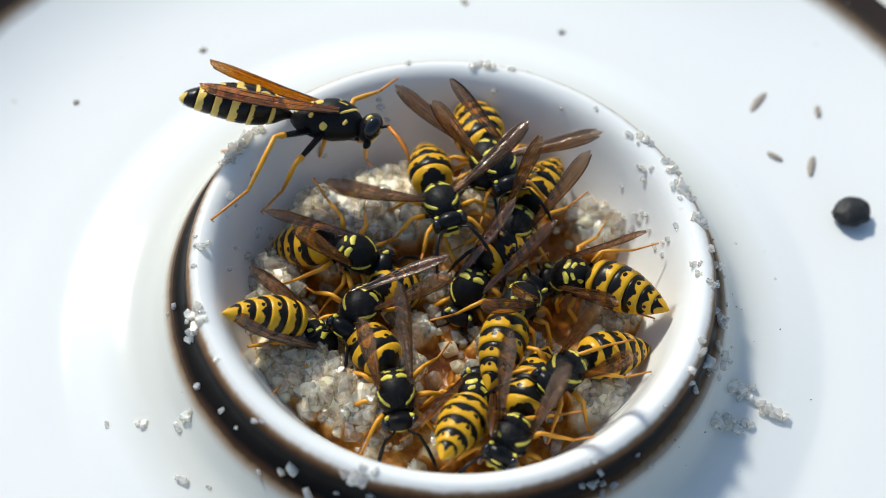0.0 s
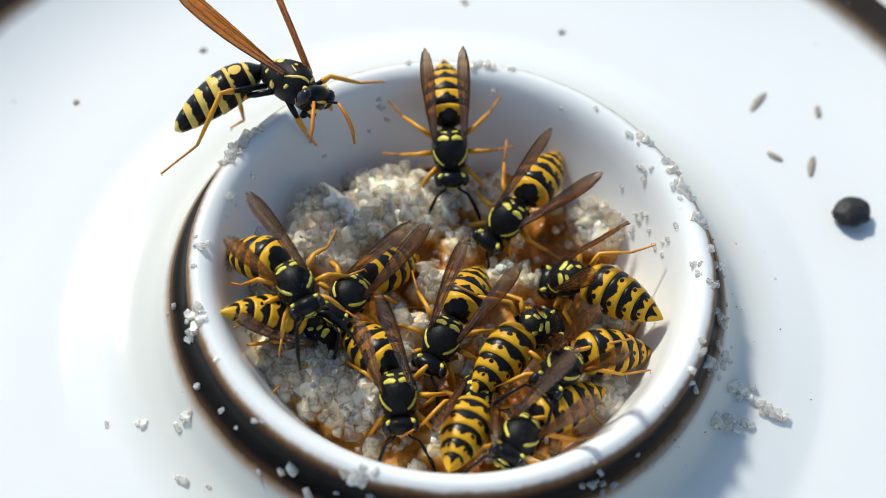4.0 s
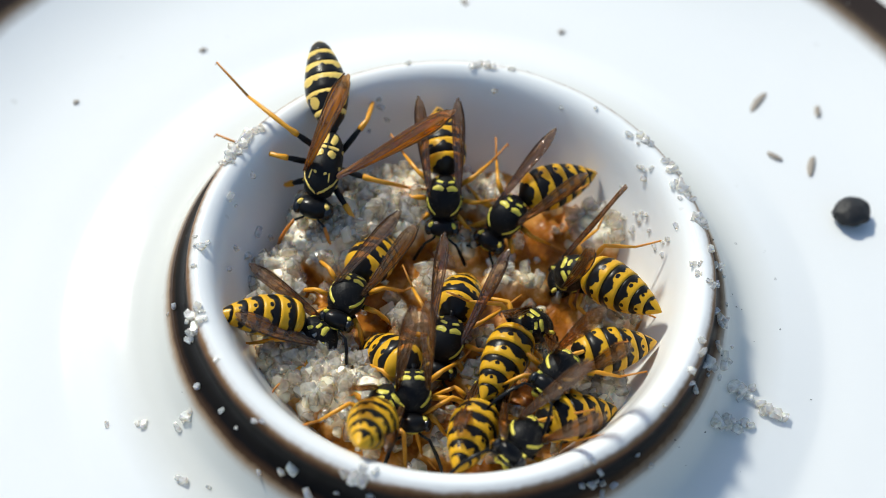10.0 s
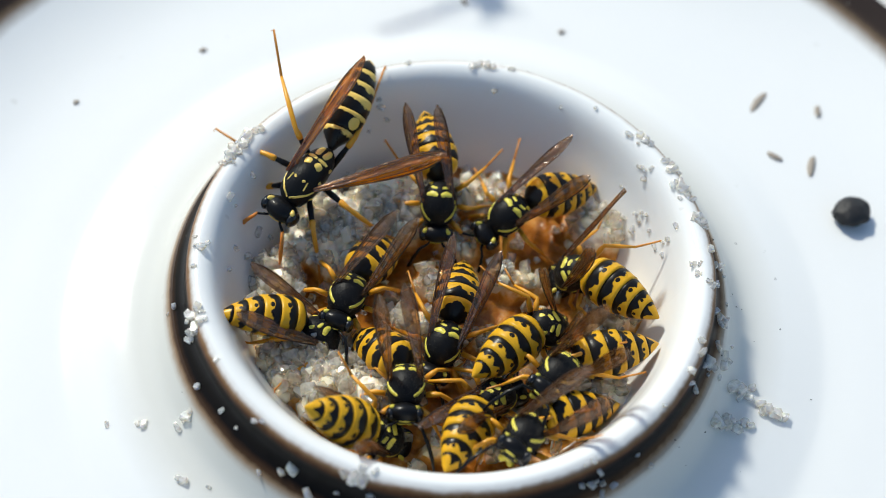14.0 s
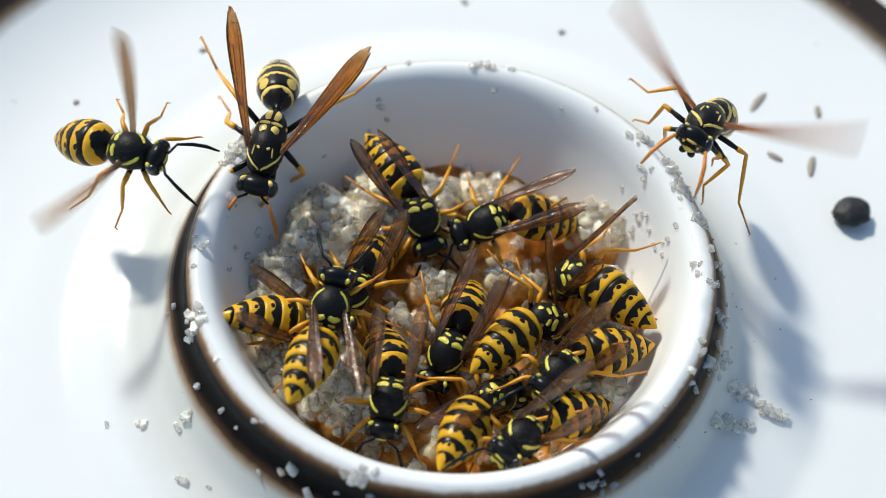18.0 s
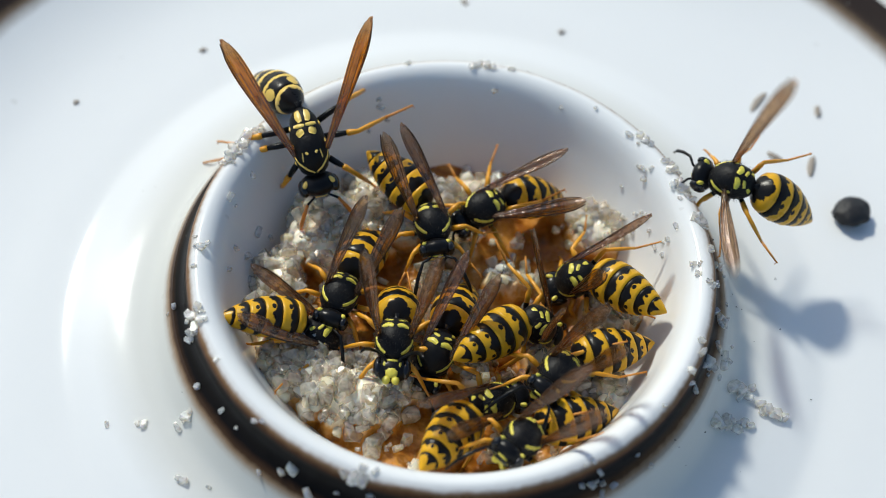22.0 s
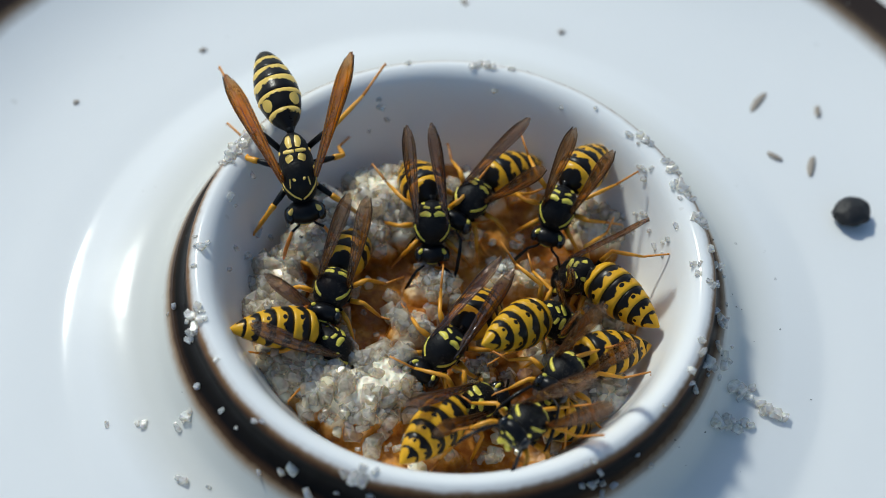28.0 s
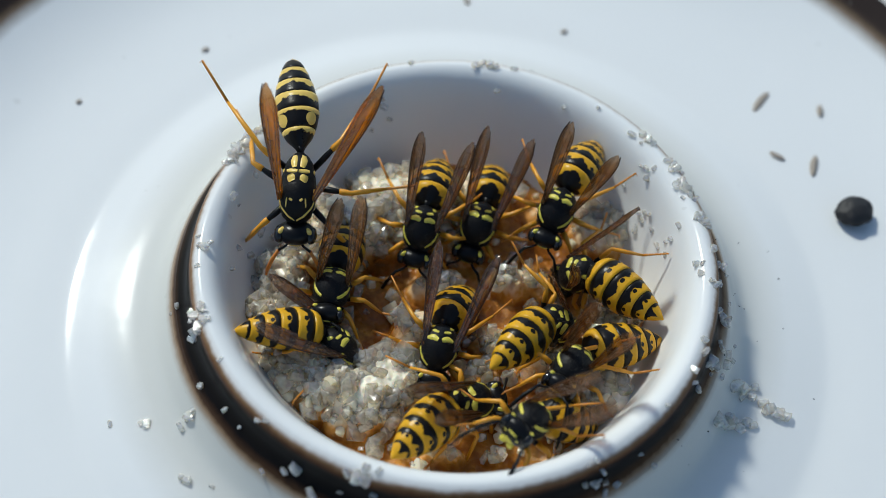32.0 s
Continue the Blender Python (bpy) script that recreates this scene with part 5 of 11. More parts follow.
    walk(p["r0"], [(0, turn(49.9, -30.3, 67.8, 4.34, -0.83, -1.04)), (0.27, turn(29, -7.7, 36.4, 4.34, -0.83, -1.04)), (0.5, turn(0, 0, 0, 4.34, -0.83, -1.04)), (1, turn(0, 0, 0, 4.34, -0.83, -1.04)), (1.5, turn(0, 0, 0, 4.34, -0.83, -1.04)), (2, turn(0, 0, 0, 4.34, -0.83, -1.04)), (2.27, turn(50.1, 5.4, 37.8, 4.34, -0.83, -1.04)), (2.5, turn(94.5, -19.3, 67.3, 4.34, -0.83, -1.04)), (3, turn(75.6, -32.6, 71.6, 4.34, -0.83, -1.04)), (3.5, turn(85.9, -22.5, 67.1, 4.34, -0.83, -1.04)), (4.5, turn(96.1, 32, 52.6, 4.34, -0.83, -1.04)), (5.5, turn(45, 85.8, -12.1, 4.34, -0.83, -1.04)), (6, turn(71.2, 71.2, 20.2, 4.34, -0.83, -1.04)), (6.27, turn(23, 36.7, -6.8, 4.34, -0.83, -1.04)), (6.5, turn(0, 0, 0, 4.34, -0.83, -1.04)), (7, turn(4.3, 37.6, -28.9, 4.34, -0.83, -1.04)), (7.5, turn(0, 0, 0, 4.34, -0.83, -1.04)), (8, turn(19.8, 36.3, -10, 4.34, -0.83, -1.04)), (8.5, turn(20.5, 31.1, -5.5, 4.34, -0.83, -1.04)), (9, turn(16.6, 23.3, -3.8, 4.34, -0.83, -1.04)), (10, turn(15.5, 35.3, -14, 4.34, -0.83, -1.04)), (11, turn(19, 23.1, -1.1, 4.34, -0.83, -1.04)), (12, turn(13.4, 38.1, -18.3, 4.34, -0.83, -1.04)), (13, turn(7.5, 49.9, -32.5, 4.34, -0.83, -1.04)), (14, turn(17.7, 26.9, -5.5, 4.34, -0.83, -1.04)), (14.5, turn(20.5, 32.1, -6.3, 4.34, -0.83, -1.04)), (16.5, turn(0, 0, 0, 4.34, -0.83, -1.04)), (17, turn(0, 0, 0, 4.34, -0.83, -1.04)), (17.5, turn(0, 0, 0, 4.34, -0.83, -1.04)), (18, turn(0, 0, 0, 4.34, -0.83, -1.04)), (18.5, turn(29.8, 18.7, 12.9, 4.34, -0.83, -1.04)), (19, turn(45.5, 24.5, 22, 4.34, -0.83, -1.04)), (19.5, turn(0, 0, 0, 4.34, -0.83, -1.04)), (20, turn(32.9, 16.7, 17.2, 4.34, -0.83, -1.04)), (20.5, turn(0, 0, 0, 4.34, -0.83, -1.04)), (21, turn(26.3, 22.3, 6.9, 4.34, -0.83, -1.04)), (21.5, turn(15.6, 24.9, -6.3, 4.34, -0.83, -1.04)), (22, turn(21.7, 21, 3.4, 4.34, -0.83, -1.04)), (22.5, turn(22.6, 15.3, 9, 4.34, -0.83, -1.04)), (23, turn(30.5, 20.9, 11.9, 4.34, -0.83, -1.04)), (23.5, turn(34.9, 25.7, 12.3, 4.34, -0.83, -1.04)), (24, turn(36.2, 31.9, 9.4, 4.34, -0.83, -1.04)), (24.5, turn(23.3, 3.4, 20.7, 4.34, -0.83, -1.04)), (25, turn(28.3, 13.6, 15.7, 4.34, -0.83, -1.04)), (28, turn(0, 0, 0, 4.34, -0.83, -1.04)), (29, turn(0, 0, 0, 4.34, -0.83, -1.04)), (30, turn(0, 0, 0, 4.34, -0.83, -1.04)), (31, turn(0, 0, 0, 4.34, -0.83, -1.04)), (32, turn(0, 0, 0, 4.34, -0.83, -1.04))])
    walk(p["r1"], [(0, turn(75.4, 32.4, -28.6, 2.94, -1.04, -1.21)), (0.5, turn(79, 18.4, -18.6, 2.94, -1.04, -1.21)), (0.73, turn(39.8, 5.9, -12.5, 2.94, -1.04, -1.21)), (1, turn(0, 0, 0, 2.94, -1.04, -1.21)), (1.27, turn(19.8, 19.1, -36.8, 2.94, -1.04, -1.21)), (1.5, turn(24.8, 46, -74.1, 2.94, -1.04, -1.21)), (2, turn(103.8, 36.8, -21.1, 2.94, -1.04, -1.21)), (2.5, turn(22.2, 52.4, -85.6, 2.94, -1.04, -1.21)), (3, turn(69.5, 42.3, -38.4, 2.94, -1.04, -1.21)), (3.5, turn(62.1, 45.7, -45.2, 2.94, -1.04, -1.21)), (5.5, turn(12.3, 15.8, -34.7, 2.94, -1.04, -1.21)), (6, turn(22.2, 12.2, -24.1, 2.94, -1.04, -1.21)), (6.5, turn(24.9, -1.5, -1.8, 2.94, -1.04, -1.21)), (7, turn(25.1, -4.6, 3.1, 2.94, -1.04, -1.21)), (7.5, turn(15.4, -2.5, 1.7, 2.94, -1.04, -1.21)), (8, turn(-5.2, -0.3, 2.6, 2.94, -1.04, -1.21)), (8.5, turn(-7, -0.4, 3.4, 2.94, -1.04, -1.21)), (9, turn(-10.8, 0.7, 1.1, 2.94, -1.04, -1.21)), (10, turn(-11.1, 0.8, 0.9, 2.94, -1.04, -1.21)), (11, turn(-11.5, -0.4, 5.9, 2.94, -1.04, -1.21)), (12, turn(-28.8, 2.8, -2.1, 2.94, -1.04, -1.21)), (13, turn(-14.8, 1.6, -1.2, 2.94, -1.04, -1.21)), (14, turn(-5.5, -2.9, 10.9, 2.94, -1.04, -1.21)), (14.5, turn(-1.4, -3.4, 9.9, 2.94, -1.04, -1.21)), (16.5, turn(0, 0, 0, 2.94, -1.04, -1.21)), (17, turn(0, 0, 0, 2.94, -1.04, -1.21)), (17.5, turn(0, 0, 0, 2.94, -1.04, -1.21)), (18, turn(20.7, 12.9, -25.8, 2.94, -1.04, -1.21)), (18.5, turn(36.4, -3.6, -0.7, 2.94, -1.04, -1.21)), (19, turn(33.9, -1.1, -3.5, 2.94, -1.04, -1.21)), (19.5, turn(30.4, -9.6, 8.8, 2.94, -1.04, -1.21)), (20, turn(31.5, -5.3, 2.5, 2.94, -1.04, -1.21)), (20.5, turn(25.5, -9.1, 9.7, 2.94, -1.04, -1.21)), (21, turn(26.2, -2.9, 0.2, 2.94, -1.04, -1.21)), (21.5, turn(19.1, 5.4, -13.1, 2.94, -1.04, -1.21)), (22, turn(24.2, 2.2, -7.6, 2.94, -1.04, -1.21)), (22.5, turn(23.8, 4.2, -10.9, 2.94, -1.04, -1.21)), (23, turn(25.7, 5.9, -13.3, 2.94, -1.04, -1.21)), (23.5, turn(27, 8.1, -16.6, 2.94, -1.04, -1.21)), (24, turn(22.1, 10.5, -21.4, 2.94, -1.04, -1.21)), (24.5, turn(36, -4.8, 0.9, 2.94, -1.04, -1.21)), (25, turn(30.9, 1.2, -6.4, 2.94, -1.04, -1.21)), (28, turn(29.3, 14.5, -25.7, 2.94, -1.04, -1.21)), (29, turn(24.6, 14, -26.5, 2.94, -1.04, -1.21)), (30, turn(23.5, 14.6, -27.7, 2.94, -1.04, -1.21)), (31, turn(15.9, 14.1, -29.8, 2.94, -1.04, -1.21)), (32, turn(11.4, 16.1, -35.7, 2.94, -1.04, -1.21))])
    walk(p["r2"], [(0, turn(21.1, -16.9, -7.8, 1.68, -0.88, -1.16)), (0.5, turn(31.2, -21.9, -14.2, 1.68, -0.88, -1.16)), (1, turn(34.2, -27.4, -11.4, 1.68, -0.88, -1.16)), (1.5, turn(32.6, -20.2, -17.9, 1.68, -0.88, -1.16)), (2, turn(33.3, -25.8, -12, 1.68, -0.88, -1.16)), (2.5, turn(30.8, -21, -14.9, 1.68, -0.88, -1.16)), (3, turn(24, -14.1, -15.6, 1.68, -0.88, -1.16)), (3.5, turn(31.6, -31.6, -3.6, 1.68, -0.88, -1.16)), (5.5, turn(6.9, -17, 16.5, 1.68, -0.88, -1.16)), (6, turn(9.6, -14.5, 7.7, 1.68, -0.88, -1.16)), (6.5, turn(-3.3, -5.9, 22.6, 1.68, -0.88, -1.16)), (7, turn(0, 0, 0, 1.68, -0.88, -1.16)), (7.5, turn(21.5, -22.2, -1.2, 1.68, -0.88, -1.16)), (8, turn(17.7, -21.1, 3.1, 1.68, -0.88, -1.16)), (8.5, turn(-25, 23.7, 13.4, 1.68, -0.88, -1.16)), (9, turn(-21.1, 19.6, 5.7, 1.68, -0.88, -1.16)), (10, turn(-19.4, 17.4, 16.4, 1.68, -0.88, -1.16)), (11, turn(-21.8, 20, 20, 1.68, -0.88, -1.16)), (12, turn(-26.5, 25.1, 11.4, 1.68, -0.88, -1.16)), (13, turn(-33, 31.2, 8.7, 1.68, -0.88, -1.16)), (14, turn(-29.5, 27.2, 2.4, 1.68, -0.88, -1.16)), (14.5, turn(-29.2, 29.1, 21.2, 1.68, -0.88, -1.16)), (16.5, turn(-1.2, 0.1, 3, 1.68, -0.88, -1.16)), (17, turn(0, 0, 0, 1.68, -0.88, -1.16)), (17.5, turn(0, 0, 0, 1.68, -0.88, -1.16)), (18, turn(0, 0, 0, 1.68, -0.88, -1.16)), (18.5, turn(33.8, -35.2, -2.8, 1.68, -0.88, -1.16)), (19, turn(25.7, -21.3, -8, 1.68, -0.88, -1.16)), (19.5, turn(24.3, -44.6, 18.2, 1.68, -0.88, -1.16)), (20, turn(28.3, -36.8, 5.6, 1.68, -0.88, -1.16)), (20.5, turn(8.3, -40.8, 38.5, 1.68, -0.88, -1.16)), (21, turn(11.5, -37, 30.2, 1.68, -0.88, -1.16)), (21.5, turn(9.9, -31, 27.4, 1.68, -0.88, -1.16)), (22, turn(9, -35.6, 33.2, 1.68, -0.88, -1.16)), (22.5, turn(31.3, -32.3, -2.6, 1.68, -0.88, -1.16)), (23, turn(7.5, -7.7, 0.1, 1.68, -0.88, -1.16)), (23.5, turn(-16.1, 14.2, 9.1, 1.68, -0.88, -1.16)), (24, turn(8.1, -8.3, 0.1, 1.68, -0.88, -1.16)), (24.5, turn(33.6, -36.3, -1.3, 1.68, -0.88, -1.16)), (25, turn(32.5, -31, -5.5, 1.68, -0.88, -1.16)), (28, turn(17.6, -8, -16.7, 1.68, -0.88, -1.16)), (29, turn(12, -2.8, -18.2, 1.68, -0.88, -1.16)), (30, turn(0, 5.9, -17.9, 1.68, -0.88, -1.16)), (31, turn(-0.2, 2.5, -6.2, 1.68, -0.88, -1.16)), (32, turn(-19, 18.2, -6.3, 1.68, -0.88, -1.16))])
    p = slots(paper_flyer)
    walk(paper_flyer, [(0, at(-149.71, 4.78, 20, 19.6, -12, -10.6)), (4.3, at(-147.97, 2.43, 20, 19.7, -12.3, -10.6)), (5, at(-45.39, 16.36, 3, 22.8, -31.6, -14.4)), (5.5, at(-33.58, 12.16, 4, 22.3, -30.8, -21.4)), (6, at(-33.68, 18.7, 10, 19.3, -22.7, -31.4)), (6.5, at(-32.16, -6.77, 7, 18.7, -23.4, -36.1)), (7, at(-31.05, 16.69, 16, 19.6, -23.8, -31.2)), (7.5, at(-24.29, 3.6, 4, 20.4, -22.8, -22.7)), (8, at(-18.99, -17.66, 9, 23, -32.4, -14.8)), (8.5, at(-17.94, -33.67, 25, 24.4, -37.4, -23)), (9, at(-28.29, -61.35, 32, 26.7, -42.7, -15.3)), (9.6, at(-101.55, -64.82, 30, 20.7, -21, -5.8)), (11, at(-192.6, 16.08, 30, 20.6, -22, 2.3)), (12.8, at(-194.52, 44.9, 25, 17.8, -29.5, 28.9)), (13.6, at(-31.97, 80.65, 4, 13.6, -3, 45.5)), (13.9, at(-16.69, 62.11, 5, 6.1, 0.7, -22.5)), (14.2, at(-1.41, 43.57, 6, -0.2, -4.9, -90.5)), (14.5, at(1.8, 26.77, 6, -1.1, -8.7, -92.9)), (16.5, at(9.34, 30.49, 4, -1.9, -18.2, -94.5)), (17, at(19.25, 16.8, 7, -4.7, -14.3, -102.1)), (17.5, at(20.22, 13.59, 7, -8.4, -24.7, -108.8)), (18, at(21.72, 13.45, 7, -9.7, -25.7, -111.7)), (18.5, at(21.02, 16.68, 7, -9.3, -12.5, -115.2)), (19, at(19.17, 8.95, 7, -0.6, -14.4, -91.4)), (19.5, at(21.92, 11.2, 7, -1.9, -17, -94.5)), (19.7, at(26.64, 29.01, 4, -10.8, -25.8, -114.6)), (20, at(39.63, 50.16, 6, -11.7, -11.7, -123)), (21, at(93.11, 120.01, 40, -13.9, 7.3, -136.5)), (32, at(92.86, 119.93, 40, -13.9, 7.3, -136.5))])
    walk(p["abdomen"], [(0, turn(0.1, 6.9, 1.8)), (4.3, turn(0.1, 6.9, 1.7)), (5, turn(-0.6, 11.5, -5.9)), (5.5, turn(0.4, 11.4, 3.8)), (6, turn(0.1, 6.1, 2.2)), (6.5, turn(-0.8, 5.9, -15.3)), (7, turn(0.3, 9, 4.3)), (7.5, turn(-2.2, 21.3, -11.7)), (8, turn(-1.4, 12.5, -13.1)), (8.5, turn(-0.2, 17.3, -1.6)), (9, turn(-0.3, 8.1, -4.8)), (9.6, turn(-0.2, 4.4, -4.3)), (11, turn(0.3, 2.4, 14.4)), (12.8, turn(4.4, 14.5, 33.4)), (13.6, turn(2.5, -14, -20.3)), (14.2, turn(0, -8.8, -0.3)), (14.5, turn(0.2, -23.4, -1)), (16.5, turn(0.2, -13, -2.1)), (17, turn(1, -11.5, -10.2)), (17.5, turn(3.6, -21.7, -18.8)), (18, turn(1.8, -24.2, -8.4)), (18.5, turn(1.2, -11.8, -11.4)), (19, turn(0.4, -18.6, -2.7)), (19.5, turn(0.2, -10.6, -1.9)), (19.7, turn(-0.1, 1.5, -5)), (20, turn(0, -4.1, 1)), (21, turn(-0.3, -7.2, 5.5)), (32, turn(-0.3, -7.2, 5.5))])
    walk(p["wl"], beating([(0, turn(-55.8, 18.3, -70.7, 4.21, 1.51, 1.06)), (4.3, turn(-55.8, 18.3, -70.7, 4.21, 1.51, 1.06)), (9, turn(-55.8, 18.3, -70.7, 4.21, 1.51, 1.06)), (9.6, turn(-55.8, 18.3, -70.7, 4.21, 1.51, 1.06)), (11, turn(-55.8, 18.3, -70.7, 4.21, 1.51, 1.06)), (12.8, turn(-55.8, 18.3, -70.7, 4.21, 1.51, 1.06)), (13.6, turn(-55.8, 18.3, -70.7, 4.21, 1.51, 1.06)), (14.2, turn(-55.8, 18.3, -70.7, 4.21, 1.51, 1.06)), (20, turn(-55.8, 18.3, -70.7, 4.21, 1.51, 1.06)), (21, turn(-55.8, 18.3, -70.7, 4.21, 1.51, 1.06)), (32, turn(-55.8, 18.3, -70.7, 4.21, 1.51, 1.06))], [(5.0, 8.8), (14.3, 19.8)], 1, (4.21, 1.51, 1.06)))
    walk(p["wr"], beating([(0, turn(55.8, 18.3, 70.7, 4.21, -1.51, 1.06)), (4.3, turn(55.8, 18.3, 70.7, 4.21, -1.51, 1.06)), (9, turn(55.8, 18.3, 70.7, 4.21, -1.51, 1.06)), (9.6, turn(55.8, 18.3, 70.7, 4.21, -1.51, 1.06)), (11, turn(55.8, 18.3, 70.7, 4.21, -1.51, 1.06)), (12.8, turn(55.8, 18.3, 70.7, 4.21, -1.51, 1.06)), (13.6, turn(55.8, 18.3, 70.7, 4.21, -1.51, 1.06)), (14.2, turn(55.8, 18.3, 70.7, 4.21, -1.51, 1.06)), (20, turn(55.8, 18.3, 70.7, 4.21, -1.51, 1.06)), (21, turn(55.8, 18.3, 70.7, 4.21, -1.51, 1.06)), (32, turn(55.8, 18.3, 70.7, 4.21, -1.51, 1.06))], [(5.0, 8.8), (14.3, 19.8)], -1, (4.21, -1.51, 1.06)))
    walk(p["head"], [(0, turn(0, 28, 0, 7.05, 0, -0.25)), (4.3, turn(0, 28, 0, 7.05, 0, -0.25)), (5, turn(0, 28, 0, 7.05, 0, -0.25)), (5.5, turn(0, 28, 0, 7.05, 0, -0.25)), (6, turn(0, 28, 0, 7.05, 0, -0.25)), (6.5, turn(0, 28, 0, 7.05, 0, -0.25)), (7, turn(0, 28, 0, 7.05, 0, -0.25)), (7.5, turn(0, 28, 0, 7.05, 0, -0.25)), (8, turn(0, 28, 0, 7.05, 0, -0.25)), (8.5, turn(0, 28, 0, 7.05, 0, -0.25)), (9, turn(0, 28, 0, 7.05, 0, -0.25)), (9.6, turn(0, 28, 0, 7.05, 0, -0.25)), (11, turn(0, 28, 0, 7.05, 0, -0.25)), (12.8, turn(0, 28, 0, 7.05, 0, -0.25)), (13.6, turn(0, 28, 0, 7.05, 0, -0.25)), (14.2, turn(0, 28, 0, 7.05, 0, -0.25)), (14.5, turn(0, 28, 0, 7.05, 0, -0.25)), (16.5, turn(0, 28, 0, 7.05, 0, -0.25)), (17, turn(0, 28, 0, 7.05, 0, -0.25)), (17.5, turn(0, 28, 0, 7.05, 0, -0.25)), (18, turn(0, 28, 0, 7.05, 0, -0.25)), (18.5, turn(0, -32, 0, 7.05, 0, -0.25)), (19, turn(0, -32, 0, 7.05, 0, -0.25)), (19.5, turn(0, -32, 0, 7.05, 0, -0.25)), (19.7, turn(0, 28, 0, 7.05, 0, -0.25)), (20, turn(0, 28, 0, 7.05, 0, -0.25)), (21, turn(0, 28, 0, 7.05, 0, -0.25)), (32, turn(0, 28, 0, 7.05, 0, -0.25))])
    walk(p["l0"], [(0, turn(0, 0, 0, 4.34, 0.83, -1.04)), (4.3, turn(0, 0, 0, 4.34, 0.83, -1.04)), (5, turn(0, 0, 0, 4.34, 0.83, -1.04)), (5.5, turn(0, 0, 0, 4.34, 0.83, -1.04)), (6, turn(0, 0, 0, 4.34, 0.83, -1.04)), (6.5, turn(0, 0, 0, 4.34, 0.83, -1.04)), (7, turn(0, 0, 0, 4.34, 0.83, -1.04)), (7.5, turn(0, 0, 0, 4.34, 0.83, -1.04)), (8, turn(0, 0, 0, 4.34, 0.83, -1.04)), (8.5, turn(0, 0, 0, 4.34, 0.83, -1.04)), (9, turn(0, 0, 0, 4.34, 0.83, -1.04)), (9.6, turn(0, 0, 0, 4.34, 0.83, -1.04)), (11, turn(0, 0, 0, 4.34, 0.83, -1.04)), (12.8, turn(0, 0, 0, 4.34, 0.83, -1.04)), (13.6, turn(0, 0, 0, 4.34, 0.83, -1.04)), (14.2, turn(0, 0, 0, 4.34, 0.83, -1.04)), (14.5, turn(0, 0, 0, 4.34, 0.83, -1.04)), (16.5, turn(0, 0, 0, 4.34, 0.83, -1.04)), (17, turn(0, 0, 0, 4.34, 0.83, -1.04)), (17.5, turn(0, 0, 0, 4.34, 0.83, -1.04)), (17.73, turn(-3.7, 37.1, 29.3, 4.34, 0.83, -1.04)), (18, turn(35.9, 66.9, 92.7, 4.34, 0.83, -1.04)), (18.27, turn(-3.7, 37.1, 29.3, 4.34, 0.83, -1.04)), (18.5, turn(0, 0, 0, 4.34, 0.83, -1.04)), (19, turn(0, 0, 0, 4.34, 0.83, -1.04)), (19.5, turn(0, 0, 0, 4.34, 0.83, -1.04)), (19.7, turn(0, 0, 0, 4.34, 0.83, -1.04)), (20, turn(0, 0, 0, 4.34, 0.83, -1.04)), (21, turn(0, 0, 0, 4.34, 0.83, -1.04)), (32, turn(0, 0, 0, 4.34, 0.83, -1.04))])
    walk(p["l1"], [(0, turn(0, 0, 0, 2.94, 1.04, -1.21)), (4.3, turn(0, 0, 0, 2.94, 1.04, -1.21)), (5, turn(0, 0, 0, 2.94, 1.04, -1.21)), (5.5, turn(0, 0, 0, 2.94, 1.04, -1.21)), (6, turn(0, 0, 0, 2.94, 1.04, -1.21)), (6.5, turn(0, 0, 0, 2.94, 1.04, -1.21)), (7, turn(0, 0, 0, 2.94, 1.04, -1.21)), (7.5, turn(0, 0, 0, 2.94, 1.04, -1.21)), (8, turn(0, 0, 0, 2.94, 1.04, -1.21)), (8.5, turn(0, 0, 0, 2.94, 1.04, -1.21)), (9, turn(0, 0, 0, 2.94, 1.04, -1.21)), (9.6, turn(0, 0, 0, 2.94, 1.04, -1.21)), (11, turn(0, 0, 0, 2.94, 1.04, -1.21)), (12.8, turn(0, 0, 0, 2.94, 1.04, -1.21)), (13.6, turn(0, 0, 0, 2.94, 1.04, -1.21)), (14.2, turn(0, 0, 0, 2.94, 1.04, -1.21)), (14.5, turn(0, 0, 0, 2.94, 1.04, -1.21)), (16.5, turn(0, 0, 0, 2.94, 1.04, -1.21)), (17, turn(0, 0, 0, 2.94, 1.04, -1.21)), (17.5, turn(0, 0, 0, 2.94, 1.04, -1.21)), (18, turn(-46.1, 15, 22.1, 2.94, 1.04, -1.21)), (18.5, turn(0, 0, 0, 2.94, 1.04, -1.21)), (19, turn(0, 0, 0, 2.94, 1.04, -1.21)), (19.5, turn(0, 0, 0, 2.94, 1.04, -1.21)), (19.7, turn(0, 0, 0, 2.94, 1.04, -1.21)), (20, turn(0, 0, 0, 2.94, 1.04, -1.21)), (21, turn(0, 0, 0, 2.94, 1.04, -1.21)), (32, turn(0, 0, 0, 2.94, 1.04, -1.21))])
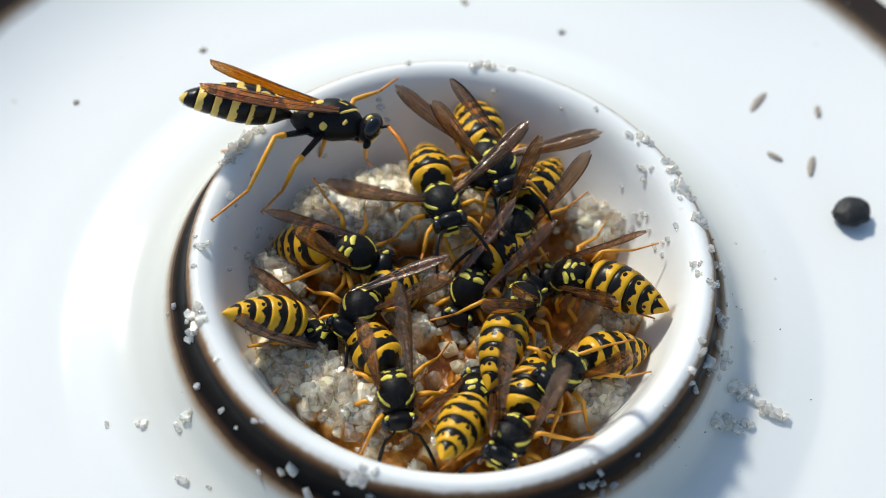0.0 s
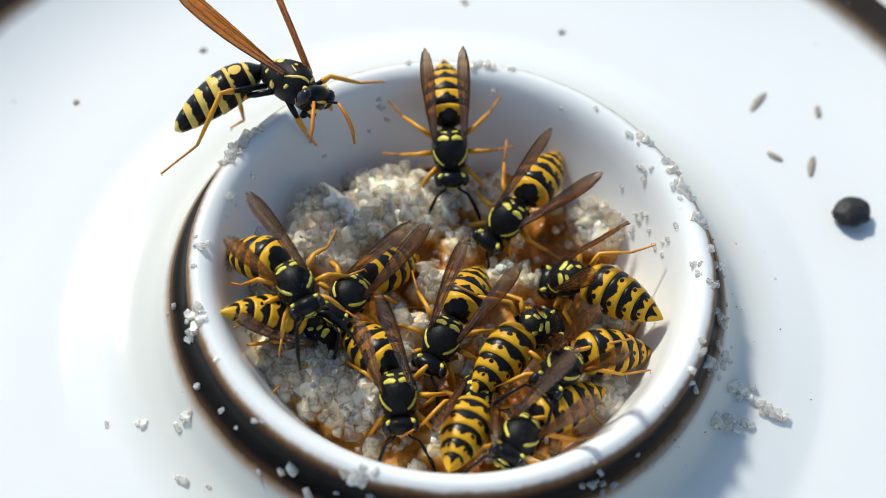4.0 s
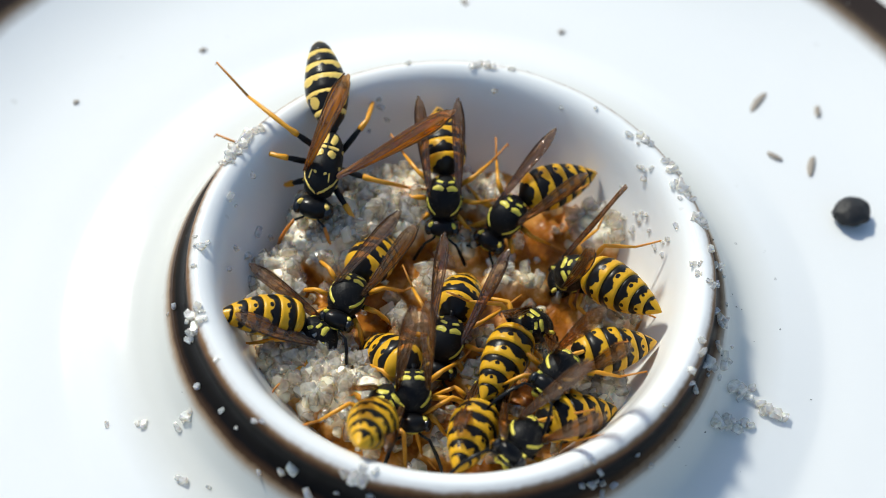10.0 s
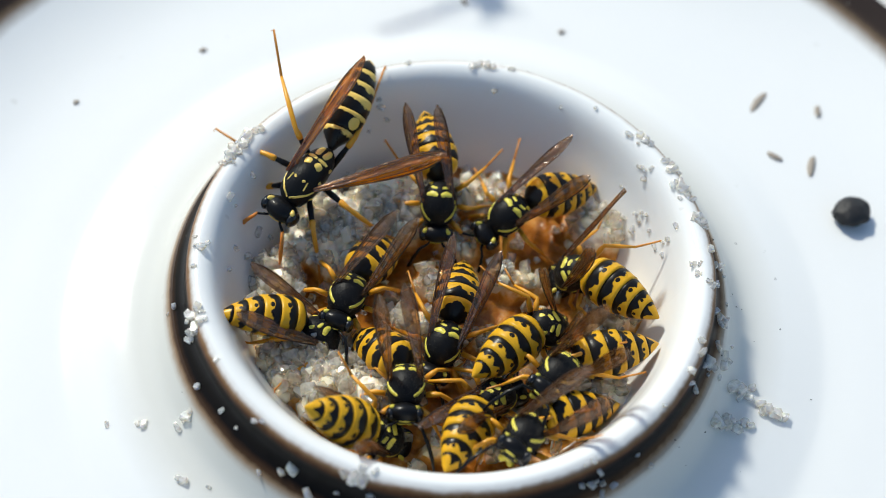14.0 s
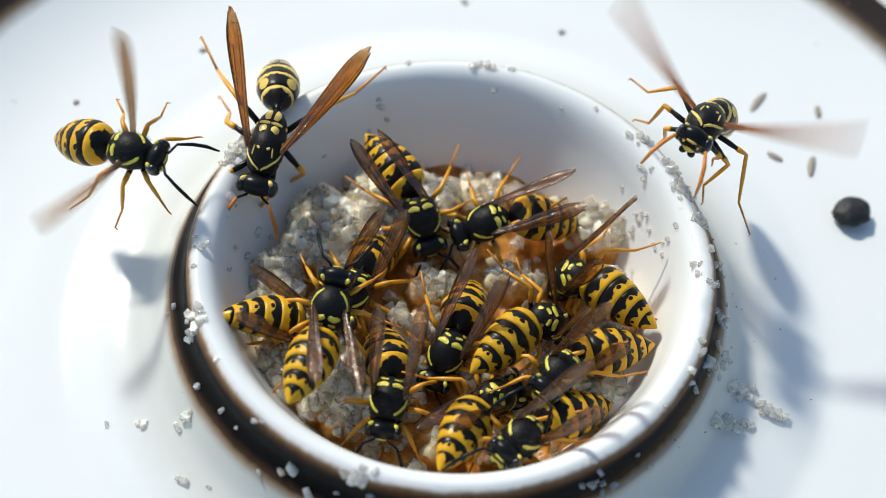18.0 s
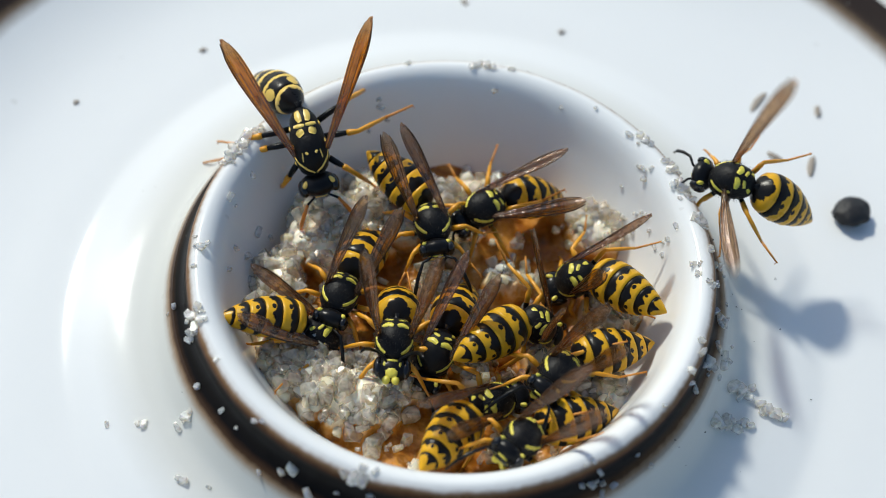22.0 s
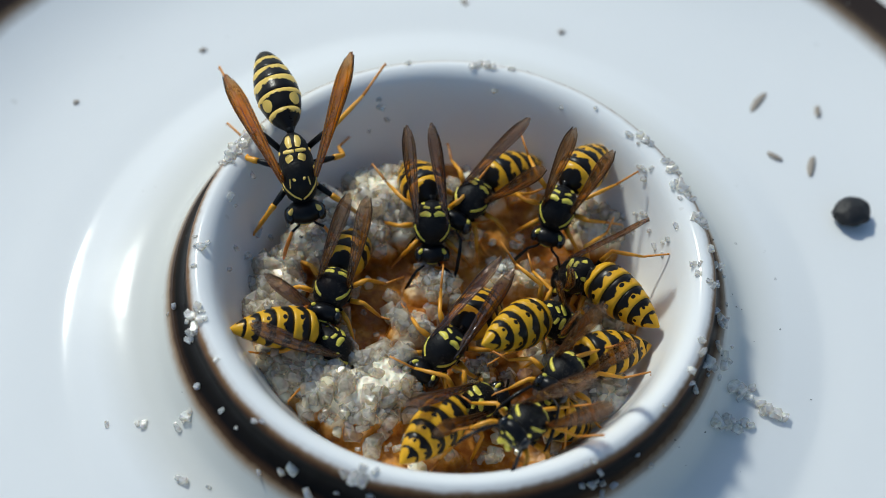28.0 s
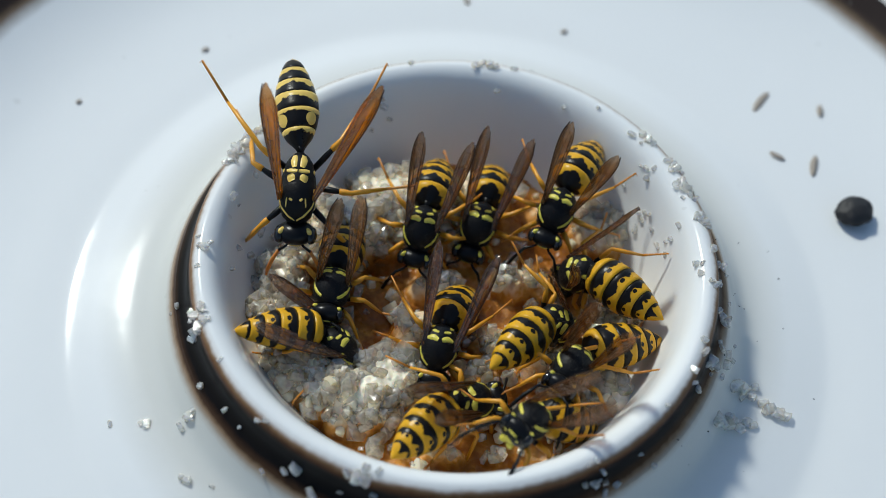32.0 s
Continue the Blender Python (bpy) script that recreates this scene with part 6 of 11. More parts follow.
    walk(p["l2"], [(0, turn(0, 0, 0, 1.68, 0.88, -1.16)), (4.3, turn(0, 0, 0, 1.68, 0.88, -1.16)), (5, turn(0, 0, 0, 1.68, 0.88, -1.16)), (5.5, turn(0, 0, 0, 1.68, 0.88, -1.16)), (6, turn(0, 0, 0, 1.68, 0.88, -1.16)), (6.5, turn(0, 0, 0, 1.68, 0.88, -1.16)), (7, turn(0, 0, 0, 1.68, 0.88, -1.16)), (7.5, turn(0, 0, 0, 1.68, 0.88, -1.16)), (8, turn(0, 0, 0, 1.68, 0.88, -1.16)), (8.5, turn(0, 0, 0, 1.68, 0.88, -1.16)), (9, turn(0, 0, 0, 1.68, 0.88, -1.16)), (9.6, turn(0, 0, 0, 1.68, 0.88, -1.16)), (11, turn(0, 0, 0, 1.68, 0.88, -1.16)), (12.8, turn(0, 0, 0, 1.68, 0.88, -1.16)), (13.6, turn(0, 0, 0, 1.68, 0.88, -1.16)), (14.2, turn(0, 0, 0, 1.68, 0.88, -1.16)), (14.5, turn(0, 0, 0, 1.68, 0.88, -1.16)), (16.5, turn(0, 0, 0, 1.68, 0.88, -1.16)), (17, turn(0, 0, 0, 1.68, 0.88, -1.16)), (17.5, turn(0, 0, 0, 1.68, 0.88, -1.16)), (18, turn(-14.7, -28.9, -17.1, 1.68, 0.88, -1.16)), (18.5, turn(0, 0, 0, 1.68, 0.88, -1.16)), (19, turn(0, 0, 0, 1.68, 0.88, -1.16)), (19.5, turn(0, 0, 0, 1.68, 0.88, -1.16)), (19.7, turn(0, 0, 0, 1.68, 0.88, -1.16)), (20, turn(0, 0, 0, 1.68, 0.88, -1.16)), (21, turn(0, 0, 0, 1.68, 0.88, -1.16)), (32, turn(0, 0, 0, 1.68, 0.88, -1.16))])
    walk(p["r0"], [(0, turn(0, 0, 0, 4.34, -0.83, -1.04)), (4.3, turn(0, 0, 0, 4.34, -0.83, -1.04)), (5, turn(0, 0, 0, 4.34, -0.83, -1.04)), (5.27, turn(20, 35.7, -9.4, 4.34, -0.83, -1.04)), (5.5, turn(55, 71.8, 4.7, 4.34, -0.83, -1.04)), (5.73, turn(20, 35.7, -9.4, 4.34, -0.83, -1.04)), (6, turn(0, 0, 0, 4.34, -0.83, -1.04)), (6.5, turn(0, 0, 0, 4.34, -0.83, -1.04)), (7, turn(0, 0, 0, 4.34, -0.83, -1.04)), (7.5, turn(0, 0, 0, 4.34, -0.83, -1.04)), (8, turn(0, 0, 0, 4.34, -0.83, -1.04)), (8.5, turn(0, 0, 0, 4.34, -0.83, -1.04)), (9, turn(0, 0, 0, 4.34, -0.83, -1.04)), (9.6, turn(0, 0, 0, 4.34, -0.83, -1.04)), (11, turn(0, 0, 0, 4.34, -0.83, -1.04)), (12.8, turn(0, 0, 0, 4.34, -0.83, -1.04)), (13.6, turn(0, 0, 0, 4.34, -0.83, -1.04)), (14.2, turn(0, 0, 0, 4.34, -0.83, -1.04)), (14.5, turn(0, 0, 0, 4.34, -0.83, -1.04)), (16.5, turn(0, 0, 0, 4.34, -0.83, -1.04)), (17, turn(0, 0, 0, 4.34, -0.83, -1.04)), (17.5, turn(0, 0, 0, 4.34, -0.83, -1.04)), (17.73, turn(5.1, 33.9, -25.5, 4.34, -0.83, -1.04)), (18, turn(-19.3, 64.9, -71.8, 4.34, -0.83, -1.04)), (18.27, turn(5.1, 33.9, -25.5, 4.34, -0.83, -1.04)), (18.5, turn(0, 0, 0, 4.34, -0.83, -1.04)), (19, turn(0, 0, 0, 4.34, -0.83, -1.04)), (19.5, turn(0, 0, 0, 4.34, -0.83, -1.04)), (19.7, turn(0, 0, 0, 4.34, -0.83, -1.04)), (20, turn(0, 0, 0, 4.34, -0.83, -1.04)), (21, turn(0, 0, 0, 4.34, -0.83, -1.04)), (32, turn(0, 0, 0, 4.34, -0.83, -1.04))])
    walk(p["r1"], [(0, turn(0, 0, 0, 2.94, -1.04, -1.21)), (4.3, turn(0, 0, 0, 2.94, -1.04, -1.21)), (5, turn(0, 0, 0, 2.94, -1.04, -1.21)), (5.5, turn(17.3, 3, -8.8, 2.94, -1.04, -1.21)), (6, turn(0, 0, 0, 2.94, -1.04, -1.21)), (6.5, turn(0, 0, 0, 2.94, -1.04, -1.21)), (7, turn(0, 0, 0, 2.94, -1.04, -1.21)), (7.5, turn(0, 0, 0, 2.94, -1.04, -1.21)), (8, turn(0, 0, 0, 2.94, -1.04, -1.21)), (8.5, turn(0, 0, 0, 2.94, -1.04, -1.21)), (9, turn(0, 0, 0, 2.94, -1.04, -1.21)), (9.6, turn(0, 0, 0, 2.94, -1.04, -1.21)), (11, turn(0, 0, 0, 2.94, -1.04, -1.21)), (12.8, turn(0, 0, 0, 2.94, -1.04, -1.21)), (13.6, turn(0, 0, 0, 2.94, -1.04, -1.21)), (14.2, turn(0, 0, 0, 2.94, -1.04, -1.21)), (14.5, turn(0, 0, 0, 2.94, -1.04, -1.21)), (16.5, turn(0, 0, 0, 2.94, -1.04, -1.21)), (17, turn(0, 0, 0, 2.94, -1.04, -1.21)), (17.5, turn(0, 0, 0, 2.94, -1.04, -1.21)), (18, turn(15.5, 15.5, -32.5, 2.94, -1.04, -1.21)), (18.5, turn(0, 0, 0, 2.94, -1.04, -1.21)), (19, turn(0, 0, 0, 2.94, -1.04, -1.21)), (19.5, turn(0, 0, 0, 2.94, -1.04, -1.21)), (19.7, turn(0, 0, 0, 2.94, -1.04, -1.21)), (20, turn(0, 0, 0, 2.94, -1.04, -1.21)), (21, turn(0, 0, 0, 2.94, -1.04, -1.21)), (32, turn(0, 0, 0, 2.94, -1.04, -1.21))])
    walk(p["r2"], [(0, turn(0, 0, 0, 1.68, -0.88, -1.16)), (4.3, turn(0, 0, 0, 1.68, -0.88, -1.16)), (5, turn(0, 0, 0, 1.68, -0.88, -1.16)), (5.5, turn(-14.8, 10.2, 25.2, 1.68, -0.88, -1.16)), (6, turn(0, 0, 0, 1.68, -0.88, -1.16)), (6.5, turn(0, 0, 0, 1.68, -0.88, -1.16)), (7, turn(0, 0, 0, 1.68, -0.88, -1.16)), (7.5, turn(0, 0, 0, 1.68, -0.88, -1.16)), (8, turn(0, 0, 0, 1.68, -0.88, -1.16)), (8.5, turn(0, 0, 0, 1.68, -0.88, -1.16)), (9, turn(0, 0, 0, 1.68, -0.88, -1.16)), (9.6, turn(0, 0, 0, 1.68, -0.88, -1.16)), (11, turn(0, 0, 0, 1.68, -0.88, -1.16)), (12.8, turn(0, 0, 0, 1.68, -0.88, -1.16)), (13.6, turn(0, 0, 0, 1.68, -0.88, -1.16)), (14.2, turn(0, 0, 0, 1.68, -0.88, -1.16)), (14.5, turn(0, 0, 0, 1.68, -0.88, -1.16)), (16.5, turn(0, 0, 0, 1.68, -0.88, -1.16)), (17, turn(0, 0, 0, 1.68, -0.88, -1.16)), (17.5, turn(0, 0, 0, 1.68, -0.88, -1.16)), (18, turn(0, 0, 0, 1.68, -0.88, -1.16)), (18.5, turn(0, 0, 0, 1.68, -0.88, -1.16)), (19, turn(0, 0, 0, 1.68, -0.88, -1.16)), (19.5, turn(0, 0, 0, 1.68, -0.88, -1.16)), (19.7, turn(0, 0, 0, 1.68, -0.88, -1.16)), (20, turn(0, 0, 0, 1.68, -0.88, -1.16)), (21, turn(0, 0, 0, 1.68, -0.88, -1.16)), (32, turn(0, 0, 0, 1.68, -0.88, -1.16))])
    p = slots(scuffler)
    walk(scuffler, [(0, at(-2.18, 8.74, -2, 7.7, -15.6, -70.2)), (0.2, at(-4.67, 7.79, -2, 7.5, -28.7, -74.5)), (0.3, at(-6.67, 7.36, -1.33, -9.1, -22.7, -13.8)), (0.4, at(-8.68, 6.92, -0.67, -12.2, -7, 40.5)), (0.5, at(-10.69, 6.49, 0, -1.4, 4.8, 93.8)), (1, at(-13.97, 6.75, 2, -7.1, 3.1, 110.4)), (1.2, at(-17.02, 9.12, 3, -11.8, 8.6, 124.3)), (1.5, at(-25.43, 19.86, 5, -5.8, -2.4, 107.2)), (1.8, at(-42.45, 62.03, 14, -5.4, -9.2, 106.3)), (2, at(-89.31, 57.16, 45, -5, -7.2, 105.1)), (2.6, at(-163.09, 21.02, 60, -10, 15.4, 116.5)), (32, at(-163.34, 20.94, 60, -10, 15.4, 116.5))])
    walk(p["abdomen"], [(0, turn(0, 0.1, -6.1)), (0.2, turn(0.3, 9.7, 3.5)), (0.5, turn(-0.2, 1.4, -14.7)), (1, turn(6.3, -27.2, -25.6)), (1.2, turn(2.7, -24.2, -12.4)), (1.5, turn(1.1, -14.4, -8.7)), (1.8, turn(0.1, -16.3, -0.9)), (2, turn(0.4, -8.4, -6)), (2.6, turn(0, -0.1, 1.8)), (32, turn(0, -0.1, 1.8))])
    walk(p["wl"], beating([(0, turn(-55.8, 18.3, -70.7, 2.26, 1.35, 0.95)), (2, turn(-55.8, 18.3, -70.7, 2.26, 1.35, 0.95)), (2.6, turn(-55.8, 18.3, -70.7, 2.26, 1.35, 0.95)), (32, turn(-55.8, 18.3, -70.7, 2.26, 1.35, 0.95))], [(0.1, 1.8)], 1, (2.26, 1.35, 0.95)))
    walk(p["wr"], beating([(0, turn(55.8, 18.3, 70.7, 2.26, -1.35, 0.95)), (2, turn(55.8, 18.3, 70.7, 2.26, -1.35, 0.95)), (2.6, turn(55.8, 18.3, 70.7, 2.26, -1.35, 0.95)), (32, turn(55.8, 18.3, 70.7, 2.26, -1.35, 0.95))], [(0.1, 1.8)], -1, (2.26, -1.35, 0.95)))
    p = slots(second_scuffler)
    walk(second_scuffler, [(0, at(2.61, 14.99, -2, -2.6, -1.5, -97.3)), (0.2, at(0.44, 15.25, -1.4, -5.7, -17.2, -104)), (0.5, at(-3.31, 15.57, -0.7, -12.8, -11.8, -126.9)), (0.6, at(-4.18, 14.26, -0.47, -5.2, -17.5, 178.1)), (0.7, at(-5.04, 12.94, -0.23, 4.1, -14.7, 122.4)), (0.8, at(-5.91, 11.63, 0, 7, -5.8, 68.8)), (1, at(-3.59, 11.75, 1, 7.4, -11.4, 67.2)), (1.2, at(-4.27, 15.69, 3, 4.9, -1.2, 75.8)), (1.5, at(-2.83, 32.17, 6, 4.1, -9.9, 77.5)), (2.6, at(111.43, 79.11, 60, 18.1, -5.8, 19.9)), (32, at(111.18, 79.03, 60, 18.1, -5.8, 19.9))])
    walk(p["abdomen"], [(0, turn(-3.9, -13.1, 32.6)), (0.2, turn(-3, -9.7, 34.4)), (0.5, turn(-0.3, -6.1, 5)), (0.8, turn(22.8, -60.8, -38)), (1, turn(3.8, -11, -37.9)), (1.2, turn(0.3, -2.1, -16.7)), (1.5, turn(-0.2, 1.2, -23.8)), (2.6, turn(0, -1.1, -0.9)), (32, turn(0, -1.1, -0.9))])
    walk(p["wl"], beating([(0, turn(-55.8, 18.3, -70.7, 2.26, 1.35, 0.95)), (0.2, turn(-55.8, 18.3, -70.7, 2.26, 1.35, 0.95)), (0.5, turn(-55.8, 18.3, -70.7, 2.26, 1.35, 0.95)), (2.6, turn(-55.8, 18.3, -70.7, 2.26, 1.35, 0.95)), (32, turn(-55.8, 18.3, -70.7, 2.26, 1.35, 0.95))], [(0.6, 1.5)], 1, (2.26, 1.35, 0.95)))
    walk(p["wr"], beating([(0, turn(55.8, 18.3, 70.7, 2.26, -1.35, 0.95)), (0.2, turn(55.8, 18.3, 70.7, 2.26, -1.35, 0.95)), (0.5, turn(55.8, 18.3, 70.7, 2.26, -1.35, 0.95)), (2.6, turn(55.8, 18.3, 70.7, 2.26, -1.35, 0.95)), (32, turn(55.8, 18.3, 70.7, 2.26, -1.35, 0.95))], [(0.6, 1.5)], -1, (2.26, -1.35, 0.95)))
    p = slots(back_feeder)
    walk(back_feeder, [(0, at(2.68, 13.39, -1.7, 8.1, -13.3, -68.7)), (1, at(3.23, 12.59, -1.45, 5.9, -11.5, -74.3)), (1.5, at(3.27, 13.6, -2.7, 5.8, -7.3, -74)), (2, at(3.53, 13.63, -2.7, 4.8, -7.7, -76.8)), (2.5, at(2.69, 13.8, -2.2, 4.9, 5.2, -75.5)), (3, at(-0.23, 16.42, -0.45, 10.2, 33.6, -59)), (3.5, at(-1.25, 16.17, -0.7, 3, 27.2, -81)), (5.5, at(-1.71, 12.93, -2.2, 5.5, 35.7, -74)), (6, at(-0.13, 13.19, -2.7, 4.5, 36, -77)), (6.5, at(-0.23, 12.5, -2.7, 3, 36.2, -81.4)), (7, at(-0.88, 12.76, -2.7, 4.2, 35.7, -77.7)), (8, at(-0.81, 11.76, -2.7, 2.3, 36.2, -83.3)), (9, at(-0.79, 11.43, -2.7, 0, 33, -89.9)), (10, at(-1.28, 11.04, -2.7, 0.3, 36, -89.2)), (11, at(-2, 10.29, -2.7, 2.3, 35.6, -83.4)), (12, at(-1.49, 10.35, -2.7, 3.4, 35.6, -80.2)), (13, at(-1.51, 10.68, -2.7, 3.3, 35.6, -80.3)), (14, at(-1.75, 10.32, -2.7, 0.3, 35.8, -89.2)), (16.5, at(-3.52, 9.78, -2.7, 6.8, 33.9, -69.7)), (17, at(-3.44, 8.8, -2.7, 7.2, 33.6, -68.6)), (18, at(-3.92, 8.42, -2.7, 8.5, 32.9, -64.3)), (19, at(-4.21, 8.71, -2.7, 9.9, 31.8, -59.7)), (20, at(-3.92, 8.42, -2.7, 9.9, 31.7, -59.8)), (21, at(-3.92, 8.42, -2.7, 7.4, 33.6, -68)), (22, at(-2.54, 7.29, -2.7, 4.3, -3.2, -77.8)), (23, at(-2.82, 7.58, -2.7, 7.7, 4.5, -66.6)), (24, at(-2.31, 7.64, -2.7, 7.9, -4.6, -67.3)), (24.5, at(-2.82, 7.58, -2.7, 3.3, 34.7, -80.4)), (25, at(-2.34, 7.96, -2.7, 2.2, 34.7, -83.4)), (28, at(-2.34, 7.96, -2.7, 2.3, 35, -83.4)), (29, at(-2.82, 7.58, -2.7, 2.3, 34.9, -83.4)), (30, at(-3.91, 7.2, -2.7, 1.2, 34.9, -86.4)), (31, at(-4.45, 6.84, -2.7, 3.7, 18.7, -78.7)), (32, at(-3.04, 7.18, -2.7, -3.1, 34.5, -99))])
    walk(p["abdomen"], [(0, turn(0, 0.1, 9.4)), (1, turn(0, -0.3, -1.5)), (1.5, turn(2, 9.8, 23.5)), (2, turn(2.2, 8.4, 28.7)), (2.5, turn(-0.4, -2, 21.4)), (3, turn(1.1, -26.1, -4.9)), (3.5, turn(-0.1, -18, 0.6)), (5.5, turn(2.2, -28.2, -8.8)), (6, turn(-0.7, -23.4, 3.6)), (6.5, turn(-2.1, -22.8, 10.5)), (7, turn(0, -24.2, 0.2)), (8, turn(-1, -35.2, 3.3)), (9, turn(-2, -17.2, 13)), (10, turn(-2.8, -28.4, 11)), (11, turn(-1.2, -21.1, 6.7)), (12, turn(-1.2, -28.6, 4.7)), (13, turn(-1.3, -30.4, 4.9)), (14, turn(-3.9, -25.5, 17.3)), (16.5, turn(-0.1, -22.9, 0.5)), (17, turn(-4.4, -24.3, 20.3)), (18, turn(-3.5, -19.8, 20)), (19, turn(0.5, 2, 28)), (20, turn(0.5, 3.4, 17.5)), (21, turn(-8.8, -22.9, 41.6)), (22, turn(5.5, 15.8, 38.5)), (23, turn(-2.3, -11.2, 22.7)), (24, turn(-0.4, -3, 13.8)), (24.5, turn(-6.7, -36.5, 20.1)), (25, turn(-5.3, -41, 14)), (28, turn(-14, -50.2, 29.3)), (29, turn(-6.5, -45.8, 15.3)), (30, turn(-7.5, -52.7, 15.1)), (31, turn(1, -34.8, -3.2)), (32, turn(0.5, -47.1, -1.3))])
    walk(p["wl"], [(0, turn(5.7, 57.2, 47.7, 2.26, 1.35, 0.95)), (1.5, turn(5.7, 57.2, 47.7, 2.26, 1.35, 0.95)), (2, turn(5.6, 54, 50.2, 2.26, 1.35, 0.95)), (2.5, turn(-21.5, 30.1, 26.9, 2.26, 1.35, 0.95)), (3, turn(-37, 5.2, 1.5, 2.26, 1.35, 0.95)), (3.5, turn(-35.4, 15.7, 0, 2.26, 1.35, 0.95)), (5.5, turn(-38.5, 5.9, -7.2, 2.26, 1.35, 0.95)), (6, turn(-36.8, 5.1, 2.7, 2.26, 1.35, 0.95)), (6.5, turn(-35.6, 4.7, 10.2, 2.26, 1.35, 0.95)), (7, turn(-37.2, 5.4, 0.3, 2.26, 1.35, 0.95)), (8, turn(-37, 5.2, 1.5, 2.26, 1.35, 0.95)), (9, turn(-35.7, 8.6, 4.6, 2.26, 1.35, 0.95)), (10, turn(-36.2, 5.4, 5.6, 2.26, 1.35, 0.95)), (11, turn(-36.1, 5.2, 6.3, 2.26, 1.35, 0.95)), (12, turn(-36.5, 4.9, 4.6, 2.26, 1.35, 0.95)), (13, turn(-36.5, 4.9, 4.9, 2.26, 1.35, 0.95)), (14, turn(-34.7, 5.3, 14.1, 2.26, 1.35, 0.95)), (16.5, turn(-35.7, 4.5, 10, 2.26, 1.35, 0.95)), (17, turn(-34.9, 3.9, 15.5, 2.26, 1.35, 0.95)), (18, turn(-34.4, 3, 19.8, 2.26, 1.35, 0.95)), (19, turn(-35, 3.4, 15.6, 2.26, 1.35, 0.95)), (20, turn(-35.9, 4.6, 8.7, 2.26, 1.35, 0.95)), (21, turn(-34, 3.5, 21.1, 2.26, 1.35, 0.95)), (22, turn(-18.5, 38.9, 25.5, 2.26, 1.35, 0.95)), (23, turn(-17.2, 42.1, 25.4, 2.26, 1.35, 0.95)), (24, turn(-1.5, 71.6, 28.3, 2.26, 1.35, 0.95)), (24.27, turn(-31, 39.9, -0.1, 2.26, 1.35, 0.95)), (24.5, turn(-38.3, 5.5, -6, 2.26, 1.35, 0.95)), (25, turn(-37.4, 5.6, -1.3, 2.26, 1.35, 0.95)), (28, turn(-35.6, 5, 9.3, 2.26, 1.35, 0.95)), (29, turn(-35.6, 5.1, 9.3, 2.26, 1.35, 0.95)), (30, turn(-36.3, 5.1, 5.4, 2.26, 1.35, 0.95)), (31, turn(-32.7, 26.2, 2.2, 2.26, 1.35, 0.95)), (32, turn(-37.7, 21.8, -10.9, 2.26, 1.35, 0.95))])
    walk(p["wr"], [(0, turn(91.7, 68.1, 86.6, 2.26, -1.35, 0.95)), (1.5, turn(91.7, 68.1, 86.6, 2.26, -1.35, 0.95)), (2, turn(93.8, 65.7, 90.9, 2.26, -1.35, 0.95)), (2.5, turn(52.8, 53, 41.3, 2.26, -1.35, 0.95)), (3, turn(37.9, 4.9, 3.5, 2.26, -1.35, 0.95)), (3.5, turn(36.4, 15.5, 3.9, 2.26, -1.35, 0.95)), (5.5, turn(37.3, 5.5, 0.5, 2.26, -1.35, 0.95)), (6, turn(38, 4.9, 4, 2.26, -1.35, 0.95)), (6.5, turn(39.2, 4.6, 10.3, 2.26, -1.35, 0.95)), (7, turn(37.4, 5.2, 0.5, 2.26, -1.35, 0.95)), (8, turn(37.3, 4.9, 0, 2.26, -1.35, 0.95)), (9, turn(38.6, 8.3, 9.5, 2.26, -1.35, 0.95)), (10, turn(39.2, 5.2, 11, 2.26, -1.35, 0.95)), (11, turn(39, 5.1, 9.5, 2.26, -1.35, 0.95)), (12, turn(38, 4.9, 4.1, 2.26, -1.35, 0.95)), (13, turn(38.1, 4.9, 4.3, 2.26, -1.35, 0.95)), (14, turn(39.9, 5.2, 14.9, 2.26, -1.35, 0.95)), (16.5, turn(39.1, 18.2, 14.7, 2.26, -1.35, 0.95)), (17, turn(39.9, 9.8, 16.2, 2.26, -1.35, 0.95)), (18, turn(40.8, 14.6, 20.4, 2.26, -1.35, 0.95)), (19, turn(40.2, 3.3, 16.1, 2.26, -1.35, 0.95)), (20, turn(39.1, 4.2, 9.6, 2.26, -1.35, 0.95)), (21, turn(40.2, 3.7, 16.6, 2.26, -1.35, 0.95)), (22, turn(48.7, 63.9, 32.3, 2.26, -1.35, 0.95)), (23, turn(47.8, 60.5, 31.6, 2.26, -1.35, 0.95)), (24, turn(43.7, 78.6, 24.4, 2.26, -1.35, 0.95)), (24.27, turn(32.3, 42, 3.6, 2.26, -1.35, 0.95)), (24.5, turn(36.4, 5.2, -5.1, 2.26, -1.35, 0.95)), (25, turn(37, 5.4, -1.2, 2.26, -1.35, 0.95)), (28, turn(36.7, 18.6, 6.3, 2.26, -1.35, 0.95)), (29, turn(37.7, 5.1, 2.1, 2.26, -1.35, 0.95)), (30, turn(36.7, 5, -3.3, 2.26, -1.35, 0.95)), (31, turn(30.9, 34.7, -2.3, 2.26, -1.35, 0.95)), (32, turn(33.8, 26.5, 1.2, 2.26, -1.35, 0.95))])
    p = slots(second_back_feeder)
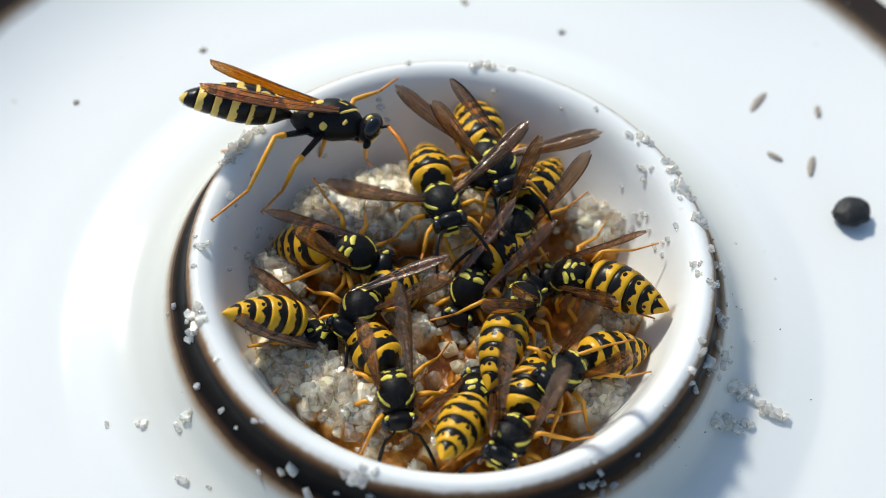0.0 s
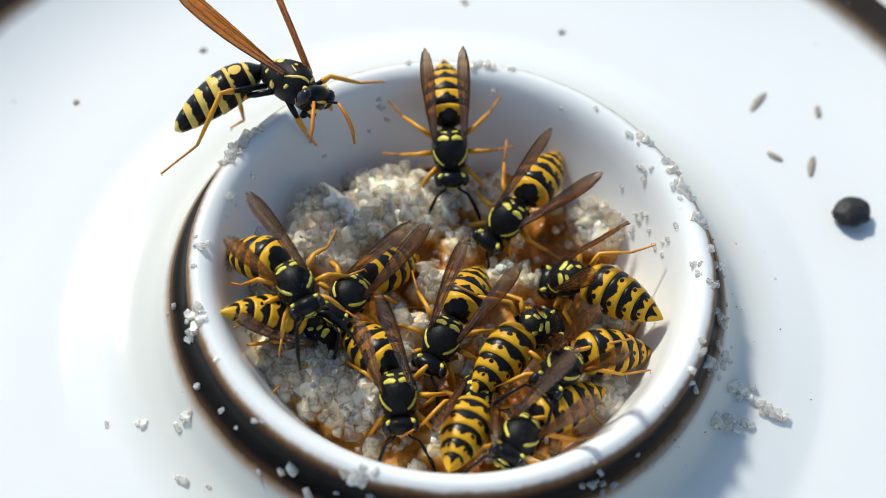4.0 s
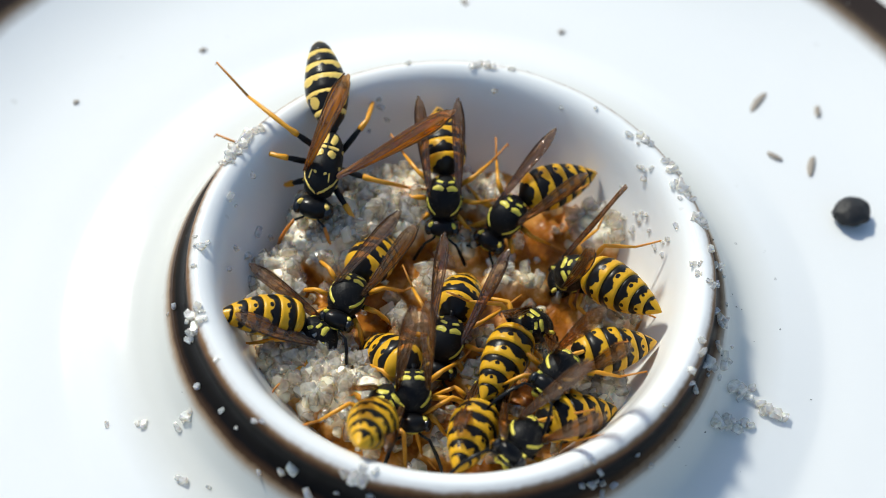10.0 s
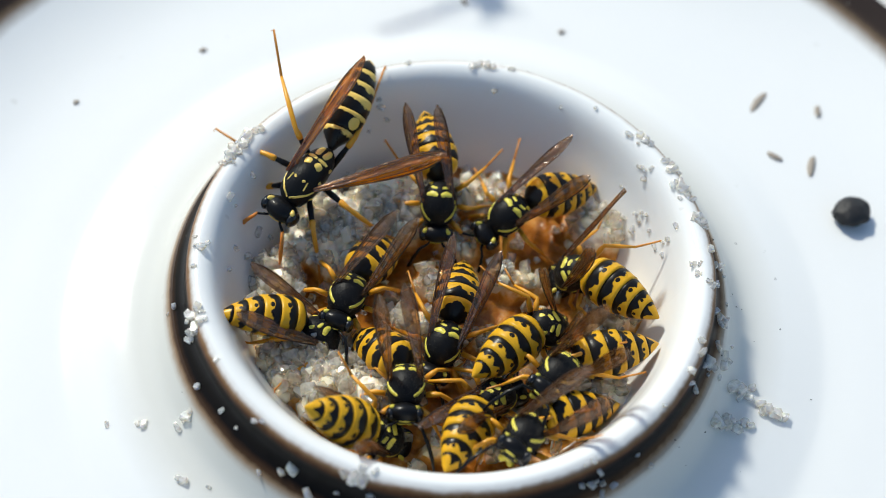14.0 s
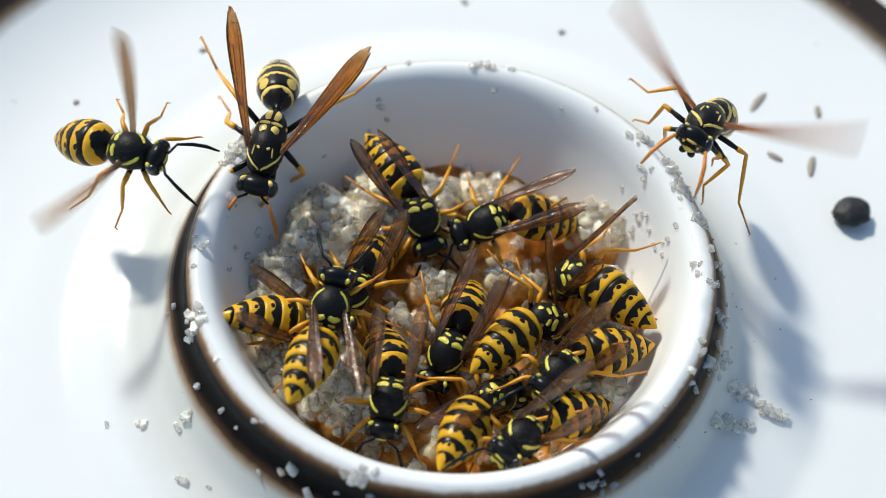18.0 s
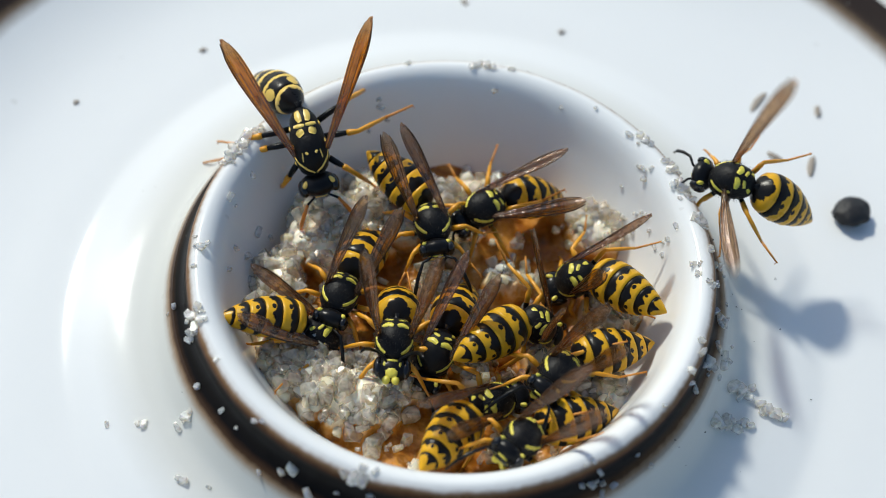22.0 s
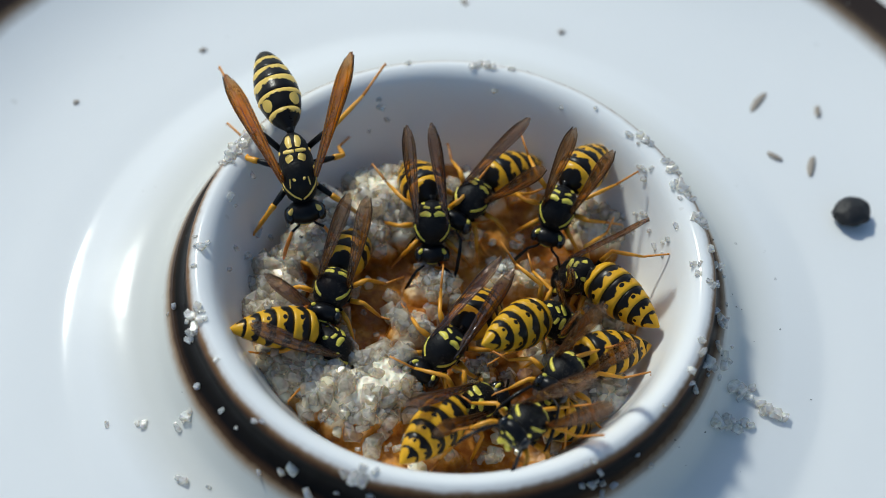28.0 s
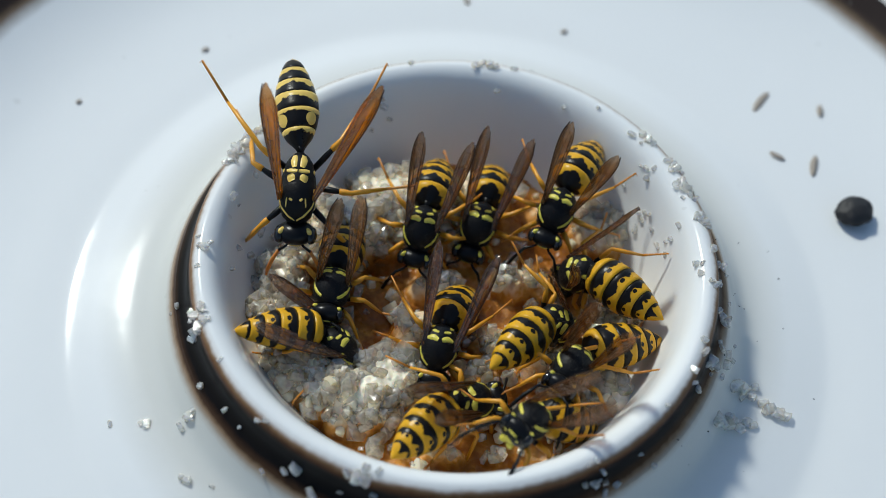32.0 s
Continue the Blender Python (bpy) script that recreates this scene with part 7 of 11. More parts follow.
    walk(second_back_feeder, [(0, at(6.27, 8.74, -4.1, -9, -7.9, -115.4)), (1, at(6.51, 9.1, -4.1, -8.7, -12.6, -113.5)), (2, at(6.53, 8.77, -4.1, -8.3, -9.5, -112.8)), (3, at(5.92, 10.15, -3.85, -10.6, 14.5, -123.8)), (3.5, at(5.95, 10.02, -4.1, -13.2, 29, -132.3)), (5.5, at(6.25, 9.07, -4.1, -11.8, 20, -128.2)), (6, at(6.56, 8.12, -4.1, -13.5, 3.8, -134)), (7, at(6.8, 8.48, -4.1, -13.5, 4.1, -134.1)), (8, at(6.53, 8.77, -4.1, -14.4, 4.3, -138.2)), (9, at(6.19, 10.37, -4.1, -14.1, 27.6, -136)), (10, at(5.67, 10.31, -4.1, -11.4, 31.1, -125.2)), (11, at(5.91, 10.67, -4.1, -11.5, 30.9, -125.8)), (12, at(5.67, 10.31, -4.1, -11.4, 31.1, -125.2)), (13, at(6.21, 10.05, -4.1, -14.6, 27, -137.9)), (14, at(6.21, 10.05, -4.1, -15.3, 25.4, -141.2)), (16.5, at(6.28, 8.42, -4.1, -18.6, 12.1, -164)), (17, at(5.51, 8.33, -4.1, -18.2, 14.4, -159.9)), (18, at(4.73, 8.23, -4.1, -17.4, 11.4, -154.7)), (19, at(5.01, 7.94, -4.1, -18.2, 14.2, -159.8)), (20, at(4.71, 8.56, -4.1, -17.1, 19.5, -151.3)), (21, at(4.44, 8.85, -4.1, -17.5, 17.7, -154.3)), (22, at(4.11, 10.13, -4.1, -15.3, 5.6, -142.7)), (23, at(4.35, 10.49, -4.1, -17, 20.4, -150.3)), (24, at(2.97, 11.65, -4.1, -10.5, 32, -122.2)), (25, at(2.73, 11.29, -4.1, -7.7, 34.1, -112.9)), (28, at(2.19, 11.56, -4.1, -8.8, 3, -116.7)), (29, at(2.47, 11.26, -4.1, -8.5, 33.4, -115.6)), (30, at(1.6, 10.89, -4.1, -8.8, 2.5, -116.5)), (31, at(1.5, 11.58, -4.1, -9.3, 32.8, -118.2)), (32, at(2.34, 9.21, -4.1, -5.7, 34.2, -106.8))])
    walk(p["abdomen"], [(0, turn(0.2, 7, 3.8)), (1, turn(0, 2.5, -0.7)), (2, turn(0, 1.6, -1)), (3, turn(-1.7, -19.8, 9.7)), (3.5, turn(-3.6, -34.1, 11.6)), (5.5, turn(-0.4, -23.6, 1.7)), (6, turn(0, -3.1, -0.1)), (7, turn(0, 1.3, -1.2)), (8, turn(0.1, 3.1, 4.7)), (9, turn(4, -27.3, -16.3)), (10, turn(5.1, -16.9, -33.5)), (11, turn(7.1, -19.6, -39.3)), (12, turn(7.2, -25.9, -30.7)), (13, turn(5.9, -29.8, -21.8)), (14, turn(5.5, -27.6, -22)), (16.5, turn(2.7, -29.6, -10.3)), (17, turn(3.9, -26.9, -16.3)), (18, turn(4.5, -23, -21.7)), (19, turn(4.2, -30.8, -15.1)), (20, turn(6.6, -27.1, -27.1)), (21, turn(3, -30.3, -11)), (22, turn(3.8, -25.1, -16.8)), (23, turn(5.7, -48.3, -12.6)), (24, turn(17.8, -45.2, -41.1)), (25, turn(9.6, -44.5, -23.2)), (28, turn(2.3, -11.7, -22)), (29, turn(8.7, -42.6, -22.1)), (30, turn(4.1, -22.6, -20.2)), (31, turn(12.5, -49.1, -27)), (32, turn(-4.6, -55.9, 8.6))])
    walk(p["wl"], [(0, turn(-37.3, 62.8, -15.8, 2.26, 1.35, 0.95)), (1, turn(-73.8, 76, -60.5, 2.26, 1.35, 0.95)), (2, turn(-75.6, 70.6, -65.5, 2.26, 1.35, 0.95)), (3, turn(-49.2, 38.2, -39.3, 2.26, 1.35, 0.95)), (3.5, turn(-40.4, 2.4, -17.2, 2.26, 1.35, 0.95)), (5.5, turn(-40.4, 12.4, -18.8, 2.26, 1.35, 0.95)), (6, turn(-40.9, 23.1, -21, 2.26, 1.35, 0.95)), (7, turn(-52.9, 40.3, -46.1, 2.26, 1.35, 0.95)), (8, turn(-53.6, 46.1, -45.2, 2.26, 1.35, 0.95)), (9, turn(-42.1, 29.1, -24.4, 2.26, 1.35, 0.95)), (10, turn(-41.6, 33.1, -22.9, 2.26, 1.35, 0.95)), (11, turn(-35.5, 32.1, -7.6, 2.26, 1.35, 0.95)), (12, turn(-34.7, 19.7, 0, 2.26, 1.35, 0.95)), (13, turn(-44.2, 38.6, -28.4, 2.26, 1.35, 0.95)), (14, turn(-37.7, 31, -12.9, 2.26, 1.35, 0.95)), (16.5, turn(-34.6, 26.6, -3.5, 2.26, 1.35, 0.95)), (17, turn(-36, 14.9, -2, 2.26, 1.35, 0.95)), (18, turn(-37.8, 23, -11.4, 2.26, 1.35, 0.95)), (19, turn(-37.9, 16.1, -9.8, 2.26, 1.35, 0.95)), (20, turn(-39.1, 5.3, -10.5, 2.26, 1.35, 0.95)), (21, turn(-40.5, 0.7, -17.8, 2.26, 1.35, 0.95)), (22, turn(-45.6, 33.6, -32.4, 2.26, 1.35, 0.95)), (23, turn(-47.4, 42.4, -34.4, 2.26, 1.35, 0.95)), (24, turn(-39, 14.5, -13.4, 2.26, 1.35, 0.95)), (25, turn(-39.6, 26.7, -17.4, 2.26, 1.35, 0.95)), (28, turn(-78.2, 65.7, -71.7, 2.26, 1.35, 0.95)), (29, turn(-40.8, 36.9, -20.9, 2.26, 1.35, 0.95)), (30, turn(-58.1, 63.7, -45.7, 2.26, 1.35, 0.95)), (31, turn(-39.4, 11.4, -14.4, 2.26, 1.35, 0.95)), (32, turn(-37.2, 14.1, -6.2, 2.26, 1.35, 0.95))])
    walk(p["wr"], [(0, turn(25.9, 80.3, 4.1, 2.26, -1.35, 0.95)), (1, turn(-3.5, 80.2, -28.8, 2.26, -1.35, 0.95)), (2, turn(-0.3, 71.1, -30.8, 2.26, -1.35, 0.95)), (3, turn(26.7, 52.5, -3, 2.26, -1.35, 0.95)), (3.5, turn(35, 24.7, 3.7, 2.26, -1.35, 0.95)), (5.5, turn(36, 15.1, 1.9, 2.26, -1.35, 0.95)), (6, turn(31.8, 27.3, -4, 2.26, -1.35, 0.95)), (7, turn(23.2, 51.6, -9.1, 2.26, -1.35, 0.95)), (8, turn(27.2, 41.5, -6.9, 2.26, -1.35, 0.95)), (9, turn(36.9, 5, -2.1, 2.26, -1.35, 0.95)), (10, turn(36.6, 4.9, -4.2, 2.26, -1.35, 0.95)), (11, turn(36.9, 5.2, -2.2, 2.26, -1.35, 0.95)), (12, turn(37.7, 5.6, 2.9, 2.26, -1.35, 0.95)), (13, turn(37, 4.5, -2.4, 2.26, -1.35, 0.95)), (14, turn(37.4, 5.2, 0.5, 2.26, -1.35, 0.95)), (16.5, turn(38.4, 7.6, 7.9, 2.26, -1.35, 0.95)), (17, turn(37.8, 6.9, 4.5, 2.26, -1.35, 0.95)), (18, turn(35.7, 10, -3.1, 2.26, -1.35, 0.95)), (19, turn(37.5, 6.1, 2.2, 2.26, -1.35, 0.95)), (20, turn(36.8, 4.6, -3.2, 2.26, -1.35, 0.95)), (21, turn(36.7, 4.4, -3.9, 2.26, -1.35, 0.95)), (22, turn(31.8, 19.8, -9.1, 2.26, -1.35, 0.95)), (23, turn(37.1, 4.8, -1.5, 2.26, -1.35, 0.95)), (24, turn(36.7, 4.3, -4.5, 2.26, -1.35, 0.95)), (25, turn(36.7, 4.7, -3.8, 2.26, -1.35, 0.95)), (28, turn(18.1, 44.7, -21.9, 2.26, -1.35, 0.95)), (29, turn(35.2, 3.5, -14.2, 2.26, -1.35, 0.95)), (30, turn(10.3, 57.2, -25.8, 2.26, -1.35, 0.95)), (31, turn(30, 17.7, -17.1, 2.26, -1.35, 0.95)), (32, turn(35.4, 21, 3.1, 2.26, -1.35, 0.95))])
    walk(p["l2"], [(0, turn(44.8, 33.1, 23.6, 1.2, 0.8, -1.05)), (1, turn(47.9, 35.3, 21.3, 1.2, 0.8, -1.05)), (2, turn(45.8, 34.1, 21.6, 1.2, 0.8, -1.05)), (3, turn(23.6, 21.6, 19.2, 1.2, 0.8, -1.05)), (3.5, turn(10.8, 14, 22.2, 1.2, 0.8, -1.05)), (5.5, turn(19.5, 19.3, 26.7, 1.2, 0.8, -1.05)), (6, turn(34.8, 25.5, 42.1, 1.2, 0.8, -1.05)), (7, turn(34.3, 25.3, 41.7, 1.2, 0.8, -1.05)), (8, turn(32.7, 24.6, 43.1, 1.2, 0.8, -1.05)), (9, turn(10.7, 14.3, 24.8, 1.2, 0.8, -1.05)), (10, turn(11.4, 13.3, 14.4, 1.2, 0.8, -1.05)), (11, turn(11.3, 13.2, 14.2, 1.2, 0.8, -1.05)), (12, turn(11.4, 13.3, 14.4, 1.2, 0.8, -1.05)), (13, turn(10.6, 14.6, 27.7, 1.2, 0.8, -1.05)), (14, turn(10.8, 15.1, 30.8, 1.2, 0.8, -1.05)), (16.5, turn(16.3, 19.6, 59.8, 1.2, 0.8, -1.05)), (17, turn(15.1, 18.9, 53.8, 1.2, 0.8, -1.05)), (18, turn(19.8, 20.1, 49.8, 1.2, 0.8, -1.05)), (19, turn(15.3, 19, 53.7, 1.2, 0.8, -1.05)), (20, turn(12.7, 17.2, 42.2, 1.2, 0.8, -1.05)), (21, turn(13.1, 17.5, 43.8, 1.2, 0.8, -1.05)), (22, turn(27.1, 22.9, 35.3, 1.2, 0.8, -1.05)), (23, turn(11.1, 15.7, 34, 1.2, 0.8, -1.05)), (24, turn(11.7, 11.6, 2, 1.2, 0.8, -1.05)), (25, turn(13.1, 11.8, -4.8, 1.2, 0.8, -1.05)), (28, turn(27.8, 25.3, 2.3, 1.2, 0.8, -1.05)), (29, turn(12.7, 11.8, -2.9, 1.2, 0.8, -1.05)), (30, turn(28.7, 25.9, 3.8, 1.2, 0.8, -1.05)), (31, turn(12.4, 11.5, -2.5, 1.2, 0.8, -1.05)), (32, turn(14.3, 13.2, -3.6, 1.2, 0.8, -1.05))])
    p = slots(wall_feeder)
    walk(wall_feeder, [(0, at(12.08, 1.93, -3.4, -27.1, 43.6, 156.2)), (2, at(11.83, 1.91, -3.4, -36.7, 56.5, 146.9)), (3, at(11.59, 1.57, -3.4, -32.8, 52.6, 147.9)), (6, at(11.84, 1.6, -3.4, -26.5, 44.6, 143.7)), (7, at(11.84, 1.48, -3.4, -25.8, 43.8, 142.8)), (8, at(11.85, 1.29, -3.4, -27.1, 46.6, 139.8)), (9, at(11.82, 2.21, -3.4, -34.4, 54.5, 143.5)), (10, at(11.81, 2.52, -3.4, -41.6, 60.2, 146.1)), (11, at(11.81, 2.52, -3.4, -41.6, 60.2, 146.1)), (12, at(11.81, 2.52, -3.4, -41.6, 60.2, 146.1)), (13, at(11.81, 2.52, -3.4, -43.8, 62, 150.6)), (14, at(11.81, 2.52, -3.4, -41.6, 60.2, 146.1)), (17, at(11.83, 1.91, -3.4, -36.7, 56.5, 146.9)), (18, at(11.83, 1.91, -3.4, -39.1, 58.4, 142.4)), (19, at(11.82, 2.21, -3.4, -38.7, 58.2, 150.7)), (20, at(11.81, 2.83, -3.4, -45.1, 63.5, 155.7)), (21, at(12.32, 2.58, -3.4, -38.7, 58.2, 150.4)), (22, at(12.58, 2.3, -3.4, -29.3, 49.7, 174.3)), (23, at(12.58, 2.3, -3.4, -31.7, 53, 171)), (24, at(12.59, 1.99, -3.4, -31.4, 51, 162.4)), (25, at(12.59, 1.99, -3.4, -31.4, 51, 162.4)), (28, at(12.33, 2.27, -3.4, -36.8, 56.5, 146.6)), (30, at(12.23, 2.33, -3.4, -36.8, 56.5, 146.6)), (32, at(12.07, 2.5, -3.4, -38.7, 58.2, 150.4))])
    walk(p["abdomen"], [(0, turn(4.3, -21.6, -22.1)), (2, turn(11, -37.8, -31.4)), (3, turn(9.5, -37.5, -27.6)), (6, turn(2.5, -25.8, -11.1)), (7, turn(1.6, -27.3, -6.6)), (8, turn(4.5, -32.4, -15.3)), (9, turn(11.3, -37.5, -32.5)), (10, turn(11.7, -30.5, -41)), (11, turn(15.4, -33.7, -48.2)), (12, turn(15.1, -34.2, -46.8)), (13, turn(12.9, -26.5, -51.4)), (14, turn(13.7, -31.2, -46.4)), (17, turn(15.8, -34.8, -47.8)), (18, turn(14.8, -35.3, -44.5)), (19, turn(12.8, -28.9, -47.1)), (20, turn(17.6, -32.1, -56.7)), (21, turn(10.4, -27.6, -40.7)), (22, turn(1.1, -2.6, -44.8)), (23, turn(2, -4.7, -46.4)), (24, turn(3.6, -10.8, -36.6)), (25, turn(4, -12, -36.5)), (28, turn(12.1, -28.4, -45.5)), (30, turn(12.8, -29.8, -45.7)), (32, turn(11.7, -26.8, -46.6))])
    walk(p["wl"], [(0, turn(-39.9, 10, -16.5, 2.26, 1.35, 0.95)), (2, turn(-40.3, -4.8, -14, 2.26, 1.35, 0.95)), (3, turn(-37, 15.7, -6, 2.26, 1.35, 0.95)), (6, turn(-34.6, 17.2, 1.9, 2.26, 1.35, 0.95)), (7, turn(-34.3, 17.6, 2.6, 2.26, 1.35, 0.95)), (8, turn(-34.9, 15.7, 1.6, 2.26, 1.35, 0.95)), (9, turn(-37, 11.5, -3.8, 2.26, 1.35, 0.95)), (10, turn(-34.1, 13.9, 6.1, 2.26, 1.35, 0.95)), (11, turn(-34.1, 13.9, 6.1, 2.26, 1.35, 0.95)), (12, turn(-34.1, 13.9, 6.1, 2.26, 1.35, 0.95)), (13, turn(-34, 14.3, 6.2, 2.26, 1.35, 0.95)), (14, turn(-34.1, 13.9, 6.1, 2.26, 1.35, 0.95)), (17, turn(-34.6, 13.2, 5, 2.26, 1.35, 0.95)), (18, turn(-35.8, 8.9, 3.9, 2.26, 1.35, 0.95)), (19, turn(-35, 13.6, 3, 2.26, 1.35, 0.95)), (20, turn(-35.2, 14.8, 1.2, 2.26, 1.35, 0.95)), (21, turn(-35.8, 13.7, -0.2, 2.26, 1.35, 0.95)), (22, turn(-35.1, 31.4, -6.3, 2.26, 1.35, 0.95)), (23, turn(-35.5, 31, -7.3, 2.26, 1.35, 0.95)), (24, turn(-38.7, 14.7, -12.4, 2.26, 1.35, 0.95)), (25, turn(-38.8, 13, -12.2, 2.26, 1.35, 0.95)), (28, turn(-35.2, 30.2, -6.2, 2.26, 1.35, 0.95)), (30, turn(-35.9, 29.9, -7.9, 2.26, 1.35, 0.95)), (32, turn(-34.7, 28.6, -4.5, 2.26, 1.35, 0.95))])
    walk(p["wr"], [(0, turn(39.7, -1.6, 9.8, 2.26, -1.35, 0.95)), (2, turn(41.9, -23.7, 10.4, 2.26, -1.35, 0.95)), (3, turn(39.7, 0.3, 11.2, 2.26, -1.35, 0.95)), (6, turn(41.3, 5.7, 23.2, 2.26, -1.35, 0.95)), (7, turn(41.1, 12.9, 21.9, 2.26, -1.35, 0.95)), (8, turn(41.7, 5.1, 25.6, 2.26, -1.35, 0.95)), (9, turn(41.2, -2.6, 23.8, 2.26, -1.35, 0.95)), (10, turn(41.2, -12.6, 33.8, 2.26, -1.35, 0.95)), (11, turn(41.4, -9.3, 30.4, 2.26, -1.35, 0.95)), (12, turn(39.5, -21.7, 43.9, 2.26, -1.35, 0.95)), (13, turn(40.9, -16.7, 27.3, 2.26, -1.35, 0.95)), (14, turn(41.3, -10.2, 29.4, 2.26, -1.35, 0.95)), (17, turn(41.2, -12.8, 34, 2.26, -1.35, 0.95)), (18, turn(41, -14.2, 33.8, 2.26, -1.35, 0.95)), (19, turn(40.9, -15.7, 27.4, 2.26, -1.35, 0.95)), (20, turn(40.6, -9.4, 13, 2.26, -1.35, 0.95)), (21, turn(40.8, -9, 17.1, 2.26, -1.35, 0.95)), (22, turn(41, -15.1, 10.7, 2.26, -1.35, 0.95)), (23, turn(40.4, -10.6, 4.4, 2.26, -1.35, 0.95)), (24, turn(39.9, -9.5, -1.6, 2.26, -1.35, 0.95)), (25, turn(40.9, -14, -0.7, 2.26, -1.35, 0.95)), (28, turn(41, -14.8, 15.7, 2.26, -1.35, 0.95)), (30, turn(40.1, -5.1, 10.8, 2.26, -1.35, 0.95)), (32, turn(40.8, -11, 16.6, 2.26, -1.35, 0.95))])
    walk(p["l2"], [(0, turn(-26.8, -13.5, 20, 1.2, 0.8, -1.05)), (2, turn(-32.6, -23.9, 13.5, 1.2, 0.8, -1.05)), (3, turn(-34.9, -19.9, 20.7, 1.2, 0.8, -1.05)), (6, turn(-38.1, -13, 32.6, 1.2, 0.8, -1.05)), (7, turn(-38.8, -11.9, 34.7, 1.2, 0.8, -1.05)), (8, turn(-42.4, -13.3, 36.1, 1.2, 0.8, -1.05)), (9, turn(-36.3, -23.2, 18.4, 1.2, 0.8, -1.05)), (10, turn(-27.3, -26.8, 3.5, 1.2, 0.8, -1.05)), (11, turn(-27.3, -26.8, 3.5, 1.2, 0.8, -1.05)), (12, turn(-27.3, -26.8, 3.5, 1.2, 0.8, -1.05)), (13, turn(-20.9, -25.7, -4.1, 1.2, 0.8, -1.05)), (14, turn(-27.3, -26.8, 3.5, 1.2, 0.8, -1.05)), (17, turn(-32.6, -23.9, 13.5, 1.2, 0.8, -1.05)), (18, turn(-35.4, -26, 14.3, 1.2, 0.8, -1.05)), (19, turn(-26.4, -24.4, 5.2, 1.2, 0.8, -1.05)), (20, turn(-13.7, -23.3, -12.3, 1.2, 0.8, -1.05)), (21, turn(-24.4, -24.9, 1.9, 1.2, 0.8, -1.05)), (22, turn(-11.3, -13.9, -3.4, 1.2, 0.8, -1.05)), (23, turn(-12.4, -16.2, -4.9, 1.2, 0.8, -1.05)), (24, turn(-20.4, -17.7, 5.6, 1.2, 0.8, -1.05)), (25, turn(-20.4, -17.7, 5.6, 1.2, 0.8, -1.05)), (28, turn(-30.8, -24.8, 10.3, 1.2, 0.8, -1.05)), (30, turn(-30.8, -24.8, 10.3, 1.2, 0.8, -1.05)), (32, turn(-24.4, -24.9, 1.9, 1.2, 0.8, -1.05))])
    walk(p["r2"], [(0, turn(12.6, -5.6, -13.3, 1.2, -0.8, -1.05)), (2, turn(22.3, -14.7, -12.5, 1.2, -0.8, -1.05)), (3, turn(17.3, -12, -9.5, 1.2, -0.8, -1.05)), (6, turn(7, -6.8, -0.7, 1.2, -0.8, -1.05)), (7, turn(5.4, -6, 0.9, 1.2, -0.8, -1.05)), (8, turn(5.3, -7.1, 3.4, 1.2, -0.8, -1.05)), (9, turn(18.8, -14.2, -8.3, 1.2, -0.8, -1.05)), (10, turn(29.7, -17.1, -18.6, 1.2, -0.8, -1.05)), (11, turn(29.7, -17.1, -18.6, 1.2, -0.8, -1.05)), (12, turn(29.7, -17.1, -18.6, 1.2, -0.8, -1.05)), (13, turn(34.4, -15.9, -25.2, 1.2, -0.8, -1.05)), (14, turn(29.7, -17.1, -18.6, 1.2, -0.8, -1.05)), (17, turn(22.3, -14.7, -12.5, 1.2, -0.8, -1.05)), (18, turn(22.4, -16.6, -10, 1.2, -0.8, -1.05)), (19, turn(27.6, -14.7, -19.3, 1.2, -0.8, -1.05)), (20, turn(39.3, -13.6, -32.9, 1.2, -0.8, -1.05)), (21, turn(27.9, -14.9, -19.4, 1.2, -0.8, -1.05)), (22, turn(22.8, -3.1, -32.3, 1.2, -0.8, -1.05)), (23, turn(25.8, -5.5, -31.3, 1.2, -0.8, -1.05)), (24, turn(28, -7.9, -29.9, 1.2, -0.8, -1.05)), (25, turn(28, -7.9, -29.9, 1.2, -0.8, -1.05)), (28, turn(30.9, -16.2, -21.2, 1.2, -0.8, -1.05)), (30, turn(30.9, -16.2, -21.2, 1.2, -0.8, -1.05)), (32, turn(36.4, -15, -28.4, 1.2, -0.8, -1.05))])
    p = slots(low_wall_feeder)
    walk(low_wall_feeder, [(0, at(11.59, -7.32, -3.4, -14.5, -21.3, -127.9)), (3, at(11.32, -6.49, -3.4, -10.7, -13.6, -118.9)), (6, at(10.86, -7.4, -3.4, -12, -19.9, -120.6)), (9, at(10.85, -7.12, -3.4, -11.4, -21.3, -118.1)), (14, at(10.86, -7.4, -3.4, -12, -19.9, -120.6)), (17, at(10.85, -7.12, -3.4, -10.7, -18.6, -117.2)), (20, at(10.85, -7.12, -3.4, -11.3, -17, -119.7)), (25, at(10.86, -7.4, -3.4, -11.4, -21.5, -118.1)), (28, at(11.1, -7.38, -3.4, -10.8, -22.9, -115.7)), (30, at(11.47, -6.69, -3.4, -10.1, -19.8, -115)), (32, at(11.55, -6.52, -3.4, -9.4, -16.7, -114.2))])
    walk(p["abdomen"], [(0, turn(-2.1, 12.1, -19.6)), (3, turn(-1.2, 3.2, -40)), (6, turn(-6.2, 21.2, -32.5)), (9, turn(-9.1, 25.2, -39.1)), (14, turn(-9.6, 27.3, -38.2)), (17, turn(-7.7, 20.5, -40.8)), (20, turn(-5.5, 17.8, -34.2)), (25, turn(-9, 25.1, -38.9)), (28, turn(-5.6, 17.7, -34.8)), (30, turn(-4.2, 13.5, -34.6)), (32, turn(-5.1, 13.7, -40.4))])
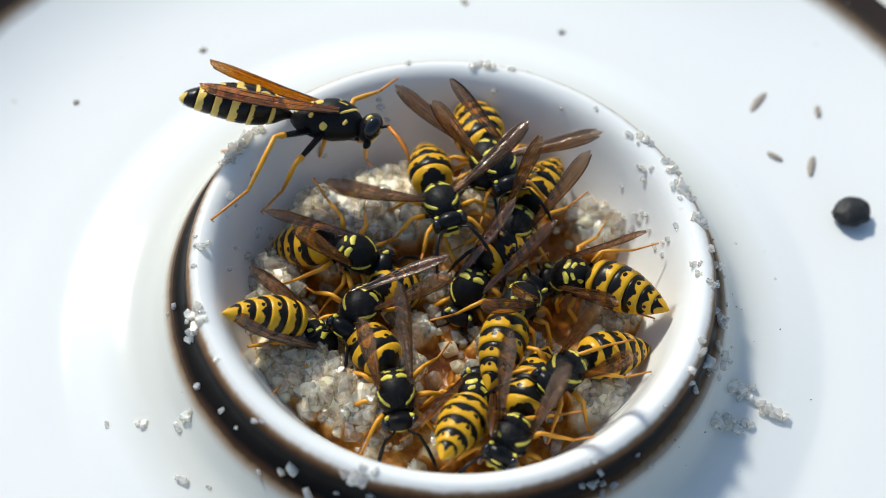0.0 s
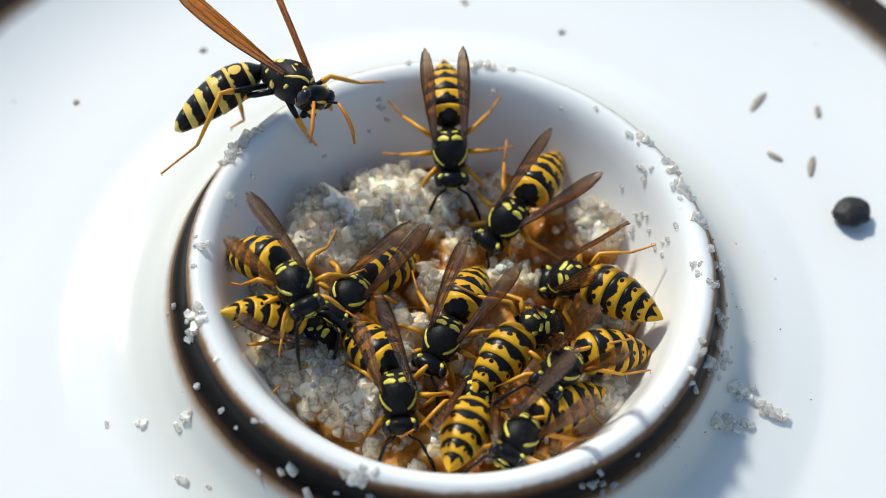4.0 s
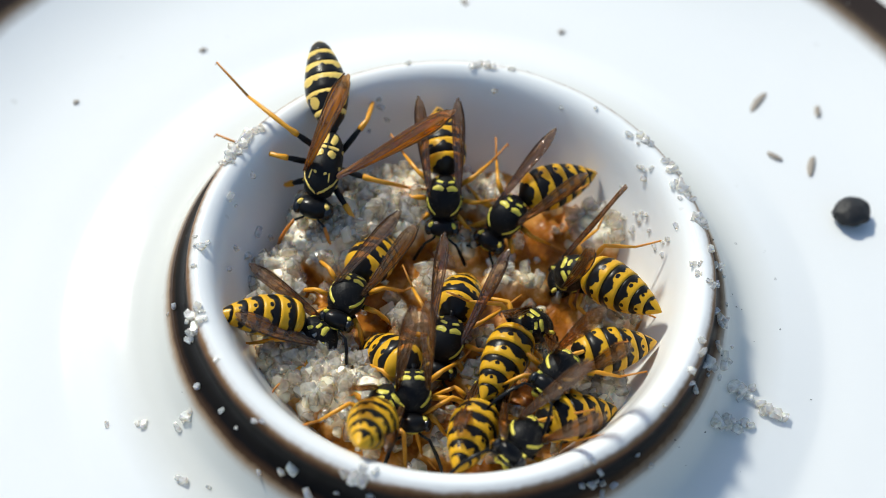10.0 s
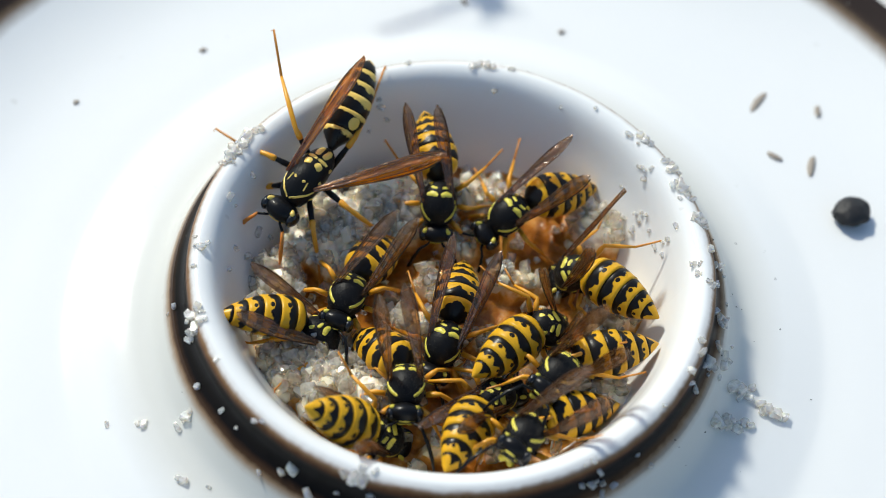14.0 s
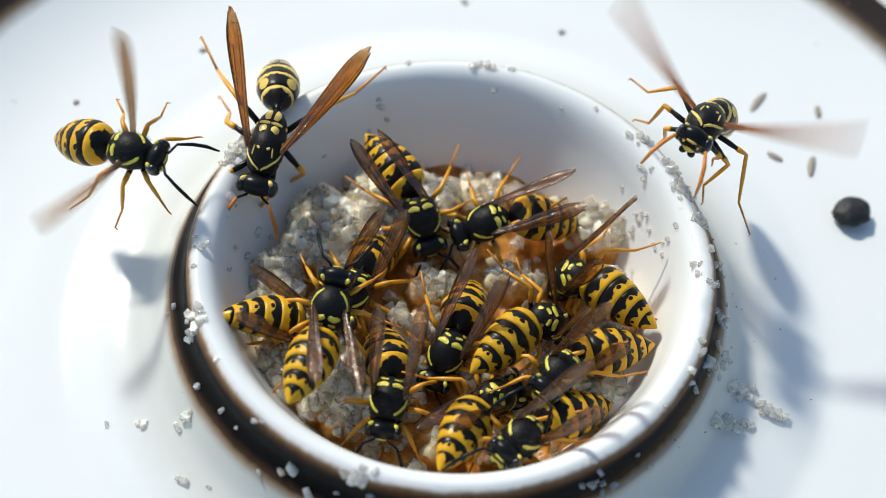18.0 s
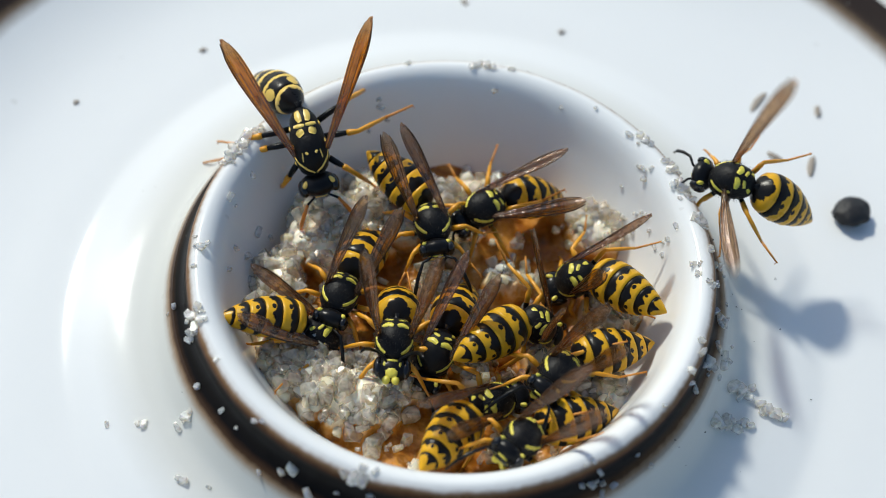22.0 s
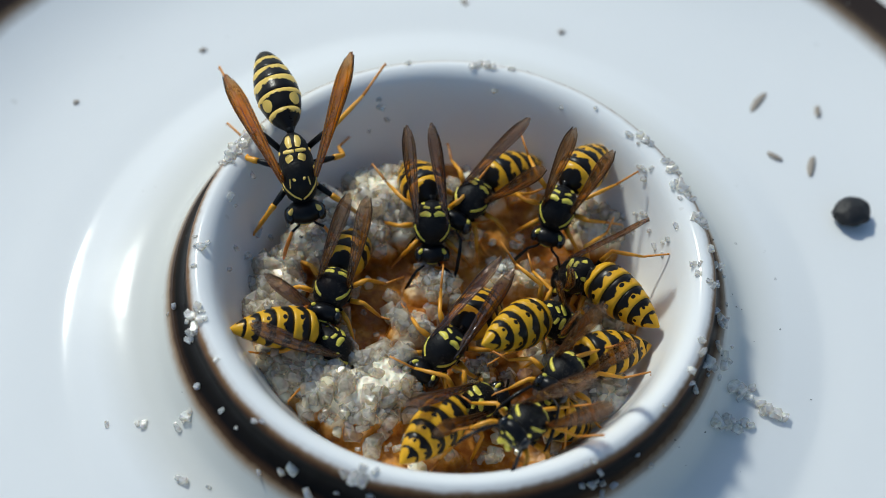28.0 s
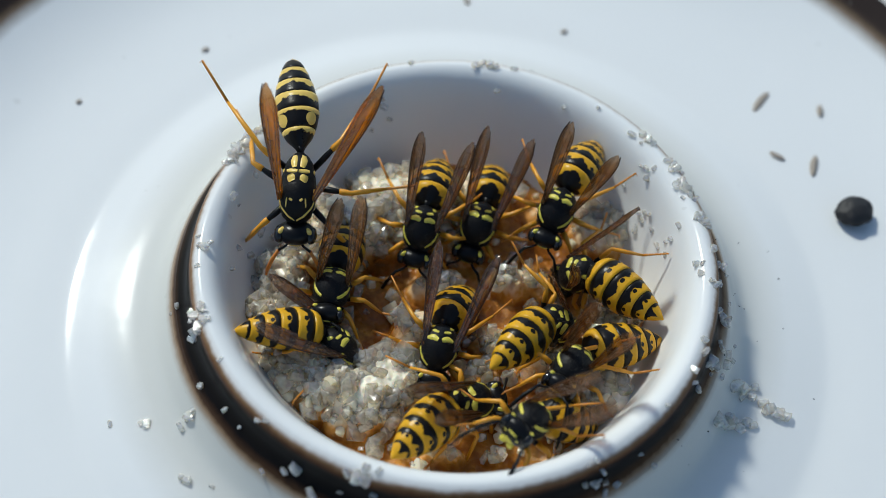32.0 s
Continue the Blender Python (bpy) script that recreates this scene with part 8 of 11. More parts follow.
    walk(p["wl"], [(0, turn(-149.8, 67.4, -146, 2.26, 1.35, 0.95)), (3, turn(-145.4, 66.1, -143, 2.26, 1.35, 0.95)), (6, turn(-146.1, 65.4, -144.1, 2.26, 1.35, 0.95)), (9, turn(-148.8, 65.5, -146.4, 2.26, 1.35, 0.95)), (14, turn(-146.2, 66.2, -143.6, 2.26, 1.35, 0.95)), (17, turn(-149, 66.9, -145.6, 2.26, 1.35, 0.95)), (20, turn(-149.3, 67.5, -145.5, 2.26, 1.35, 0.95)), (25, turn(-151.5, 67.1, -147.6, 2.26, 1.35, 0.95)), (28, turn(-148.9, 65.2, -146.7, 2.26, 1.35, 0.95)), (30, turn(-156.4, 67.3, -151.7, 2.26, 1.35, 0.95)), (32, turn(-157.5, 68.1, -152.1, 2.26, 1.35, 0.95))])
    walk(p["wr"], [(0, turn(-161.9, 74.2, -177.3, 2.26, -1.35, 0.95)), (3, turn(-120.8, 76.4, -143.5, 2.26, -1.35, 0.95)), (6, turn(-122.9, 78.2, -145, 2.26, -1.35, 0.95)), (9, turn(-117.8, 72.9, -141.9, 2.26, -1.35, 0.95)), (14, turn(-105.6, 77.2, -130.4, 2.26, -1.35, 0.95)), (17, turn(-88.9, 76.4, -116.3, 2.26, -1.35, 0.95)), (20, turn(-78.7, 78.2, -106.1, 2.26, -1.35, 0.95)), (25, turn(-118.6, 74.5, -142.1, 2.26, -1.35, 0.95)), (28, turn(-128.5, 73.2, -150.4, 2.26, -1.35, 0.95)), (30, turn(-112.2, 73.1, -137.3, 2.26, -1.35, 0.95)), (32, turn(-143.3, 73.9, -162.2, 2.26, -1.35, 0.95))])
    walk(p["l2"], [(0, turn(43.6, 34.9, 13, 1.2, 0.8, -1.05)), (3, turn(32.2, 29.9, -5.6, 1.2, 0.8, -1.05)), (6, turn(39, 34.1, 2.1, 1.2, 0.8, -1.05)), (9, turn(37.4, 34, -3.2, 1.2, 0.8, -1.05)), (14, turn(39, 34.1, 2.1, 1.2, 0.8, -1.05)), (17, turn(35.5, 32.7, -4.5, 1.2, 0.8, -1.05)), (20, turn(35.9, 32.4, -1.2, 1.2, 0.8, -1.05)), (25, turn(38.5, 34.6, -1.4, 1.2, 0.8, -1.05)), (28, turn(37.9, 34.8, -4.7, 1.2, 0.8, -1.05)), (30, turn(34.1, 32.3, -9, 1.2, 0.8, -1.05)), (32, turn(31.5, 30.3, -11.7, 1.2, 0.8, -1.05))])
    walk(p["r2"], [(0, turn(-63.4, 22.2, -82, 1.2, -0.8, -1.05)), (3, turn(-53.5, 18.5, -95.1, 1.2, -0.8, -1.05)), (6, turn(-62.2, 19.2, -90.9, 1.2, -0.8, -1.05)), (9, turn(-63.3, 17.7, -94.8, 1.2, -0.8, -1.05)), (14, turn(-62.2, 19.2, -90.9, 1.2, -0.8, -1.05)), (17, turn(-60.1, 17.7, -95.6, 1.2, -0.8, -1.05)), (20, turn(-58.2, 18.7, -93, 1.2, -0.8, -1.05)), (25, turn(-64.1, 18.1, -93.6, 1.2, -0.8, -1.05)), (28, turn(-65.9, 17.2, -95.7, 1.2, -0.8, -1.05)), (30, turn(-61.3, 16.8, -97.9, 1.2, -0.8, -1.05)), (32, turn(-57.2, 16.9, -99.3, 1.2, -0.8, -1.05))])
    p = slots(near_feeder)
    walk(near_feeder, [(0, at(6.83, -13.3, -4.1, -8.1, -19.5, -109.7)), (1, at(7.06, -13, -4.1, -6.7, -17.5, -106.7)), (2, at(7.31, -13.24, -4.1, -8.1, -19.5, -109.8)), (3, at(7.78, -13.19, -4.1, -8.9, -18, -112.4)), (5.5, at(7.32, -13.52, -4.1, -8.7, -22.5, -110.6)), (9, at(8.04, -13.71, -4.1, -12.4, -23.6, -119.9)), (12, at(8.27, -13.41, -4.1, -11.1, -26.3, -115.1)), (14, at(8.03, -13.44, -4.1, -11.2, -30.1, -113.4)), (17, at(8.28, -13.68, -4.1, -14.6, -26.8, -124.7)), (19, at(8.03, -13.44, -4.1, -11.5, -16.2, -120.5)), (20, at(8.06, -13.98, -4.1, -14.2, -28.6, -122.1)), (25, at(8.04, -13.71, -4.1, -12.7, -27.6, -118.5)), (28, at(8.19, -12.89, -3.6, -15.1, -35.6, -119.3)), (30, at(8.33, -12.8, -3.6, -14.5, -31.9, -120.7)), (32, at(8.16, -13.09, -3.35, -16.4, -37.8, -120.6))])
    walk(p["abdomen"], [(0, turn(1.5, 23.2, 7.3)), (1, turn(-2.4, 34, -7.9)), (2, turn(-3.5, 19.2, -20.2)), (3, turn(-4.6, 20.8, -24.8)), (5.5, turn(-6, 16.3, -40.4)), (9, turn(-5.6, 19.6, -31.6)), (12, turn(-7.6, 22.8, -36.5)), (14, turn(-11.2, 28.7, -42)), (17, turn(-4.6, 23.9, -21.4)), (19, turn(-3.3, 13.5, -27.6)), (20, turn(-7.6, 28.6, -29.1)), (25, turn(-7.4, 22.4, -35.9)), (28, turn(-0.1, 0.4, -27.1)), (30, turn(0.5, -2.2, -27.5)), (32, turn(-1.1, 4.4, -28.9))])
    walk(p["wl"], [(0, turn(159.9, 86.6, 178.7, 2.26, 1.35, 0.95)), (1, turn(-168.9, 85.6, -151.9, 2.26, 1.35, 0.95)), (2, turn(-133.9, 71.3, -128.6, 2.26, 1.35, 0.95)), (3, turn(-129, 74.1, -121.7, 2.26, 1.35, 0.95)), (5.5, turn(-130, 62.9, -131.4, 2.26, 1.35, 0.95)), (9, turn(-133.5, 64.7, -133.4, 2.26, 1.35, 0.95)), (12, turn(-139.2, 65.5, -138, 2.26, 1.35, 0.95)), (14, turn(-134.9, 63.6, -135.5, 2.26, 1.35, 0.95)), (17, turn(-149, 71.1, -142.7, 2.26, 1.35, 0.95)), (19, turn(-116, 73.3, -109.2, 2.26, 1.35, 0.95)), (20, turn(-144.1, 67.2, -141.1, 2.26, 1.35, 0.95)), (25, turn(-137.5, 65.2, -136.6, 2.26, 1.35, 0.95)), (28, turn(-137.6, 56.4, -143.4, 2.26, 1.35, 0.95)), (30, turn(-142.9, 59.5, -145.5, 2.26, 1.35, 0.95)), (32, turn(-138.4, 55.3, -144.8, 2.26, 1.35, 0.95))])
    walk(p["wr"], [(0, turn(93.5, 74.2, 84.2, 2.26, -1.35, 0.95)), (1, turn(92.1, 82.9, 76.8, 2.26, -1.35, 0.95)), (2, turn(-7, 80.9, -32.2, 2.26, -1.35, 0.95)), (3, turn(4.4, 71.5, -24.9, 2.26, -1.35, 0.95)), (5.5, turn(-36.7, 68.1, -73.6, 2.26, -1.35, 0.95)), (9, turn(-32.7, 76.4, -62.8, 2.26, -1.35, 0.95)), (12, turn(-69.3, 74.9, -99.6, 2.26, -1.35, 0.95)), (14, turn(-85.3, 69.3, -117, 2.26, -1.35, 0.95)), (17, turn(-62.4, 82.5, -87.7, 2.26, -1.35, 0.95)), (19, turn(-8.7, 69.4, -41.9, 2.26, -1.35, 0.95)), (20, turn(-74.5, 79, -101.7, 2.26, -1.35, 0.95)), (25, turn(-54.4, 73.6, -86.7, 2.26, -1.35, 0.95)), (28, turn(-101.8, 60, -133.8, 2.26, -1.35, 0.95)), (30, turn(-105.4, 62.1, -135.6, 2.26, -1.35, 0.95)), (32, turn(-105, 60, -136.1, 2.26, -1.35, 0.95))])
    walk(p["l2"], [(0, turn(29.9, 29.1, -14.7, 1.2, 0.8, -1.05)), (1, turn(31.4, 32.5, -24.8, 1.2, 0.8, -1.05)), (2, turn(37.1, 37.9, -19.8, 1.2, 0.8, -1.05)), (3, turn(44.1, 44.6, -18.2, 1.2, 0.8, -1.05)), (5.5, turn(38.9, 38.7, -16.1, 1.2, 0.8, -1.05)), (9, turn(55.3, 47.2, -0.1, 1.2, 0.8, -1.05)), (12, turn(52.6, 52.2, -16.7, 1.2, 0.8, -1.05)), (14, turn(48.9, 50.8, -21.3, 1.2, 0.8, -1.05)), (17, turn(62.2, 48.9, 7.3, 1.2, 0.8, -1.05)), (19, turn(51.3, 44.5, -1, 1.2, 0.8, -1.05)), (20, turn(60.1, 47.7, 7, 1.2, 0.8, -1.05)), (25, turn(55.7, 49.2, -4.2, 1.2, 0.8, -1.05)), (28, turn(48.6, 51.7, -23.8, 1.2, 0.8, -1.05)), (30, turn(51.2, 53, -21.1, 1.2, 0.8, -1.05)), (32, turn(50.5, 54.4, -25.2, 1.2, 0.8, -1.05))])
    walk(p["r2"], [(0, turn(-53.4, 15, -108, 1.2, -0.8, -1.05)), (1, turn(-49.4, 14.9, -111.6, 1.2, -0.8, -1.05)), (2, turn(-53.9, 15.1, -107.2, 1.2, -0.8, -1.05)), (3, turn(-53.8, 16.1, -103.6, 1.2, -0.8, -1.05)), (5.5, turn(-58.2, 14.8, -105.6, 1.2, -0.8, -1.05)), (9, turn(-63, 18.3, -93.3, 1.2, -0.8, -1.05)), (12, turn(-65, 15.9, -99.4, 1.2, -0.8, -1.05)), (14, turn(-68.6, 14.5, -101.6, 1.2, -0.8, -1.05)), (17, turn(-67, 20.2, -87.7, 1.2, -0.8, -1.05)), (19, turn(-53.8, 18.8, -93.6, 1.2, -0.8, -1.05)), (20, turn(-69.7, 19.4, -89.5, 1.2, -0.8, -1.05)), (25, turn(-67.7, 17.4, -94.7, 1.2, -0.8, -1.05)), (28, turn(-74.4, 15.3, -97.8, 1.2, -0.8, -1.05)), (30, turn(-70.4, 16.4, -96.4, 1.2, -0.8, -1.05)), (32, turn(-77.6, 16.1, -95.5, 1.2, -0.8, -1.05))])
    p = slots(tail_out_feeder)
    walk(tail_out_feeder, [(0, at(2.96, -11.66, -4.8, 2.3, 29.8, 85.5)), (3, at(3.2, -11.63, -4.8, 4.2, 32.1, 82)), (5.5, at(2.72, -11.68, -4.8, 1, 33, 88.2)), (7, at(2.48, -11.71, -4.8, 7, 36.9, 78)), (9, at(3.22, -11.91, -4.8, 6.4, 34.2, 78.4)), (11, at(3.7, -11.96, -4.8, 12.7, 30.5, 63.1)), (13, at(3.44, -11.6, -4.8, 17.4, 27.3, 46.3)), (14, at(3.44, -11.6, -4.8, 17.4, 27.3, 46.3)), (17, at(3.44, -11.6, -4.8, 18.4, 29.5, 44.7)), (19, at(3.2, -11.63, -4.8, 18.4, 27.3, 42.1)), (20, at(3.18, -11.35, -4.8, 20.3, 31.3, 38.5)), (21, at(3.44, -11.6, -4.8, 18.8, 21.1, 32.4)), (22, at(2.76, -12.23, -4.8, 17.6, 13.8, 33.1)), (25, at(2.5, -11.98, -4.8, 18.7, 18.2, 29.9)), (28, at(1.53, -11.81, -4.8, 20.6, 28.5, 31.8)), (30, at(1.7, -12.28, -4.8, 19.1, 24.9, 35.6)), (32, at(0.8, -11.94, -4.8, 20.2, 25.6, 29.3))])
    walk(p["abdomen"], [(0, turn(0.1, -1.2, -12.9)), (3, turn(0.8, -11.6, -8.1)), (5.5, turn(0.3, -12.5, -2.5)), (7, turn(-0.4, -10.6, 4.2)), (9, turn(-0.5, -11.9, 4.3)), (11, turn(-0.2, -2.4, 11.8)), (13, turn(0.3, 1.2, 28.2)), (14, turn(0.3, 1.2, 28.2)), (17, turn(-0.2, -0.7, 26.9)), (19, turn(0.2, 0.8, 29.8)), (20, turn(0.2, 0.8, 23.4)), (21, turn(3.1, 9.9, 34.4)), (22, turn(3.2, 12.9, 27.5)), (25, turn(2.8, 10.3, 30.7)), (28, turn(-0.2, -0.7, 30.9)), (30, turn(0.4, 1.6, 24.9)), (32, turn(1, 3.9, 28.3))])
    walk(p["wl"], [(0, turn(-40.9, -4.2, -20.3, 2.26, 1.35, 0.95)), (3, turn(-40.4, -6, -13.8, 2.26, 1.35, 0.95)), (5.5, turn(-38.6, 0.1, -3.2, 2.26, 1.35, 0.95)), (7, turn(-39.1, -5.5, 1.4, 2.26, 1.35, 0.95)), (9, turn(-38.3, -1.3, 1.6, 2.26, 1.35, 0.95)), (11, turn(-37.2, 0.6, 6.5, 2.26, 1.35, 0.95)), (13, turn(-41.5, -16.6, 8.5, 2.26, 1.35, 0.95)), (14, turn(-40.7, -13.4, 6.3, 2.26, 1.35, 0.95)), (17, turn(-41.1, -15.1, 8, 2.26, 1.35, 0.95)), (19, turn(-39.9, -10.2, 6.9, 2.26, 1.35, 0.95)), (20, turn(-39.1, -3.1, -3, 2.26, 1.35, 0.95)), (21, turn(-37.2, 5.8, -0.4, 2.26, 1.35, 0.95)), (22, turn(-34.2, 17.3, 3.2, 2.26, 1.35, 0.95)), (25, turn(-34.7, 7.3, 10.7, 2.26, 1.35, 0.95)), (28, turn(-36.4, 2.8, 8.6, 2.26, 1.35, 0.95)), (30, turn(-35.6, 7.1, 6.6, 2.26, 1.35, 0.95)), (32, turn(-34.4, 15.6, 3.7, 2.26, 1.35, 0.95))])
    walk(p["wr"], [(0, turn(38, 3.6, 2.6, 2.26, -1.35, 0.95)), (3, turn(38.5, 3.2, 5.6, 2.26, -1.35, 0.95)), (5.5, turn(39.1, -2.7, 3.2, 2.26, -1.35, 0.95)), (7, turn(39.7, -1, 10.3, 2.26, -1.35, 0.95)), (9, turn(39.1, 1.7, 7.9, 2.26, -1.35, 0.95)), (11, turn(38.7, 11.4, 11.3, 2.26, -1.35, 0.95)), (13, turn(37.7, 14, 8.2, 2.26, -1.35, 0.95)), (14, turn(36.9, 10.6, 2.5, 2.26, -1.35, 0.95)), (17, turn(36.6, 8.5, -0.4, 2.26, -1.35, 0.95)), (19, turn(36.2, 12.8, 1.2, 2.26, -1.35, 0.95)), (20, turn(32.9, 16.3, -8.4, 2.26, -1.35, 0.95)), (21, turn(32.4, 24, -4.2, 2.26, -1.35, 0.95)), (22, turn(35.7, 26.8, 6.5, 2.26, -1.35, 0.95)), (25, turn(37, 22.8, 9, 2.26, -1.35, 0.95)), (28, turn(38, 15.9, 9.9, 2.26, -1.35, 0.95)), (30, turn(36.9, 17.1, 6.4, 2.26, -1.35, 0.95)), (32, turn(35.4, 26.7, 5.7, 2.26, -1.35, 0.95))])
    p = slots(high_feeder)
    walk(high_feeder, [(0, at(5.54, -2.85, -3.7, 9.8, 18.8, 65.4)), (1, at(5.06, -3.2, -3.7, 11.2, 20.5, 61.9)), (2, at(6.8, -3.3, -3.7, 12.4, 27.2, 62)), (3, at(6.8, -3.3, -3.7, 10.7, 25.9, 65.8)), (3.5, at(6.83, -3.89, -3.7, 19.4, 36.2, 49)), (5.5, at(6.61, -4.5, -3.7, 25, 42.4, 37.4)), (6, at(6.87, -4.77, -3.7, 24.1, 42.6, 42.6)), (7, at(6.85, -4.47, -3.7, 24.1, 42.6, 42.7)), (8, at(6.1, -4.26, -3.7, 20.7, 42.2, 53.4)), (9, at(6.12, -4.56, -3.7, 20.8, 42.3, 53.3)), (10, at(6.35, -4.24, -3.7, 22.6, 44.3, 51.3)), (11, at(6.59, -4.21, -3.7, 24.7, 46.3, 49)), (12, at(7.33, -4.13, -3.7, 29.9, 49.8, 37.3)), (13, at(7.35, -4.42, -3.7, 30.1, 49.2, 31.1)), (14, at(7.81, -3.78, -3.7, 29.8, 49.6, 37.2)), (17, at(7.55, -3.51, -3.7, 28.5, 47.4, 34.4)), (18, at(7.53, -2.92, -3.7, 31, 50.2, 27.7)), (19, at(7.27, -2.65, -3.7, 32, 51.5, 24.1)), (20, at(7.02, -2.68, -3.7, 32.7, 52.6, 20)), (21, at(7.28, -2.95, -3.7, 35, 55.2, 22.5)), (22, at(6.78, -3, -3.7, 33.1, 53.6, 15.6)), (23, at(6.78, -3, -3.7, 33.1, 53.6, 15.6)), (24, at(7.03, -2.98, -3.7, 35.5, 56.2, 17.9)), (25, at(7.03, -2.98, -3.7, 35.5, 56.2, 17.9)), (28, at(8.25, -2.54, -3.7, 33.8, 53.6, 26.5)), (29, at(9.01, -2.75, -3.7, 33.7, 53.5, 26.1)), (30, at(9.41, -2.93, -3.7, 43.4, 61.6, 30.5)), (31, at(8.11, -2.76, -3.7, 37.3, 57.3, 24.9)), (32, at(8.26, -2.89, -3.7, 37.2, 57.2, 24.8))])
    walk(p["abdomen"], [(0, turn(-1.3, -8.8, 17)), (1, turn(-1.1, -6.3, 19.9)), (2, turn(-4.5, -22.5, 22.6)), (3, turn(-3.6, -23.1, 17.5)), (3.5, turn(-7.4, -28.6, 28.5)), (5.5, turn(-4.7, -11.7, 43.5)), (6, turn(-7.7, -20.5, 40.9)), (7, turn(-7.8, -22.3, 38.1)), (8, turn(-8.2, -20.2, 43.8)), (9, turn(-7.7, -18.5, 44.7)), (10, turn(-8.5, -23.6, 38.9)), (11, turn(-8.3, -24.6, 36.6)), (12, turn(-11.1, -25.3, 46.7)), (13, turn(-11.4, -30.4, 40.5)), (14, turn(-8.1, -23.6, 37.3)), (17, turn(-7.7, -21.1, 39.8)), (18, turn(-8.2, -17.6, 49.5)), (19, turn(-10.2, -22.6, 48)), (20, turn(-8.1, -16.1, 52.9)), (21, turn(-8.7, -18.7, 49.7)), (22, turn(-5.7, -11.7, 51.6)), (23, turn(-6.6, -13.4, 52)), (24, turn(-11.5, -19.9, 59.5)), (25, turn(-3.9, -8.1, 51.1)), (28, turn(-1.9, -6.1, 34.6)), (29, turn(0.1, 0.2, 32.8)), (30, turn(-0.2, -0.6, 44.9)), (31, turn(-3.4, -7.3, 49.5)), (32, turn(-2.1, -4.2, 53))])
    walk(p["wl"], [(0, turn(-20.8, 36.7, 22.7, 2.26, 1.35, 0.95)), (1, turn(-18.5, 39.1, 25.4, 2.26, 1.35, 0.95)), (2, turn(-18.9, 30, 32.9, 2.26, 1.35, 0.95)), (3, turn(-19.5, 28.8, 32.8, 2.26, 1.35, 0.95)), (3.5, turn(-27.2, 29.6, 14.1, 2.26, 1.35, 0.95)), (5.5, turn(-36.1, 2.8, 10.2, 2.26, 1.35, 0.95)), (6, turn(-36.4, 4, 6.3, 2.26, 1.35, 0.95)), (7, turn(-36.4, 3.4, 7.6, 2.26, 1.35, 0.95)), (8, turn(-35.6, 8.9, 4.9, 2.26, 1.35, 0.95)), (9, turn(-36, 6.8, 5.2, 2.26, 1.35, 0.95)), (10, turn(-35.7, 6.7, 6.8, 2.26, 1.35, 0.95)), (11, turn(-34.9, 12.1, 4.7, 2.26, 1.35, 0.95)), (12, turn(-35.6, 10.5, 3.4, 2.26, 1.35, 0.95)), (13, turn(-34.7, 16.7, 1.9, 2.26, 1.35, 0.95)), (14, turn(-37.6, 21.6, -10.3, 2.26, 1.35, 0.95)), (17, turn(-44.9, 28.7, -31.8, 2.26, 1.35, 0.95)), (18, turn(-43.8, 21.3, -30.6, 2.26, 1.35, 0.95)), (19, turn(-43, 16.1, -29, 2.26, 1.35, 0.95)), (20, turn(-43, 15.4, -29.2, 2.26, 1.35, 0.95)), (21, turn(-43.4, 9.2, -32.9, 2.26, 1.35, 0.95)), (22, turn(-42.6, 8, -29.7, 2.26, 1.35, 0.95)), (23, turn(-42.9, 6.2, -31.7, 2.26, 1.35, 0.95)), (24, turn(-42.3, 0.6, -31.1, 2.26, 1.35, 0.95)), (25, turn(-41.9, 3.9, -26.8, 2.26, 1.35, 0.95)), (28, turn(-32.6, 23.8, 3.9, 2.26, 1.35, 0.95)), (29, turn(-31.7, 25.3, 5.4, 2.26, 1.35, 0.95)), (30, turn(-36, 11.7, 0.6, 2.26, 1.35, 0.95)), (31, turn(-37.1, 19, -7.9, 2.26, 1.35, 0.95)), (32, turn(-35.7, 14.8, -0.5, 2.26, 1.35, 0.95))])
